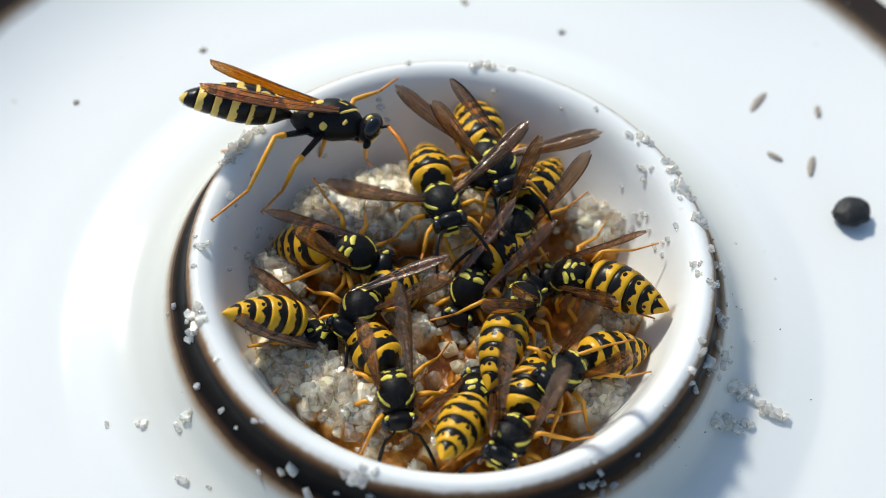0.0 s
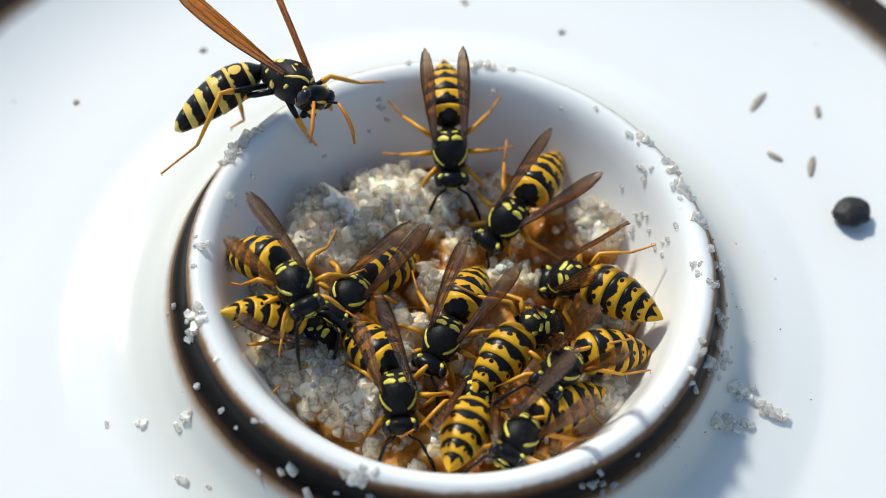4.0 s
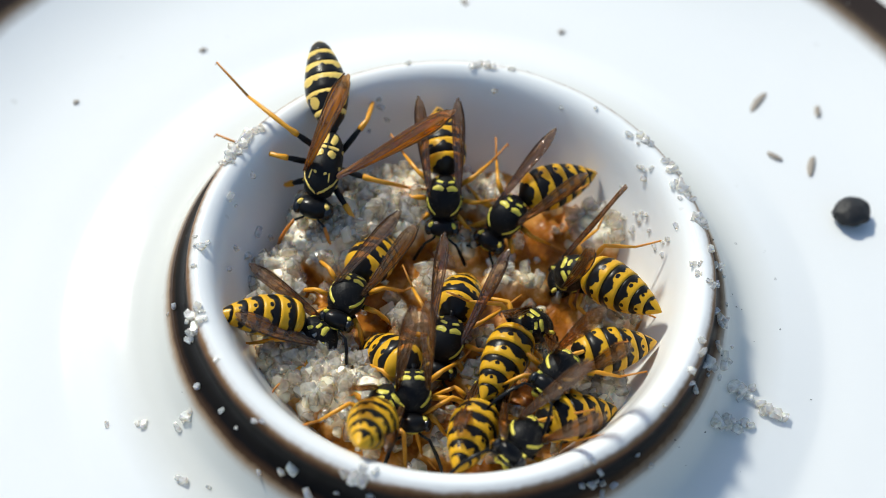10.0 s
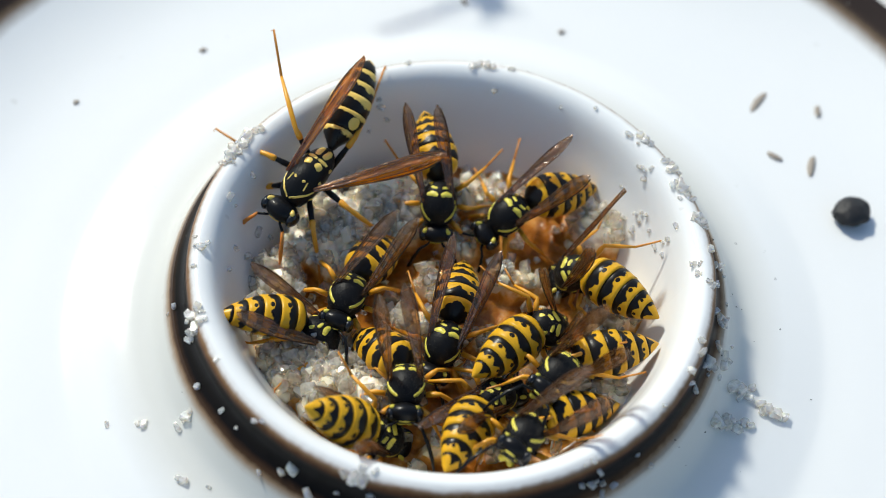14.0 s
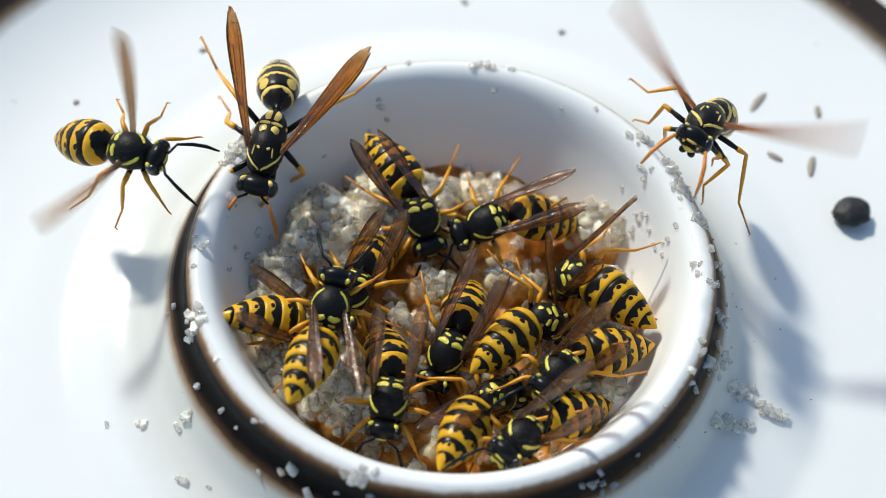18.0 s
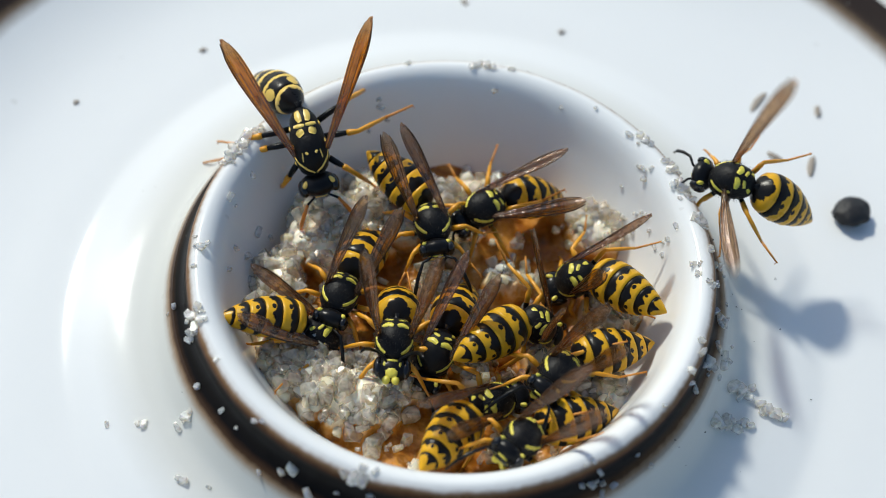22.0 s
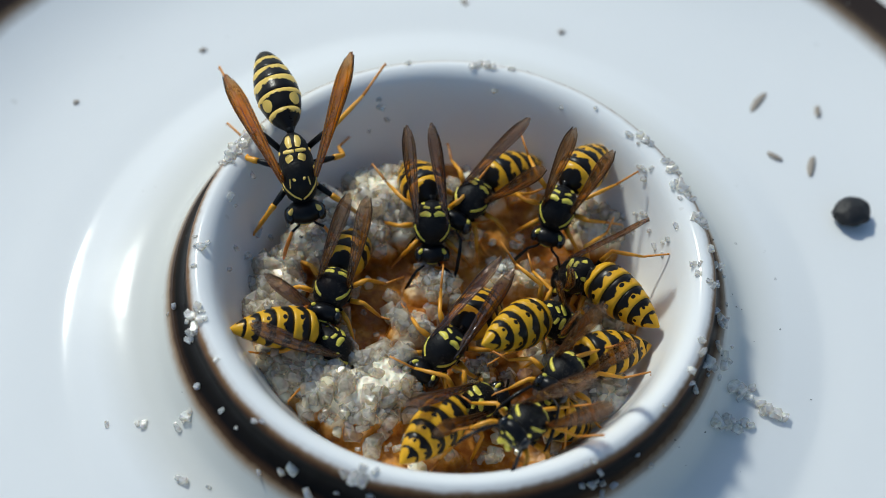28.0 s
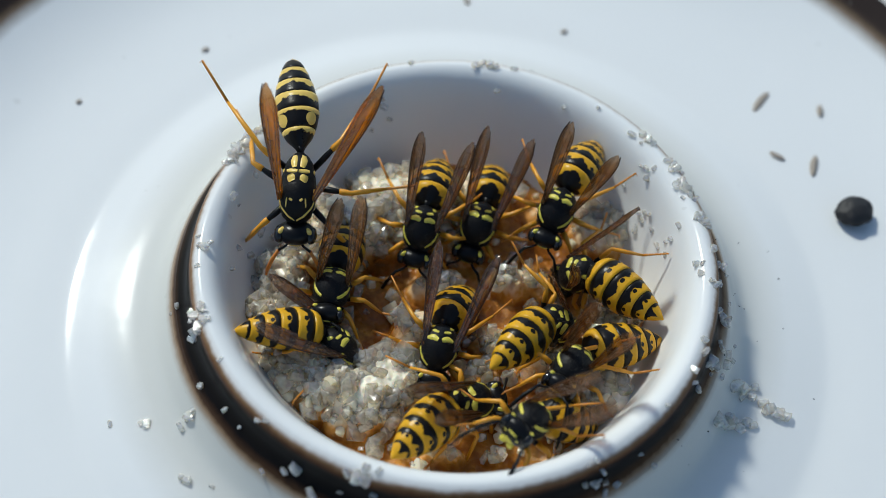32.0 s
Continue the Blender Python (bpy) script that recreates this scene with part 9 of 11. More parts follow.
    walk(p["wr"], [(0, turn(28.2, 18.5, -21.8, 2.26, -1.35, 0.95)), (1, turn(31, 16.7, -14.6, 2.26, -1.35, 0.95)), (2, turn(33.6, 8.5, -14.5, 2.26, -1.35, 0.95)), (3, turn(32.9, 9.3, -16.3, 2.26, -1.35, 0.95)), (3.5, turn(39.4, 27.6, 16.8, 2.26, -1.35, 0.95)), (5.5, turn(38, 37.4, 14.6, 2.26, -1.35, 0.95)), (6, turn(38.2, 32.5, 14.4, 2.26, -1.35, 0.95)), (7, turn(38.4, 29.4, 14.4, 2.26, -1.35, 0.95)), (8, turn(40.9, 27.1, 21, 2.26, -1.35, 0.95)), (9, turn(40.4, 28.1, 19.7, 2.26, -1.35, 0.95)), (10, turn(39.9, 22.5, 17.9, 2.26, -1.35, 0.95)), (11, turn(39.6, 22.2, 16.8, 2.26, -1.35, 0.95)), (12, turn(38.1, 25.1, 12.8, 2.26, -1.35, 0.95)), (13, turn(37.7, 29.2, 12.5, 2.26, -1.35, 0.95)), (14, turn(31.4, 37.6, 0.2, 2.26, -1.35, 0.95)), (17, turn(32.6, 42.5, 4.3, 2.26, -1.35, 0.95)), (18, turn(28.1, 47, -2.7, 2.26, -1.35, 0.95)), (19, turn(28.1, 43.2, -4.2, 2.26, -1.35, 0.95)), (20, turn(25.1, 46.7, -8.3, 2.26, -1.35, 0.95)), (21, turn(27.1, 41.3, -7.1, 2.26, -1.35, 0.95)), (22, turn(27.3, 40.4, -7.1, 2.26, -1.35, 0.95)), (23, turn(26.5, 39.9, -9, 2.26, -1.35, 0.95)), (24, turn(28.5, 36.6, -6.6, 2.26, -1.35, 0.95)), (25, turn(27.1, 39.3, -8.1, 2.26, -1.35, 0.95)), (28, turn(32.1, 35.3, 0.8, 2.26, -1.35, 0.95)), (29, turn(31, 36.5, -1.3, 2.26, -1.35, 0.95)), (30, turn(25.7, 36.3, -12.8, 2.26, -1.35, 0.95)), (31, turn(25.3, 39.5, -11.6, 2.26, -1.35, 0.95)), (32, turn(24.5, 40.9, -12.4, 2.26, -1.35, 0.95))])
    p = slots(middle_feeder)
    walk(middle_feeder, [(0, at(2.27, 2.43, -4.4, -6, 31.8, -108)), (0.5, at(2.54, 2.15, -4.4, -6.5, 31.4, -109.4)), (1, at(2.56, 1.85, -4.4, -6.3, 31.6, -108.9)), (1.5, at(1.71, -0.71, -4.4, -8.5, 29.6, -115.9)), (2, at(1.07, -2.29, -4.4, -8.8, 28.8, -117)), (3, at(0.87, -2.91, -4.4, -5.2, 30.3, -105.7)), (3.5, at(0.64, -3.24, -4.4, -7, 10.7, -111.5)), (5.5, at(0.41, -3.56, -4.4, -5.2, 11.9, -105.9)), (6, at(0.66, -3.53, -4.4, -7.6, 29.1, -113.2)), (7, at(0.39, -3.26, -4.4, -5.5, 22.7, -106.7)), (8, at(0.44, -3.85, -4.4, -4.5, 3.5, -103.3)), (9, at(0.44, -3.85, -4.4, -4.5, 3.5, -103.3)), (10, at(0.39, -3.26, -4.4, -3.4, 30.7, -100.1)), (11, at(0.41, -3.56, -4.4, -2.7, 6.4, -98)), (12, at(0.93, -3.8, -4.4, -2.7, 6.2, -98.1)), (13, at(0.7, -4.12, -4.4, -2.9, 0.8, -98.3)), (14, at(0.44, -3.85, -4.4, -5.4, 21.5, -106.5)), (17, at(0.75, -4.71, -4.4, -6.1, 6.6, -108.5)), (18, at(0.99, -4.68, -4.4, -7.6, 28.8, -113.1)), (19, at(0.73, -4.41, -4.4, -6.5, 29.4, -109.5)), (20, at(1.01, -4.97, -4.4, -5.8, -4.8, -106.4)), (21, at(0.28, -5.05, -4.4, -5.5, -0.7, -105.9)), (22, at(0.01, -4.79, -4.4, -6.9, 28.9, -110.8)), (23, at(0.01, -4.79, -4.4, -6.9, 28.6, -111.1)), (24, at(-0.23, -4.82, -4.4, -6.9, 28.6, -111)), (25, at(0.26, -4.76, -4.4, -9.5, 27, -119.4)), (28, at(1.24, -4.65, -4.4, -12.6, 23.9, -130.8)), (29, at(1.48, -4.62, -4.4, -11.8, 25, -127.7)), (30, at(0.87, -4.33, -4.4, -8.6, 27.9, -116.4)), (31, at(-0.71, -3.88, -4.4, -4.5, 29.9, -103.6)), (32, at(-0.53, -4.31, -4.4, -2.3, 30.5, -96.9))])
    walk(p["abdomen"], [(0, turn(7.7, -25.8, -32.8)), (0.5, turn(5.7, -37.4, -16.8)), (1, turn(5.5, -39.4, -15.4)), (1.5, turn(0.1, -41.7, -0.2)), (2, turn(-1, -37.3, 3)), (3, turn(3.5, -40.3, -9.4)), (3.5, turn(0.1, -21.7, -0.6)), (5.5, turn(-0.1, -30.7, 0.5)), (6, turn(-0.3, -53.9, 0.7)), (7, turn(4.7, -46.7, -10.8)), (8, turn(1.7, -23.9, -8.2)), (9, turn(1.4, -24.8, -6.3)), (10, turn(2.8, -51.8, -5.8)), (11, turn(-0.5, -15.5, 3.7)), (12, turn(-1, -16.2, 7.3)), (13, turn(-0.3, -7.5, 4.3)), (14, turn(-2.4, -28.1, 9.7)), (17, turn(-1.2, -22.7, 6.2)), (18, turn(-4.1, -45, 10)), (19, turn(-2.3, -49.6, 5)), (20, turn(-0.5, -15.6, 3.7)), (21, turn(0.3, -11.9, -2.7)), (22, turn(-1, -45.8, 2.3)), (23, turn(-0.1, -36.6, 0.2)), (24, turn(-0.1, -36.6, 0.3)), (25, turn(-4.5, -37.7, 13.1)), (28, turn(-2.4, -43.1, 6)), (29, turn(-1.4, -41.5, 3.8)), (30, turn(6.3, -33.3, -20.7)), (31, turn(10.3, -39.4, -28.3)), (32, turn(10.9, -51.9, -22.2))])
    walk(p["wl"], [(0, turn(-41.6, 4.2, -24.9, 2.26, 1.35, 0.95)), (0.5, turn(-36.3, 24.9, -7.5, 2.26, 1.35, 0.95)), (1, turn(-39.7, 23.8, -17.3, 2.26, 1.35, 0.95)), (1.5, turn(-39.9, 4, -14.9, 2.26, 1.35, 0.95)), (2, turn(-39.5, 4.4, -12.2, 2.26, 1.35, 0.95)), (3, turn(-40.6, 4.6, -18.8, 2.26, 1.35, 0.95)), (3.5, turn(-39.6, 31.5, -17.9, 2.26, 1.35, 0.95)), (5.5, turn(-40.1, 47.5, -19.6, 2.26, 1.35, 0.95)), (6, turn(-39.9, 21.2, -17.6, 2.26, 1.35, 0.95)), (7, turn(-40.9, 33.3, -21.1, 2.26, 1.35, 0.95)), (8, turn(-44.3, 55.5, -26.6, 2.26, 1.35, 0.95)), (9, turn(-38.1, 54.3, -16.4, 2.26, 1.35, 0.95)), (10, turn(-39.5, 5, -12.9, 2.26, 1.35, 0.95)), (11, turn(-40.9, 42.1, -21.2, 2.26, 1.35, 0.95)), (12, turn(-47.4, 51.2, -32.5, 2.26, 1.35, 0.95)), (13, turn(-49.5, 55.4, -35.2, 2.26, 1.35, 0.95)), (14, turn(-36.7, 13.6, -3.9, 2.26, 1.35, 0.95)), (17, turn(-37.1, 53.8, -14.7, 2.26, 1.35, 0.95)), (18, turn(-35.3, 26, -5, 2.26, 1.35, 0.95)), (19, turn(-36.3, 29.2, -8.9, 2.26, 1.35, 0.95)), (20, turn(-31.6, 71.8, -9.3, 2.26, 1.35, 0.95)), (21, turn(-41.2, 60.3, -21.6, 2.26, 1.35, 0.95)), (22, turn(-36.4, 28.2, -8.8, 2.26, 1.35, 0.95)), (23, turn(-37.9, 14.2, -8.7, 2.26, 1.35, 0.95)), (24, turn(-39, 4.9, -9.4, 2.26, 1.35, 0.95)), (25, turn(-35.5, 16.9, -1.1, 2.26, 1.35, 0.95)), (28, turn(-35.6, 6.5, 7.6, 2.26, 1.35, 0.95)), (29, turn(-36.8, 5.9, 1.9, 2.26, 1.35, 0.95)), (30, turn(-39.9, 26.6, -18.2, 2.26, 1.35, 0.95)), (31, turn(-39, 5.2, -9.7, 2.26, 1.35, 0.95)), (32, turn(-39.7, 5.2, -14, 2.26, 1.35, 0.95))])
    walk(p["wr"], [(0, turn(34.5, 4.6, -15.9, 2.26, -1.35, 0.95)), (0.5, turn(35.3, 13.1, -2, 2.26, -1.35, 0.95)), (1, turn(38.9, 5.9, 9.8, 2.26, -1.35, 0.95)), (1.5, turn(37.7, 5.5, 2.5, 2.26, -1.35, 0.95)), (2, turn(37.9, 5.6, 3.9, 2.26, -1.35, 0.95)), (3, turn(36.3, 5.2, -5.3, 2.26, -1.35, 0.95)), (3.5, turn(31.4, 34.1, -1.5, 2.26, -1.35, 0.95)), (5.5, turn(32.1, 51.9, 6, 2.26, -1.35, 0.95)), (6, turn(34.5, 18.5, -1.1, 2.26, -1.35, 0.95)), (7, turn(32.1, 27, -3.2, 2.26, -1.35, 0.95)), (8, turn(32.3, 55.9, 7.3, 2.26, -1.35, 0.95)), (9, turn(35.4, 57.1, 12.5, 2.26, -1.35, 0.95)), (10, turn(37.1, 14.2, 5.6, 2.26, -1.35, 0.95)), (11, turn(31.9, 41.4, 2.6, 2.26, -1.35, 0.95)), (12, turn(29.4, 29.6, -8.6, 2.26, -1.35, 0.95)), (13, turn(26.7, 34.7, -11.8, 2.26, -1.35, 0.95)), (14, turn(37.2, 14.3, 6.2, 2.26, -1.35, 0.95)), (17, turn(30, 48.5, 1.3, 2.26, -1.35, 0.95)), (18, turn(37.4, 5.2, 0.6, 2.26, -1.35, 0.95)), (19, turn(35, 11.6, -4.6, 2.26, -1.35, 0.95)), (20, turn(17.5, 69.5, -9.5, 2.26, -1.35, 0.95)), (21, turn(23.4, 45.2, -12, 2.26, -1.35, 0.95)), (22, turn(36.7, 5.1, -3.2, 2.26, -1.35, 0.95)), (23, turn(36.6, 5.3, -3.8, 2.26, -1.35, 0.95)), (24, turn(36.3, 5.4, -5.2, 2.26, -1.35, 0.95)), (25, turn(37.8, 5.9, 3.4, 2.26, -1.35, 0.95)), (28, turn(37.2, 5.7, 0.1, 2.26, -1.35, 0.95)), (29, turn(37.8, 6.1, 3.6, 2.26, -1.35, 0.95)), (30, turn(37, 21.6, 8.6, 2.26, -1.35, 0.95)), (31, turn(38.8, 6.1, 9.4, 2.26, -1.35, 0.95)), (32, turn(37.6, 5.5, 2.1, 2.26, -1.35, 0.95))])
    p = slots(inner_feeder)
    walk(inner_feeder, [(0, at(-6.77, -1.27, -4.55, -8.9, -4.3, -116)), (1, at(-6.56, -0.94, -4.55, -10.8, -3.2, -122.2)), (2, at(-7.13, -0.22, -4.8, -10, -5.3, -119.2)), (3, at(-7.63, -0.28, -4.8, -9.6, -11.2, -116.6)), (5.5, at(-8.19, 0.27, -4.8, -8.1, -5.4, -113)), (7, at(-8.44, 0.24, -4.8, -8, -5.5, -112.9)), (9, at(-8.44, 0.24, -4.8, -5, 0.7, -104.5)), (14, at(-8.44, 0.24, -4.8, -5, 0.7, -104.5)), (17, at(-8, 0.91, -4.8, -6.4, 12.9, -109.7)), (19, at(-8, 0.91, -4.8, -4.9, 8.8, -104.9)), (20, at(-8.44, 0.24, -4.8, -5, 0.7, -104.5)), (21, at(-8.94, 0.18, -4.8, -5, -2.1, -104.3)), (22, at(-9.19, 0.16, -4.8, -4.1, -3.5, -101.6)), (23, at(-9.76, 0.71, -4.8, -4, -0.5, -101.5)), (24, at(-10.01, 0.68, -4.8, -3.2, -4.2, -98.8)), (28, at(-10.01, 0.68, -4.8, -3.2, -4.2, -98.8)), (30, at(-10.36, 0.71, -4.8, -2.2, -5.1, -96.2)), (32, at(-10.51, 0.57, -4.8, -1.3, -5.8, -93.6))])
    walk(p["abdomen"], [(0, turn(5.8, -25, -25.9)), (1, turn(5.5, -25, -24.5)), (2, turn(5.2, -20.9, -27.8)), (3, turn(1, -5, -22.5)), (5.5, turn(1.2, -12.3, -10.8)), (7, turn(1.4, -15.7, -9.9)), (9, turn(1.6, -16, -11.5)), (14, turn(1.6, -16, -11.5)), (17, turn(0.7, -36.7, -2.2)), (19, turn(0.9, -31, -3.1)), (20, turn(1, -16.1, -7)), (21, turn(0.9, -12.3, -8.6)), (22, turn(0.3, -4, -9.4)), (23, turn(0.6, -14.5, -4.9)), (24, turn(0.2, -15.2, -1.6)), (28, turn(0.1, -10.7, -0.9)), (30, turn(-0.2, -11.2, 2.5)), (32, turn(0.1, -5.3, -1.4))])
    walk(p["wl"], [(0, turn(-69.6, 56.9, -65.6, 2.26, 1.35, 0.95)), (1, turn(-54.6, 58.8, -42.2, 2.26, 1.35, 0.95)), (2, turn(-55.8, 60.2, -43.6, 2.26, 1.35, 0.95)), (3, turn(-47.6, 59.5, -31.4, 2.26, 1.35, 0.95)), (5.5, turn(-37.3, 58.9, -15.6, 2.26, 1.35, 0.95)), (7, turn(-34.3, 57.9, -10.7, 2.26, 1.35, 0.95)), (9, turn(-51.4, 60.5, -36.9, 2.26, 1.35, 0.95)), (14, turn(-46.3, 56.8, -29.8, 2.26, 1.35, 0.95)), (17, turn(-35.8, 46.6, -11.4, 2.26, 1.35, 0.95)), (19, turn(-34.9, 56, -11.4, 2.26, 1.35, 0.95)), (20, turn(-50.9, 65.5, -35.2, 2.26, 1.35, 0.95)), (21, turn(-49, 59.2, -33.6, 2.26, 1.35, 0.95)), (22, turn(-42.1, 57.9, -23, 2.26, 1.35, 0.95)), (23, turn(-45.8, 65.7, -28, 2.26, 1.35, 0.95)), (24, turn(-31, 66.4, -7.5, 2.26, 1.35, 0.95)), (28, turn(-25.7, 68.4, -0.8, 2.26, 1.35, 0.95)), (30, turn(-22.1, 72, 2.7, 2.26, 1.35, 0.95)), (32, turn(-29.6, 73.2, -7, 2.26, 1.35, 0.95))])
    walk(p["wr"], [(0, turn(18.4, 24.2, -40.5, 2.26, -1.35, 0.95)), (1, turn(18.2, 32.4, -31.8, 2.26, -1.35, 0.95)), (2, turn(20.2, 27.5, -32.5, 2.26, -1.35, 0.95)), (3, turn(-0.1, 52.2, -44.4, 2.26, -1.35, 0.95)), (5.5, turn(3.9, 59.8, -33, 2.26, -1.35, 0.95)), (7, turn(9.8, 56.2, -27.3, 2.26, -1.35, 0.95)), (9, turn(10.7, 45.4, -34, 2.26, -1.35, 0.95)), (14, turn(8, 49.8, -34.5, 2.26, -1.35, 0.95)), (17, turn(18.9, 43.4, -21.3, 2.26, -1.35, 0.95)), (19, turn(7.6, 64.7, -24.9, 2.26, -1.35, 0.95)), (20, turn(7.6, 63.3, -25.7, 2.26, -1.35, 0.95)), (21, turn(7.2, 60.1, -28.2, 2.26, -1.35, 0.95)), (22, turn(14.5, 59.6, -18.4, 2.26, -1.35, 0.95)), (23, turn(-1, 66.7, -34.5, 2.26, -1.35, 0.95)), (24, turn(4.6, 70, -25.6, 2.26, -1.35, 0.95)), (28, turn(9.1, 67.7, -21.2, 2.26, -1.35, 0.95)), (30, turn(12.2, 68.3, -16.9, 2.26, -1.35, 0.95)), (32, turn(-8, 75.1, -37.1, 2.26, -1.35, 0.95))])
    p = slots(facing_feeder)
    walk(facing_feeder, [(0, at(-4.26, -9.31, -4.4, 4.3, 4.5, -77.2)), (2, at(-4.26, -9.31, -4.4, 4.4, 9.6, -76.9)), (3, at(-4.02, -9.29, -4.4, 3.8, 15.9, -78.5)), (5.5, at(-4.02, -9.29, -4.4, 3.8, 15.9, -78.5)), (6, at(-3.78, -9.26, -4.4, 3.1, 15.4, -80.7)), (6.5, at(-3.3, -9.21, -4.4, 1.9, 15.2, -84.3)), (7, at(-2.84, -8.87, -4.4, 0.6, 29.3, -88.2)), (8, at(-2.58, -9.13, -4.4, -0.2, 29.2, -90.4)), (9, at(-2.31, -9.38, -4.4, 2.3, 14.9, -82.9)), (10, at(-2.58, -9.13, -4.4, 1.8, 8.7, -84.7)), (11, at(-2.36, -8.82, -4.4, 1.1, 4.2, -86.8)), (12, at(-2.41, -8.25, -4.4, 0.4, 5, -88.8)), (13, at(-2.41, -8.25, -4.4, -0.4, -2.6, -91)), (14, at(-3.09, -8.9, -4.4, 1.1, -7, -87.1)), (16.5, at(-3.54, -9.23, -4.4, 3, 8.8, -81)), (17, at(-3.52, -9.52, -4.4, 1.9, 8.3, -84.5)), (18, at(-4.18, -10.15, -4.4, -1.4, 4.8, -94.2)), (19, at(-3.94, -10.13, -4.4, 0.5, 3.3, -88.4)), (19.5, at(-2.84, -8.87, -4.4, -2.2, 29, -96.7)), (20, at(-2.58, -6.44, -4.1, -3.8, 29.4, -101.4)), (20.5, at(-3.84, -5.28, -3.4, -1.3, 0, -93.6)), (21, at(-3.81, -5.57, -3.4, 0.8, 3.5, -87.6)), (22, at(-4.37, -4.82, -3.4, 0.2, 4.5, -89.5)), (23, at(-4.86, -3.81, -3.4, 0.9, 11.2, -87.3)), (23.6, at(-4.96, -3.82, -3.4, 1.6, 20.1, -85)), (24, at(-3.97, -2.46, 4, 8.4, -2.9, -65.7)), (24.5, at(-6.95, -17.74, 14, 16.1, 5.8, -33)), (24.8, at(3.14, -44.6, 28, 15, -21.7, -50.6)), (25, at(9, -72, 38, 15, -21.7, -50.6)), (26, at(99.04, 32.53, 50, 20, 17, -2.7)), (32, at(98.79, 32.45, 50, 20, 17, -2.7))])
    walk(p["abdomen"], [(0, turn(-2, -7.7, 29.2)), (2, turn(-3.1, -11.1, 30.8)), (3, turn(-5.8, -18.2, 35.1)), (5.5, turn(-6.8, -20.7, 35.9)), (6, turn(-6.6, -18.2, 39.4)), (6.5, turn(-6.9, -19.7, 38.3)), (7, turn(-16.1, -34.2, 49.5)), (8, turn(-20, -37.8, 54.6)), (9, turn(-9.7, -28.2, 37.4)), (10, turn(-11.7, -31, 40.4)), (11, turn(-12.9, -25.5, 53.2)), (12, turn(-15.9, -24.8, 64.7)), (13, turn(-14.2, -27.4, 54)), (14, turn(-4.7, -12.6, 41)), (16.5, turn(-7.8, -32.9, 25.9)), (17, turn(-7.9, -30.8, 28.1)), (18, turn(-3.7, -22.7, 18.4)), (19, turn(-1.5, -23.6, 7.3)), (19.5, turn(-5.2, -44, 12.8)), (20, turn(-5.8, -50, 12.4)), (20.5, turn(-1.1, -26.6, 4.8)), (21, turn(-0.1, -35, 0.5)), (22, turn(-1, -39.6, 2.9)), (23, turn(-2.1, -46.7, 4.8)), (23.6, turn(-1.4, -55.6, 2.6)), (24, turn(-3.9, -31.6, 13.6)), (24.5, turn(0.6, -31.5, -2.1)), (25, turn(-0.2, -3.1, 8.5)), (25.5, turn(6.9, -27.8, -27.3)), (26, turn(33.4, -41.6, -76.6)), (32, turn(33.4, -41.6, -76.6))])
    walk(p["wl"], beating([(0, turn(-29.2, 46.9, 0.6, 2.26, 1.35, 0.95)), (2, turn(-21, 37.7, 21.5, 2.26, 1.35, 0.95)), (3, turn(-25.7, 26.4, 20.4, 2.26, 1.35, 0.95)), (5.5, turn(-23.5, 40.5, 14.7, 2.26, 1.35, 0.95)), (6, turn(-21.4, 41.1, 18.3, 2.26, 1.35, 0.95)), (6.5, turn(-23.9, 39.2, 14.7, 2.26, 1.35, 0.95)), (7, turn(-31.5, 19.9, 10, 2.26, 1.35, 0.95)), (8, turn(-36.9, 5.8, 1.4, 2.26, 1.35, 0.95)), (9, turn(-35.7, 53.7, -12.3, 2.26, 1.35, 0.95)), (10, turn(-24.6, 60.1, 3.5, 2.26, 1.35, 0.95)), (11, turn(-20.8, 53.7, 12.1, 2.26, 1.35, 0.95)), (12, turn(-28.6, 35.6, 7.1, 2.26, 1.35, 0.95)), (13, turn(-11.2, 57.8, 24.2, 2.26, 1.35, 0.95)), (14, turn(-5.8, 64.7, 27.3, 2.26, 1.35, 0.95)), (16.5, turn(-31, 32, 3.5, 2.26, 1.35, 0.95)), (17, turn(-31.1, 45.3, -2.3, 2.26, 1.35, 0.95)), (18, turn(-30.2, 55.9, -3.8, 2.26, 1.35, 0.95)), (19, turn(-35.1, 56.3, -11.9, 2.26, 1.35, 0.95)), (19.5, turn(-33.4, 25.4, 0.5, 2.26, 1.35, 0.95)), (20, turn(-39.5, 4.9, -12.3, 2.26, 1.35, 0.95)), (20.5, turn(-65.4, 34.2, -76, 2.26, 1.35, 0.95)), (21, turn(-50.1, 54.8, -36.3, 2.26, 1.35, 0.95)), (22, turn(-46.3, 64.3, -28.8, 2.26, 1.35, 0.95)), (23, turn(-64.5, 73, -50.8, 2.26, 1.35, 0.95)), (23.6, turn(-43, 54.6, -24.6, 2.26, 1.35, 0.95)), (23.8, turn(-62.6, 29.9, -74.4, 2.26, 1.35, 0.95)), (25, turn(-55.8, 18.3, -70.7, 2.26, 1.35, 0.95)), (26, turn(-55.8, 18.3, -70.7, 2.26, 1.35, 0.95)), (32, turn(-55.8, 18.3, -70.7, 2.26, 1.35, 0.95))], [(23.9, 24.9)], 1, (2.26, 1.35, 0.95)))
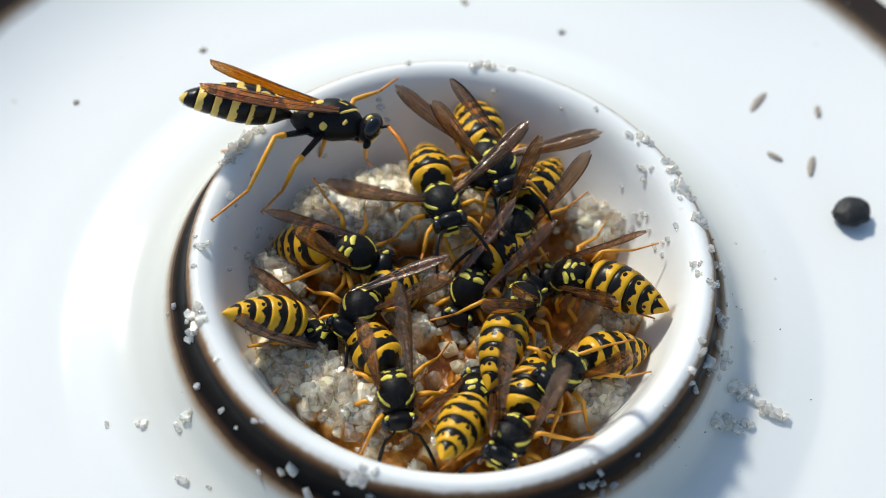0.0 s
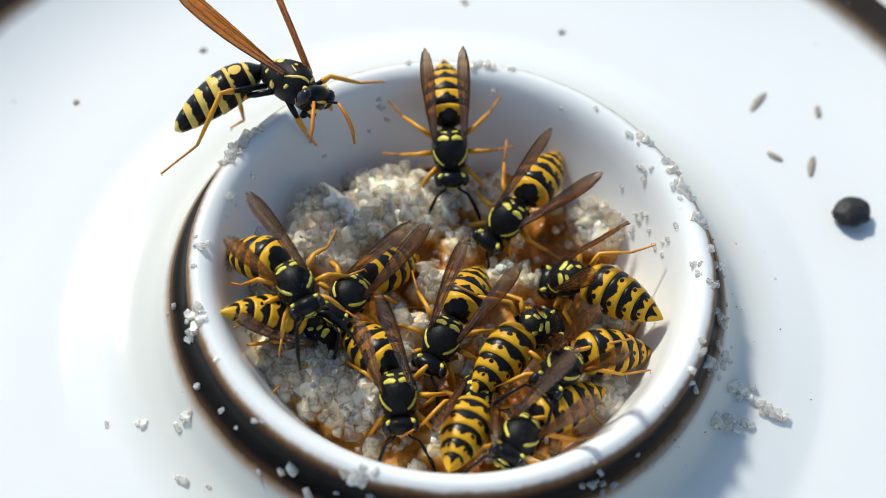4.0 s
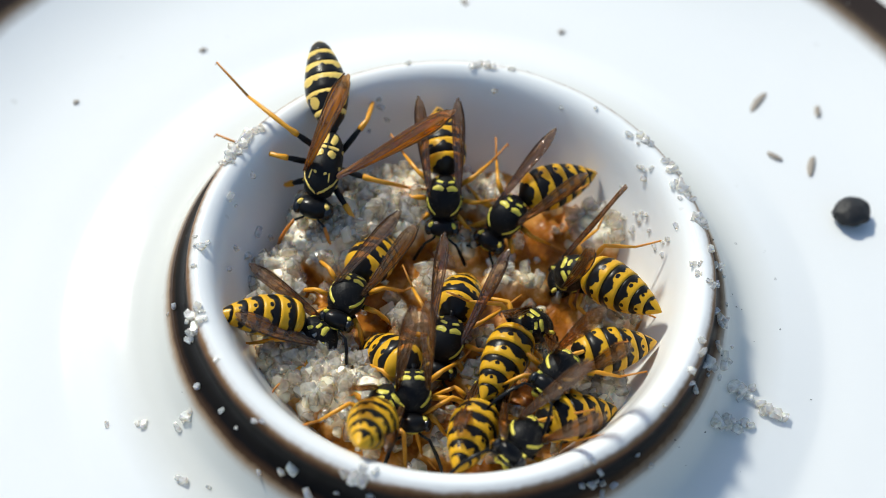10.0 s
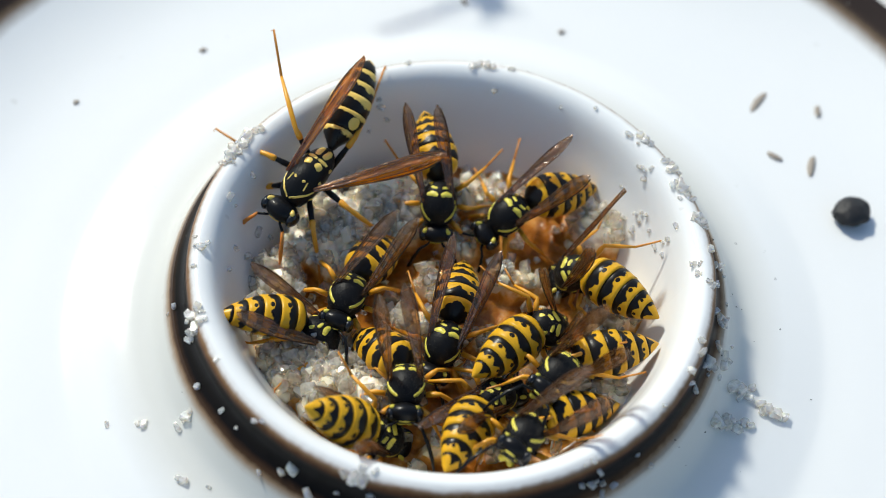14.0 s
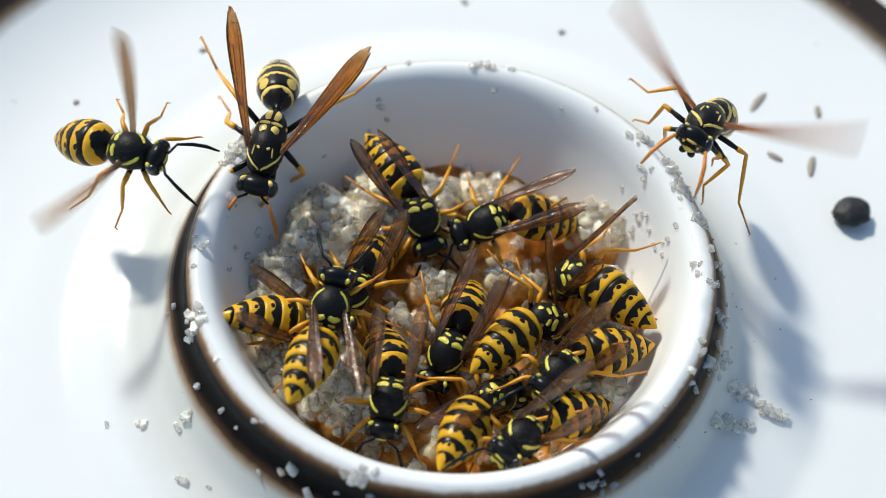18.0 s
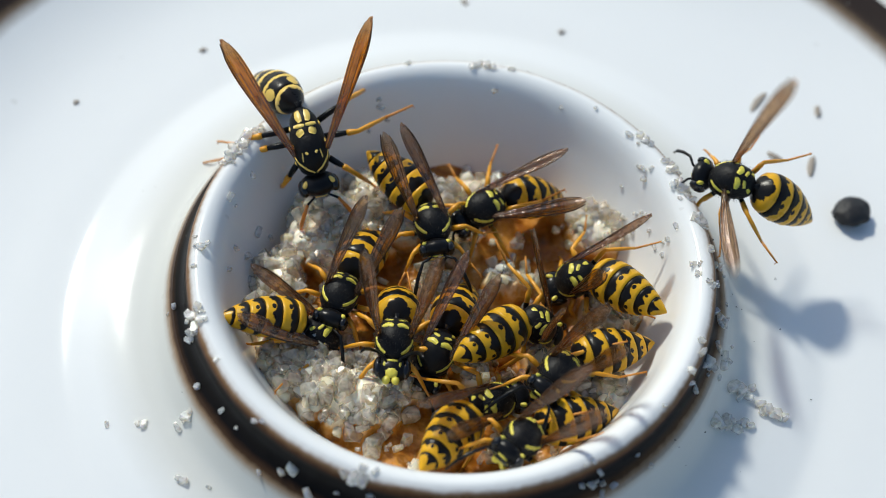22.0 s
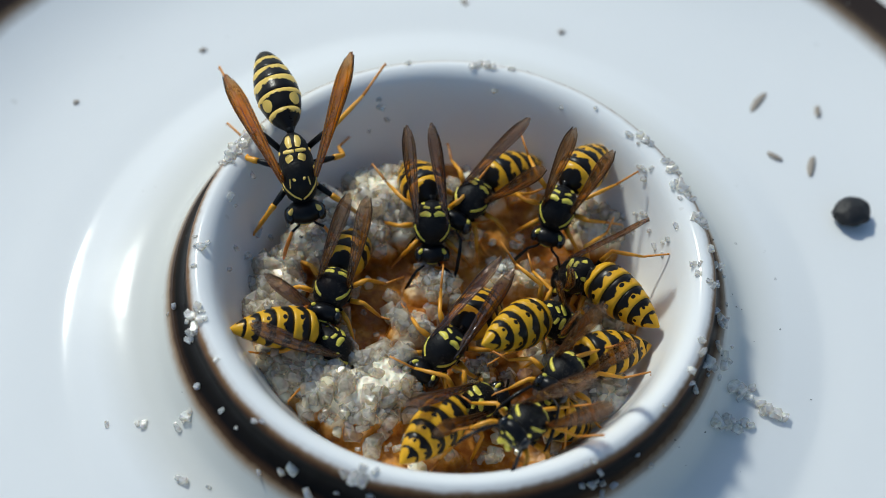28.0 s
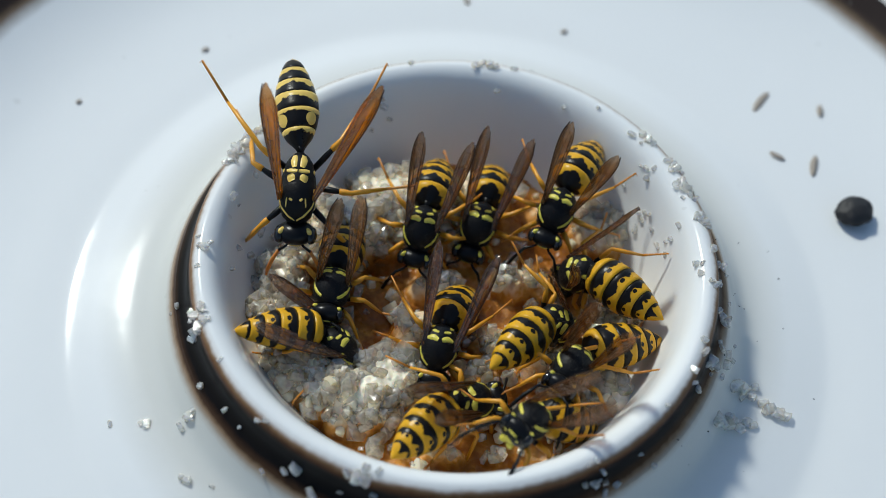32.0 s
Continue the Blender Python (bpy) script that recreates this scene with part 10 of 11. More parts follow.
    walk(p["wr"], beating([(0, turn(38.5, 74.3, 18.2, 2.26, -1.35, 0.95)), (2, turn(41.7, 65.6, 22.3, 2.26, -1.35, 0.95)), (3, turn(39.5, 58.8, 19, 2.26, -1.35, 0.95)), (5.5, turn(37.9, 59.6, 16.6, 2.26, -1.35, 0.95)), (6, turn(39.3, 60.9, 18.7, 2.26, -1.35, 0.95)), (6.5, turn(35.7, 52.9, 12.4, 2.26, -1.35, 0.95)), (7, turn(34.3, 37.5, 6.4, 2.26, -1.35, 0.95)), (8, turn(32.3, 28.3, -2.1, 2.26, -1.35, 0.95)), (9, turn(21.5, 46.9, -14.6, 2.26, -1.35, 0.95)), (10, turn(12.1, 62.5, -20.1, 2.26, -1.35, 0.95)), (11, turn(11.8, 67.3, -17.9, 2.26, -1.35, 0.95)), (12, turn(-23.6, 77.7, -52.3, 2.26, -1.35, 0.95)), (13, turn(-81.4, 81.7, -106.4, 2.26, -1.35, 0.95)), (14, turn(51, 78.1, 33, 2.26, -1.35, 0.95)), (16.5, turn(30.3, 53.3, 3.3, 2.26, -1.35, 0.95)), (17, turn(30.2, 52.5, 2.9, 2.26, -1.35, 0.95)), (18, turn(29.9, 65.3, 5.7, 2.26, -1.35, 0.95)), (19, turn(29.9, 66.1, 5.9, 2.26, -1.35, 0.95)), (19.5, turn(34.3, 44.8, 8.3, 2.26, -1.35, 0.95)), (20, turn(38.1, 12.4, 8.8, 2.26, -1.35, 0.95)), (20.5, turn(53, 26.7, 54.4, 2.26, -1.35, 0.95)), (21, turn(38.4, 53.3, 16.9, 2.26, -1.35, 0.95)), (22, turn(44, 66.4, 25.4, 2.26, -1.35, 0.95)), (23, turn(42.8, 62.5, 23.9, 2.26, -1.35, 0.95)), (23.6, turn(39.7, 47.5, 18.9, 2.26, -1.35, 0.95)), (25, turn(55.8, 18.3, 70.7, 2.26, -1.35, 0.95)), (26, turn(55.8, 18.3, 70.7, 2.26, -1.35, 0.95)), (32, turn(55.8, 18.3, 70.7, 2.26, -1.35, 0.95))], [(23.9, 24.9)], -1, (2.26, -1.35, 0.95)))
    walk(p["head"], [(0, turn(0, 28, 0, 4.75, 0, -0.25)), (2, turn(0, 28, 0, 4.75, 0, -0.25)), (3, turn(0, 28, 0, 4.75, 0, -0.25)), (5.5, turn(0, 28, 0, 4.75, 0, -0.25)), (6, turn(0, 28, 0, 4.75, 0, -0.25)), (6.5, turn(0, 28, 0, 4.75, 0, -0.25)), (7, turn(0, 28, 0, 4.75, 0, -0.25)), (8, turn(0, 28, 0, 4.75, 0, -0.25)), (9, turn(0, 28, 0, 4.75, 0, -0.25)), (10, turn(0, 28, 0, 4.75, 0, -0.25)), (11, turn(0, 28, 0, 4.75, 0, -0.25)), (12, turn(0, 28, 0, 4.75, 0, -0.25)), (13, turn(0, 28, 0, 4.75, 0, -0.25)), (14, turn(0, 28, 0, 4.75, 0, -0.25)), (16.5, turn(0, 28, 0, 4.75, 0, -0.25)), (17, turn(0, 28, 0, 4.75, 0, -0.25)), (18, turn(0, 28, 0, 4.75, 0, -0.25)), (19, turn(0, 28, 0, 4.75, 0, -0.25)), (19.5, turn(0, 28, 0, 4.75, 0, -0.25)), (20, turn(0, -17, 0, 4.75, 0, -0.25)), (20.5, turn(0, -62, 0, 4.75, 0, -0.25)), (21, turn(0, -84, 0, 4.75, 0, -0.25)), (22, turn(0, -84, 0, 4.75, 0, -0.25)), (23, turn(0, -84, 0, 4.75, 0, -0.25)), (23.6, turn(0, -84, 0, 4.75, 0, -0.25)), (24, turn(0, 28, 0, 4.75, 0, -0.25)), (24.5, turn(0, 28, 0, 4.75, 0, -0.25)), (25, turn(0, 28, 0, 4.75, 0, -0.25)), (26, turn(0, 28, 0, 4.75, 0, -0.25)), (32, turn(0, 28, 0, 4.75, 0, -0.25))])
    p = slots(edge_feeder)
    walk(edge_feeder, [(0, at(-12.28, -5.39, -4.60, -30.2, 48.9, -27.8)), (3, at(-12.24, -5.33, -4.60, -30.2, 48.9, -27.8)), (5.5, at(-12.31, -5.16, -4.60, -30.2, 48.9, -27.8)), (9, at(-12.32, -5.10, -4.60, -30.2, 48.9, -27.8)), (14, at(-12.18, -5.03, -4.60, -30.2, 48.9, -27.8)), (17, at(-12.31, -5.16, -4.60, -30.2, 48.9, -27.8)), (20, at(-12.17, -5.14, -4.60, -30.2, 48.9, -27.8)), (23, at(-12.01, -5.24, -4.60, -30.2, 48.9, -27.8)), (25, at(-10.93, -5.95, -4.60, -30.2, 48.9, -27.8)), (28, at(-10.88, -6.00, -4.60, -30.2, 48.9, -27.8)), (30, at(-10.77, -6.05, -4.60, -30.2, 48.9, -27.8)), (32, at(-10.72, -6.10, -4.60, -30.2, 48.9, -27.8))])
    walk(p["abdomen"], [(0, turn(-44.5, -19.7, 26.8)), (3, turn(-43.9, -20, 26.2)), (5.5, turn(-40.2, -27.1, 25)), (9, turn(-38.5, -30.1, 24.1)), (14, turn(-37.6, -31.6, 23.5)), (17, turn(-39.8, -29.4, 25.5)), (20, turn(-39.1, -30.3, 24.9)), (23, turn(-39.3, -30.5, 25.3)), (25, turn(-39.3, -33, 26)), (28, turn(-38.1, -33.8, 24.9)), (30, turn(-37.5, -35.5, 24.6)), (32, turn(-37.9, -35, 25))])
    walk(p["wl"], [(0, turn(18.8, -17.2, -0.1, 2.26, 1.35, 0.95)), (3, turn(18.8, -17.2, -0.1, 2.26, 1.35, 0.95)), (5.5, turn(18.8, -17.2, -0.1, 2.26, 1.35, 0.95)), (9, turn(18.8, -17.2, -0.1, 2.26, 1.35, 0.95)), (14, turn(18.8, -17.2, -0.1, 2.26, 1.35, 0.95)), (17, turn(18.8, -17.2, -0.1, 2.26, 1.35, 0.95)), (20, turn(18.8, -17.2, -0.1, 2.26, 1.35, 0.95)), (23, turn(18.8, -17.2, -0.1, 2.26, 1.35, 0.95)), (25, turn(18.8, -17.2, -0.1, 2.26, 1.35, 0.95)), (28, turn(18.8, -17.2, -0.1, 2.26, 1.35, 0.95)), (30, turn(18.8, -17.2, -0.1, 2.26, 1.35, 0.95)), (32, turn(18.8, -17.2, -0.1, 2.26, 1.35, 0.95))])
    walk(p["wr"], [(0, turn(23.1, -19.6, 22.1, 2.26, -1.35, 0.95)), (3, turn(23.1, -19.6, 22.1, 2.26, -1.35, 0.95)), (5.5, turn(23.1, -19.6, 22.1, 2.26, -1.35, 0.95)), (9, turn(23.1, -19.6, 22.1, 2.26, -1.35, 0.95)), (14, turn(23.1, -19.6, 22.1, 2.26, -1.35, 0.95)), (17, turn(23.1, -19.6, 22.1, 2.26, -1.35, 0.95)), (20, turn(23.1, -19.6, 22.1, 2.26, -1.35, 0.95)), (23, turn(23.1, -19.6, 22.1, 2.26, -1.35, 0.95)), (25, turn(23.1, -19.6, 22.1, 2.26, -1.35, 0.95)), (28, turn(23.1, -19.6, 22.1, 2.26, -1.35, 0.95)), (30, turn(23.1, -19.6, 22.1, 2.26, -1.35, 0.95)), (32, turn(23.1, -19.6, 22.1, 2.26, -1.35, 0.95))])
    walk(p["l2"], [(0, turn(-33.4, -6.2, 37.7, 1.2, 0.8, -1.05)), (3, turn(-33.4, -6.2, 37.7, 1.2, 0.8, -1.05)), (5.5, turn(-33.4, -6.2, 37.7, 1.2, 0.8, -1.05)), (9, turn(-33.4, -6.2, 37.7, 1.2, 0.8, -1.05)), (14, turn(-33.4, -6.2, 37.7, 1.2, 0.8, -1.05)), (17, turn(-33.4, -6.2, 37.7, 1.2, 0.8, -1.05)), (20, turn(-33.4, -6.2, 37.7, 1.2, 0.8, -1.05)), (23, turn(-33.4, -6.2, 37.7, 1.2, 0.8, -1.05)), (25, turn(-33.4, -6.2, 37.7, 1.2, 0.8, -1.05)), (28, turn(-33.4, -6.2, 37.7, 1.2, 0.8, -1.05)), (30, turn(-33.4, -6.2, 37.7, 1.2, 0.8, -1.05)), (32, turn(-33.4, -6.2, 37.7, 1.2, 0.8, -1.05))])
    walk(p["r2"], [(0, turn(33.1, -18.1, -21.1, 1.2, -0.8, -1.05)), (3, turn(33.1, -18.1, -21.1, 1.2, -0.8, -1.05)), (5.5, turn(33.1, -18.1, -21.1, 1.2, -0.8, -1.05)), (9, turn(33.1, -18.1, -21.1, 1.2, -0.8, -1.05)), (14, turn(33.1, -18.1, -21.1, 1.2, -0.8, -1.05)), (17, turn(33.1, -18.1, -21.1, 1.2, -0.8, -1.05)), (20, turn(33.1, -18.1, -21.1, 1.2, -0.8, -1.05)), (23, turn(33.1, -18.1, -21.1, 1.2, -0.8, -1.05)), (25, turn(33.1, -18.1, -21.1, 1.2, -0.8, -1.05)), (28, turn(33.1, -18.1, -21.1, 1.2, -0.8, -1.05)), (30, turn(33.1, -18.1, -21.1, 1.2, -0.8, -1.05)), (32, turn(33.1, -18.1, -21.1, 1.2, -0.8, -1.05))])
    p = slots(wanderer)
    walk(wanderer, [(0, at(-10.69, 2.21, -2.7, 20, 21, -8.4)), (0.5, at(-12.7, 0.27, -1.2, 22.6, 30.9, 16.4)), (1, at(-15.08, -1.81, 1.3, 30, 53, -1)), (1.5, at(-15.08, -1.56, 2.6, 18.2, 17.6, -21.2)), (2, at(-14.51, -2.32, 2.1, 17, 21.8, -29.9)), (2.5, at(-14.52, -2.21, 2.35, 16.9, 21.8, -30.3)), (3, at(-13.59, -2.32, -0.25, 10.1, -11.5, -62.3)), (3.5, at(-14.04, -2.55, 0, 10.1, -11.6, -62.2)), (5.5, at(-14.45, -2.89, 1.25, 7.3, 32, -68)), (6, at(-17.01, -10.78, 4, 3.2, 30.8, -80.6)), (6.5, at(-14.87, -20.36, 5, 18.7, 12.2, -15.3)), (7, at(-10.38, -19.44, 6, 19.8, -13.5, -1.8)), (7.5, at(-9.22, -20.07, 6, 17.8, -11.9, 22.9)), (8, at(-5.72, -20.19, 6, 19, -6.2, 9.9)), (8.5, at(-5.49, -20.03, 4, 19.7, -26.2, 15.8)), (9, at(-5.02, -16.36, 2, 36.2, -57.2, -15.9)), (9.5, at(-5.03, -15.01, -1.27, 1.5, -16.2, 39.1)), (10, at(-5.04, -13.89, -4.22, 8.8, 31.9, 72.7)), (10.5, at(-5.33, -14.38, -4.71, 25.9, 43.3, 51.6)), (11, at(-5.62, -15.21, -4.71, 39.6, 58.8, 30.7)), (12, at(-5.96, -15.03, -4.71, 39.2, 58.9, 26.2)), (13, at(-5.72, -15.11, -4.71, 37.7, 57.9, 21.8)), (14, at(-5.48, -15.19, -4.71, 36.3, 56.5, 22.4)), (14.5, at(-5.63, -15.1, -4.71, 34.9, 55.3, 19.3)), (15.5, at(-6.06, -12.5, -3.82, 20.2, 29.9, 36.9)), (16, at(-7.98, -12.13, -2.05, 18, -2.3, 53.6)), (16.5, at(-9.89, -10.88, -1.5, 5.2, -32.3, 74.7)), (17, at(-10.09, -7.19, -2, 1.3, -59.7, 86.9)), (17.5, at(-10.4, -6.65, -2, -0.3, -35.3, 90.8)), (18, at(-10.26, -7.78, -2, 2.4, -34.4, 82.9)), (18.5, at(-10.33, -5.18, -2, 2.9, -34.9, 81.6)), (19, at(-9.56, -3.33, -2, -8.6, -64.5, 108.4)), (19.5, at(-6.77, -1.93, -1.4, 2.8, -58.3, 83.5)), (19.6, at(-5.54, 0.24, 0, 13.6, -51.6, 54.3)), (19.7, at(-5.52, 6.49, 4, -3.8, -74.1, 96.5)), (19.8, at(-6.28, 16.04, 8, -56.9, -77.9, 176.8)), (19.9, at(-7.37, 20.7, 13, -84.5, -75.6, -139)), (20.2, at(-11.85, 49.03, 20, -72.9, -70.3, -122)), (20.6, at(-84.38, 35.68, 40, -24.1, -37.5, -178.5)), (21, at(-156.92, 22.33, 60, -18.8, 3.7, 165.3)), (32, at(-157.17, 22.25, 60, -18.8, 3.7, 165.3))])
    walk(p["abdomen"], [(0, turn(-5.5, -51.8, 11.4)), (0.5, turn(5.7, -69.3, -8.2)), (1, turn(17.9, -71.4, -24.7)), (1.5, turn(-5.5, -22.9, 26.5)), (2, turn(-7.2, -26.4, 30)), (2.5, turn(-8.6, -29.9, 31.4)), (3, turn(-2.6, -8.2, 34.9)), (3.5, turn(-2.2, -8.5, 29.2)), (5.5, turn(-26.2, -44.3, 59.5)), (6, turn(-3.3, -51.5, 6.9)), (6.5, turn(4.2, -37.5, -12.3)), (7, turn(-1.9, -23.7, 9.1)), (7.5, turn(0, -26.5, -0.1)), (8, turn(-3, -21.8, 15.4)), (8.5, turn(-1.3, -9.8, 14.7)), (8.73, turn(6.8, 18.3, 40.3)), (9, turn(31.1, 38.5, 77.2)), (10, turn(0.6, 16.9, 4)), (11, turn(0.3, 12, 2.9)), (12, turn(0.5, 13.5, 4.1)), (13, turn(0.3, 5.9, 5.3)), (14, turn(-0.1, -2.4, 3.6)), (14.5, turn(0, 0.1, 4.3)), (15.5, turn(0.1, 4.1, 3.9)), (16.5, turn(-7.8, 46.9, -17.8)), (17, turn(-10.7, 64.1, -17)), (17.5, turn(-3.8, 29.8, -14.4)), (18, turn(-6.1, 48.3, -13.5)), (18.5, turn(-2.7, 24.4, -12.3)), (19, turn(-4.1, 39.9, -11.3)), (19.5, turn(-4.3, 27.7, -17.3)), (19.6, turn(2, 23, 9.7)), (19.7, turn(3.9, 52, 8)), (19.8, turn(-7.3, 46.4, -16.9)), (19.9, turn(-43.5, 59.2, -70.2)), (20.2, turn(-25.8, 31.4, -78.3)), (20.6, turn(-6.4, 19.8, -35.4)), (21, turn(0, -0.2, 0.2)), (32, turn(0, -0.2, 0.2))])
    walk(p["wl"], beating([(0, turn(-37, 0.1, 9.3, 2.26, 1.35, 0.95)), (0.5, turn(-36.6, 3.4, 6.3, 2.26, 1.35, 0.95)), (1, turn(-33.6, 11.2, 11.1, 2.26, 1.35, 0.95)), (1.5, turn(-36.9, 5.5, 1.8, 2.26, 1.35, 0.95)), (2, turn(-36.1, 4.6, 7.1, 2.26, 1.35, 0.95)), (2.5, turn(-34.8, 2.8, 17.9, 2.26, 1.35, 0.95)), (2.73, turn(-20.1, 36.5, 24.3, 2.26, 1.35, 0.95)), (3, turn(18.6, 65, 56.8, 2.26, 1.35, 0.95)), (3.5, turn(17.6, 70.2, 51.5, 2.26, 1.35, 0.95)), (5.5, turn(-34.2, 8.5, 12, 2.26, 1.35, 0.95)), (6, turn(-37.7, 5.6, -2.6, 2.26, 1.35, 0.95)), (6.5, turn(-24, 66.9, 2, 2.26, 1.35, 0.95)), (8.5, turn(-35.6, 60.7, -13.1, 2.26, 1.35, 0.95)), (9, turn(125.7, 68.5, 148.8, 2.26, 1.35, 0.95)), (9.5, turn(-22.7, 66.5, 3.8, 2.26, 1.35, 0.95)), (10, turn(-35.6, 24, -5, 2.26, 1.35, 0.95)), (11, turn(-40.5, -11.8, -3.2, 2.26, 1.35, 0.95)), (12, turn(-39.9, -8.6, -0.5, 2.26, 1.35, 0.95)), (13, turn(-40.4, -12.1, 3.3, 2.26, 1.35, 0.95)), (14, turn(-41.8, -18.8, -1.1, 2.26, 1.35, 0.95)), (14.5, turn(-41.2, -15.9, 0.3, 2.26, 1.35, 0.95)), (15.5, turn(-37.2, 6.3, -0.5, 2.26, 1.35, 0.95)), (16.5, turn(-31.7, 72.4, -9.5, 2.26, 1.35, 0.95)), (17, turn(40.3, 79.5, 68.2, 2.26, 1.35, 0.95)), (17.5, turn(-21.3, 48.3, 14.1, 2.26, 1.35, 0.95)), (18, turn(-18.4, 46.8, 19.9, 2.26, 1.35, 0.95)), (18.5, turn(-26.7, 58.4, 0.8, 2.26, 1.35, 0.95)), (19, turn(-149.5, 76.5, -139.4, 2.26, 1.35, 0.95)), (19.5, turn(-89, 40.8, -107.4, 2.26, 1.35, 0.95)), (20.2, turn(-55.8, 18.3, -70.7, 2.26, 1.35, 0.95)), (21, turn(-55.8, 18.3, -70.7, 2.26, 1.35, 0.95)), (32, turn(-55.8, 18.3, -70.7, 2.26, 1.35, 0.95))], [(6.8, 8.2), (19.6, 20.0)], 1, (2.26, 1.35, 0.95)))
    walk(p["wr"], beating([(0, turn(33.1, 41.3, 5, 2.26, -1.35, 0.95)), (0.5, turn(39.1, 11.1, 12.6, 2.26, -1.35, 0.95)), (1, turn(39.3, 13.1, 14.1, 2.26, -1.35, 0.95)), (1.5, turn(37.3, 11, 4.6, 2.26, -1.35, 0.95)), (2, turn(38.6, 4.5, 6.8, 2.26, -1.35, 0.95)), (2.5, turn(39.6, 27.3, 17.6, 2.26, -1.35, 0.95)), (2.73, turn(54.8, 62.8, 41.4, 2.26, -1.35, 0.95)), (3, turn(156.4, 69.3, 150.4, 2.26, -1.35, 0.95)), (3.5, turn(153, 68.4, 148.1, 2.26, -1.35, 0.95)), (4.5, turn(47.7, 54.1, 32.4, 2.26, -1.35, 0.95)), (5.5, turn(38.7, 8.8, 10, 2.26, -1.35, 0.95)), (6, turn(37.4, 6, 1.4, 2.26, -1.35, 0.95)), (6.5, turn(37.9, 5.7, 4.1, 2.26, -1.35, 0.95)), (8.5, turn(42.7, 63.2, 23.8, 2.26, -1.35, 0.95)), (9, turn(85.5, 31.7, 113, 2.26, -1.35, 0.95)), (9.5, turn(53.4, 28.7, 53.9, 2.26, -1.35, 0.95)), (10, turn(38.5, 4.7, 6.8, 2.26, -1.35, 0.95)), (11, turn(37.8, 15.3, 9, 2.26, -1.35, 0.95)), (12, turn(37.6, 19.9, 9.9, 2.26, -1.35, 0.95)), (13, turn(36.6, 20.4, 6.9, 2.26, -1.35, 0.95)), (14, turn(37.2, 16.4, 7.2, 2.26, -1.35, 0.95)), (14.5, turn(37.5, 16.6, 8.3, 2.26, -1.35, 0.95)), (15.5, turn(40.1, 7.8, 16.7, 2.26, -1.35, 0.95)), (16.5, turn(35.1, 35.6, 7.6, 2.26, -1.35, 0.95)), (17, turn(38.1, 60, 16.9, 2.26, -1.35, 0.95)), (17.5, turn(36.8, 25.3, 9.2, 2.26, -1.35, 0.95)), (18, turn(43.7, 41.6, 26.9, 2.26, -1.35, 0.95)), (18.5, turn(51.2, 17.1, 57.5, 2.26, -1.35, 0.95)), (19, turn(77.7, 57.8, 76.5, 2.26, -1.35, 0.95)), (19.5, turn(81.8, 59.5, 80.7, 2.26, -1.35, 0.95)), (20.2, turn(55.8, 18.3, 70.7, 2.26, -1.35, 0.95)), (21, turn(55.8, 18.3, 70.7, 2.26, -1.35, 0.95)), (32, turn(55.8, 18.3, 70.7, 2.26, -1.35, 0.95))], [(6.8, 8.2), (19.6, 20.0)], -1, (2.26, -1.35, 0.95)))
    p = slots(late_arrival)
    walk(late_arrival, [(0, at(-164.61, -25.56, 20, 19.7, -11.8, -7.9)), (16.6, at(-164.61, -25.56, 20, 19.7, -11.8, -7.9)), (17.2, at(-102.65, -9.26, 9, 19.8, -14.3, -10.9)), (17.5, at(-45.79, 0.63, 6, 20.3, -20.2, -17.2)), (18, at(-30.49, 5.36, 4, 19.4, -14.8, -19.4)), (18.5, at(-22.89, -15.65, 8, 19.4, 14.6, 18.8)), (19, at(-16.66, -19.04, 12, 18.2, 10.8, 26.8)), (19.2, at(-15.2, -17.27, 13, 17.9, 11.5, 29)), (19.5, at(2.06, -18.21, 14, 18.6, 14.8, 26.8)), (19.7, at(8.8, -20.38, 14, 14.2, -0.3, 43.4)), (20, at(21.92, -6.87, 12, 16.8, 1, 30.4)), (20.3, at(32.13, 5.01, 10, 14, -3.6, 44)), (20.5, at(40.14, 13.24, 8, 15.7, 2.8, 37.5)), (20.57, at(42.28, 13.28, 7.5, 25.6, 24.7, 4.9)), (20.65, at(44.43, 13.31, 7, 19.7, 48.1, -33.6)), (20.73, at(43.58, 8.61, 6.5, -6.3, 27.9, -82.7)), (20.8, at(42.73, 3.91, 6, -8.7, -0.5, -115.9)), (21, at(44.59, 5.3, 4, -20.8, -21.8, -169.7)), (21.5, at(32.39, 4.54, 1, -21.3, -26.2, 179.5)), (22, at(26.12, 9.33, 2, -19, 10.7, 160.8)), (22.5, at(20.06, 9.89, 2, -16.7, -1, -149)), (23, at(13.88, 8.97, 1, -14.4, 3.3, -138)), (23.5, at(12.62, 12.15, 0.5, -17.7, -12.7, -148.5)), (24, at(12.43, 11.87, 0, -8.8, 35.8, -116.2)), (24.5, at(9.77, 10.04, -1, -4.1, 19.2, -102.5)), (25, at(9.57, 10.08, -1.5, -3.2, 28.6, -99.5)), (28, at(9.57, 10.08, -1.5, -5.5, 35.9, -106.1)), (30, at(9.46, 10.47, -1.5, -4.5, 36.3, -103)), (32, at(9.33, 9.67, -1.5, -6.1, 26.4, -108.7))])
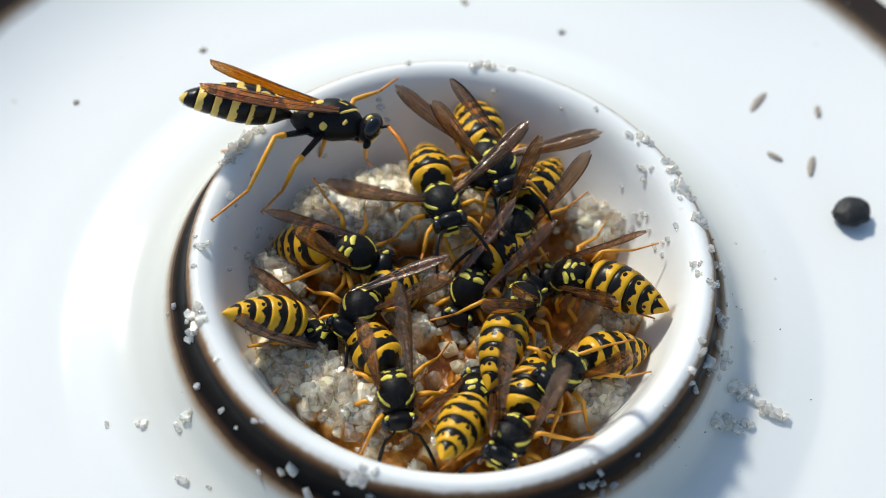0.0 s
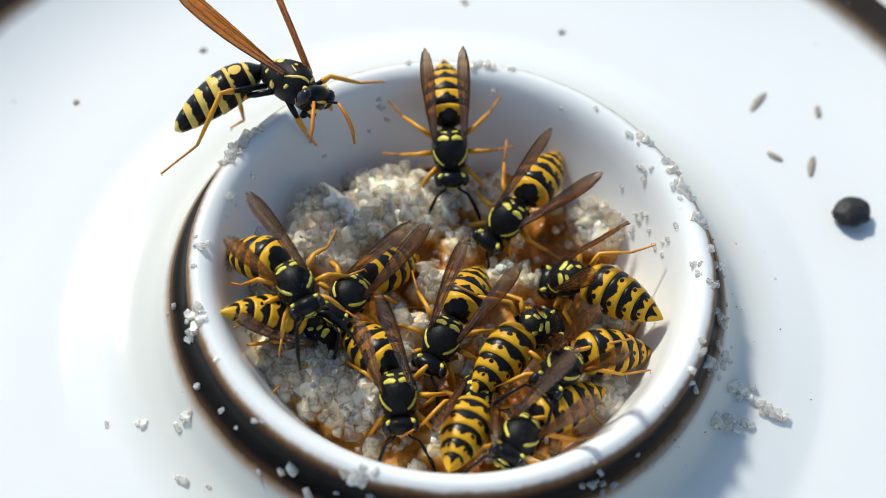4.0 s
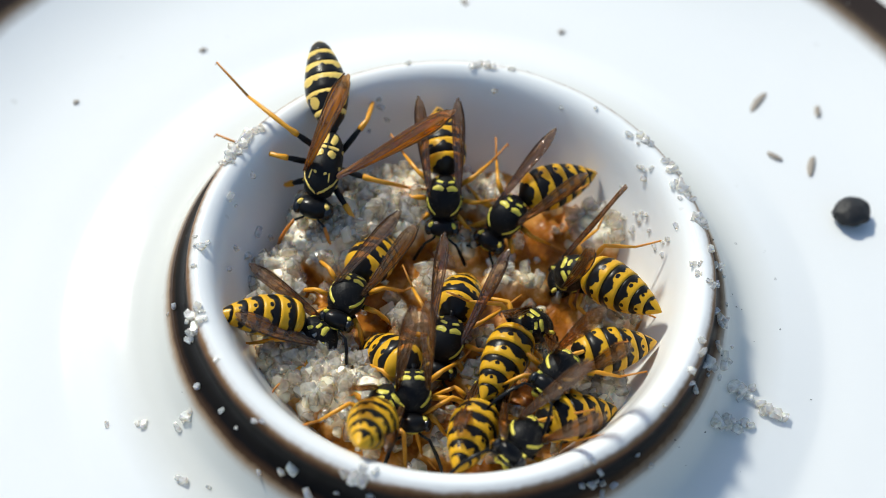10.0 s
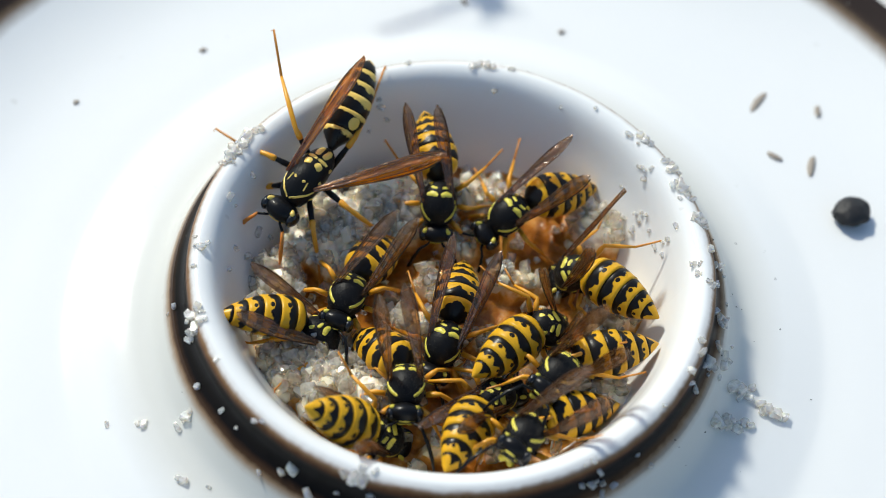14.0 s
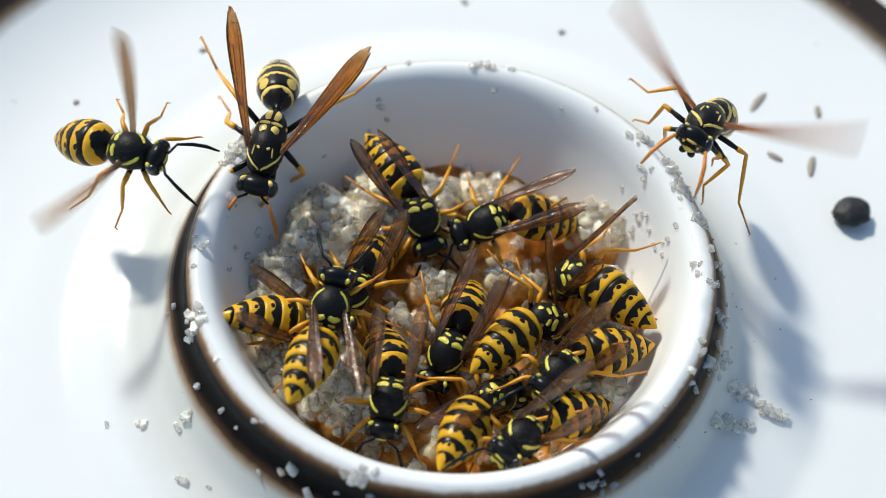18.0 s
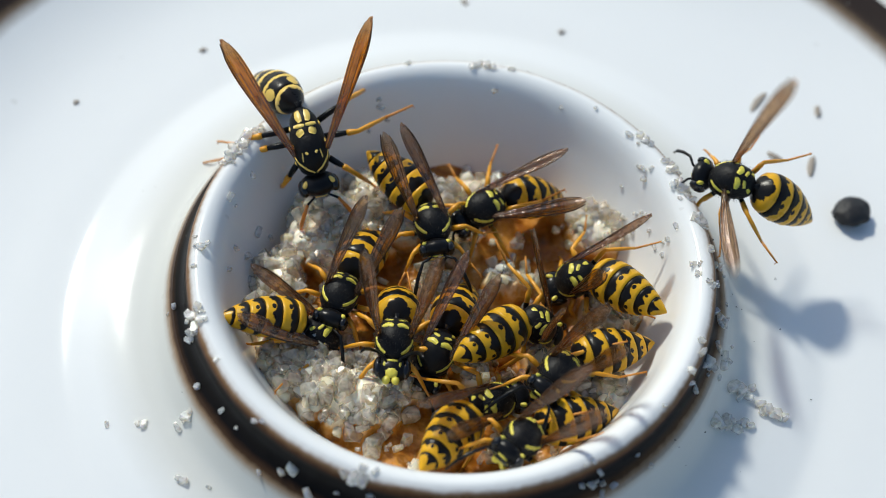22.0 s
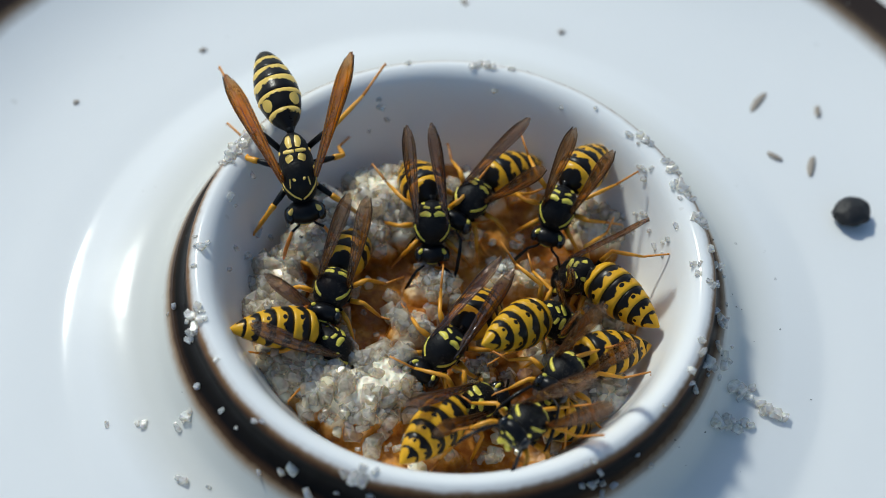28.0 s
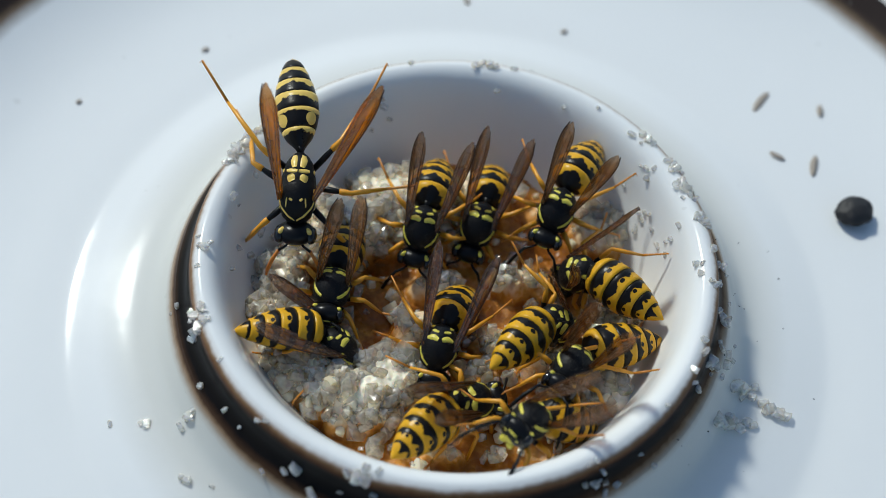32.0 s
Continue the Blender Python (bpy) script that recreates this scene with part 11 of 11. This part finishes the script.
    walk(p["abdomen"], [(0, turn(0, -1.9, -2.5)), (16.6, turn(0, -1.9, -2.5)), (17.2, turn(0.1, -3.5, -3.6)), (17.5, turn(0, 3.2, -0.9)), (18, turn(0.4, -10.5, -4.3)), (18.5, turn(7.4, -60, -12.8)), (19, turn(2.2, -57.3, -4)), (19.2, turn(18, -70.7, -25.1)), (19.5, turn(-0.4, -64.5, 0.6)), (19.7, turn(2.2, -69.1, -3.2)), (20, turn(10.3, -55.7, -19.3)), (20.3, turn(0.3, 11.5, 2.5)), (20.5, turn(0.2, 6.2, 3.5)), (20.57, turn(2.4, -27.6, -9.5)), (20.65, turn(20.4, -59.2, -35.1)), (20.73, turn(0.5, -27.5, -2)), (20.8, turn(1, 7, 16.8)), (21, turn(0.4, -6.9, -6.7)), (21.5, turn(1.3, -11.5, -12.8)), (22, turn(-2.6, -47, 6.1)), (22.5, turn(20.6, -39.8, -53.4)), (23, turn(1.8, -7.1, -29.2)), (23.5, turn(1.7, -5.8, -31.7)), (24, turn(12.6, -35.7, -37.7)), (24.5, turn(4.7, -18.8, -27.6)), (25, turn(4.3, -23.5, -20.7)), (28, turn(9.7, -38.7, -27.2)), (30, turn(13.2, -43.8, -32.1)), (32, turn(2.7, -30.6, -10))])
    walk(p["wl"], beating([(0, turn(-55.8, 18.3, -70.7, 2.26, 1.35, 0.95)), (16.6, turn(-55.8, 18.3, -70.7, 2.26, 1.35, 0.95)), (17.2, turn(-55.8, 18.3, -70.7, 2.26, 1.35, 0.95)), (20.65, turn(-55.8, 18.3, -70.7, 2.26, 1.35, 0.95)), (20.8, turn(-55.8, 18.3, -70.7, 2.26, 1.35, 0.95)), (22.5, turn(-48.3, 42, -36.1, 2.26, 1.35, 0.95)), (23, turn(-88.3, 72.5, -79.5, 2.26, 1.35, 0.95)), (23.5, turn(-94, 54.1, -100.9, 2.26, 1.35, 0.95)), (24, turn(-36.9, 76.7, -16.4, 2.26, 1.35, 0.95)), (24.5, turn(-47.9, 81.7, -29, 2.26, 1.35, 0.95)), (25, turn(-33.2, 50.2, -7.4, 2.26, 1.35, 0.95)), (28, turn(-37.5, 46.5, -14.7, 2.26, 1.35, 0.95)), (30, turn(-39.4, 55.2, -18.7, 2.26, 1.35, 0.95)), (32, turn(-41.8, 54.8, -22.5, 2.26, 1.35, 0.95))], [(17.5, 20.5), (21.0, 22.3)], 1, (2.26, 1.35, 0.95)))
    walk(p["wr"], beating([(0, turn(55.8, 18.3, 70.7, 2.26, -1.35, 0.95)), (16.6, turn(55.8, 18.3, 70.7, 2.26, -1.35, 0.95)), (17.2, turn(55.8, 18.3, 70.7, 2.26, -1.35, 0.95)), (20.65, turn(55.8, 18.3, 70.7, 2.26, -1.35, 0.95)), (20.8, turn(55.8, 18.3, 70.7, 2.26, -1.35, 0.95)), (22.5, turn(28.1, 27.6, -13.3, 2.26, -1.35, 0.95)), (23, turn(19.8, 61.9, -9.6, 2.26, -1.35, 0.95)), (23.5, turn(11.6, 55.5, -25, 2.26, -1.35, 0.95)), (24, turn(37.2, 34.9, 12.4, 2.26, -1.35, 0.95)), (24.5, turn(22.6, 54.3, -9, 2.26, -1.35, 0.95)), (25, turn(29.3, 38.6, -3.9, 2.26, -1.35, 0.95)), (28, turn(28.2, 39.8, -5.7, 2.26, -1.35, 0.95)), (30, turn(29.7, 42.7, -1.3, 2.26, -1.35, 0.95)), (32, turn(29.6, 45.5, -0.5, 2.26, -1.35, 0.95))], [(17.5, 20.5), (21.0, 22.3)], -1, (2.26, -1.35, 0.95)))
    walk(p["l2"], [(0, turn(0, 0, 0, 1.2, 0.8, -1.05)), (16.6, turn(0, 0, 0, 1.2, 0.8, -1.05)), (17.2, turn(0, 0, 0, 1.2, 0.8, -1.05)), (17.5, turn(0, 0, 0, 1.2, 0.8, -1.05)), (18, turn(0, 0, 0, 1.2, 0.8, -1.05)), (18.5, turn(0, 0, 0, 1.2, 0.8, -1.05)), (19, turn(0, 0, 0, 1.2, 0.8, -1.05)), (19.2, turn(0, 0, 0, 1.2, 0.8, -1.05)), (19.5, turn(0, 0, 0, 1.2, 0.8, -1.05)), (19.7, turn(0, 0, 0, 1.2, 0.8, -1.05)), (20, turn(0, 0, 0, 1.2, 0.8, -1.05)), (20.3, turn(0, 0, 0, 1.2, 0.8, -1.05)), (20.5, turn(0, 0, 0, 1.2, 0.8, -1.05)), (20.65, turn(0, 0, 0, 1.2, 0.8, -1.05)), (20.8, turn(0, 0, 0, 1.2, 0.8, -1.05)), (21, turn(0, 0, 0, 1.2, 0.8, -1.05)), (21.5, turn(0, 0, 0, 1.2, 0.8, -1.05)), (22, turn(0, 0, 0, 1.2, 0.8, -1.05)), (22.5, turn(0, 0, 0, 1.2, 0.8, -1.05)), (23, turn(0, 0, 0, 1.2, 0.8, -1.05)), (23.5, turn(0, 0, 0, 1.2, 0.8, -1.05)), (24, turn(-20.7, -19.3, 3.7, 1.2, 0.8, -1.05)), (24.5, turn(22.6, 21.1, -2.2, 1.2, 0.8, -1.05)), (25, turn(18.6, 17.2, -5, 1.2, 0.8, -1.05)), (28, turn(14.1, 13.3, -1.2, 1.2, 0.8, -1.05)), (30, turn(14.7, 13.4, -5.2, 1.2, 0.8, -1.05)), (32, turn(18.5, 17.7, 4.5, 1.2, 0.8, -1.05))])


motions()
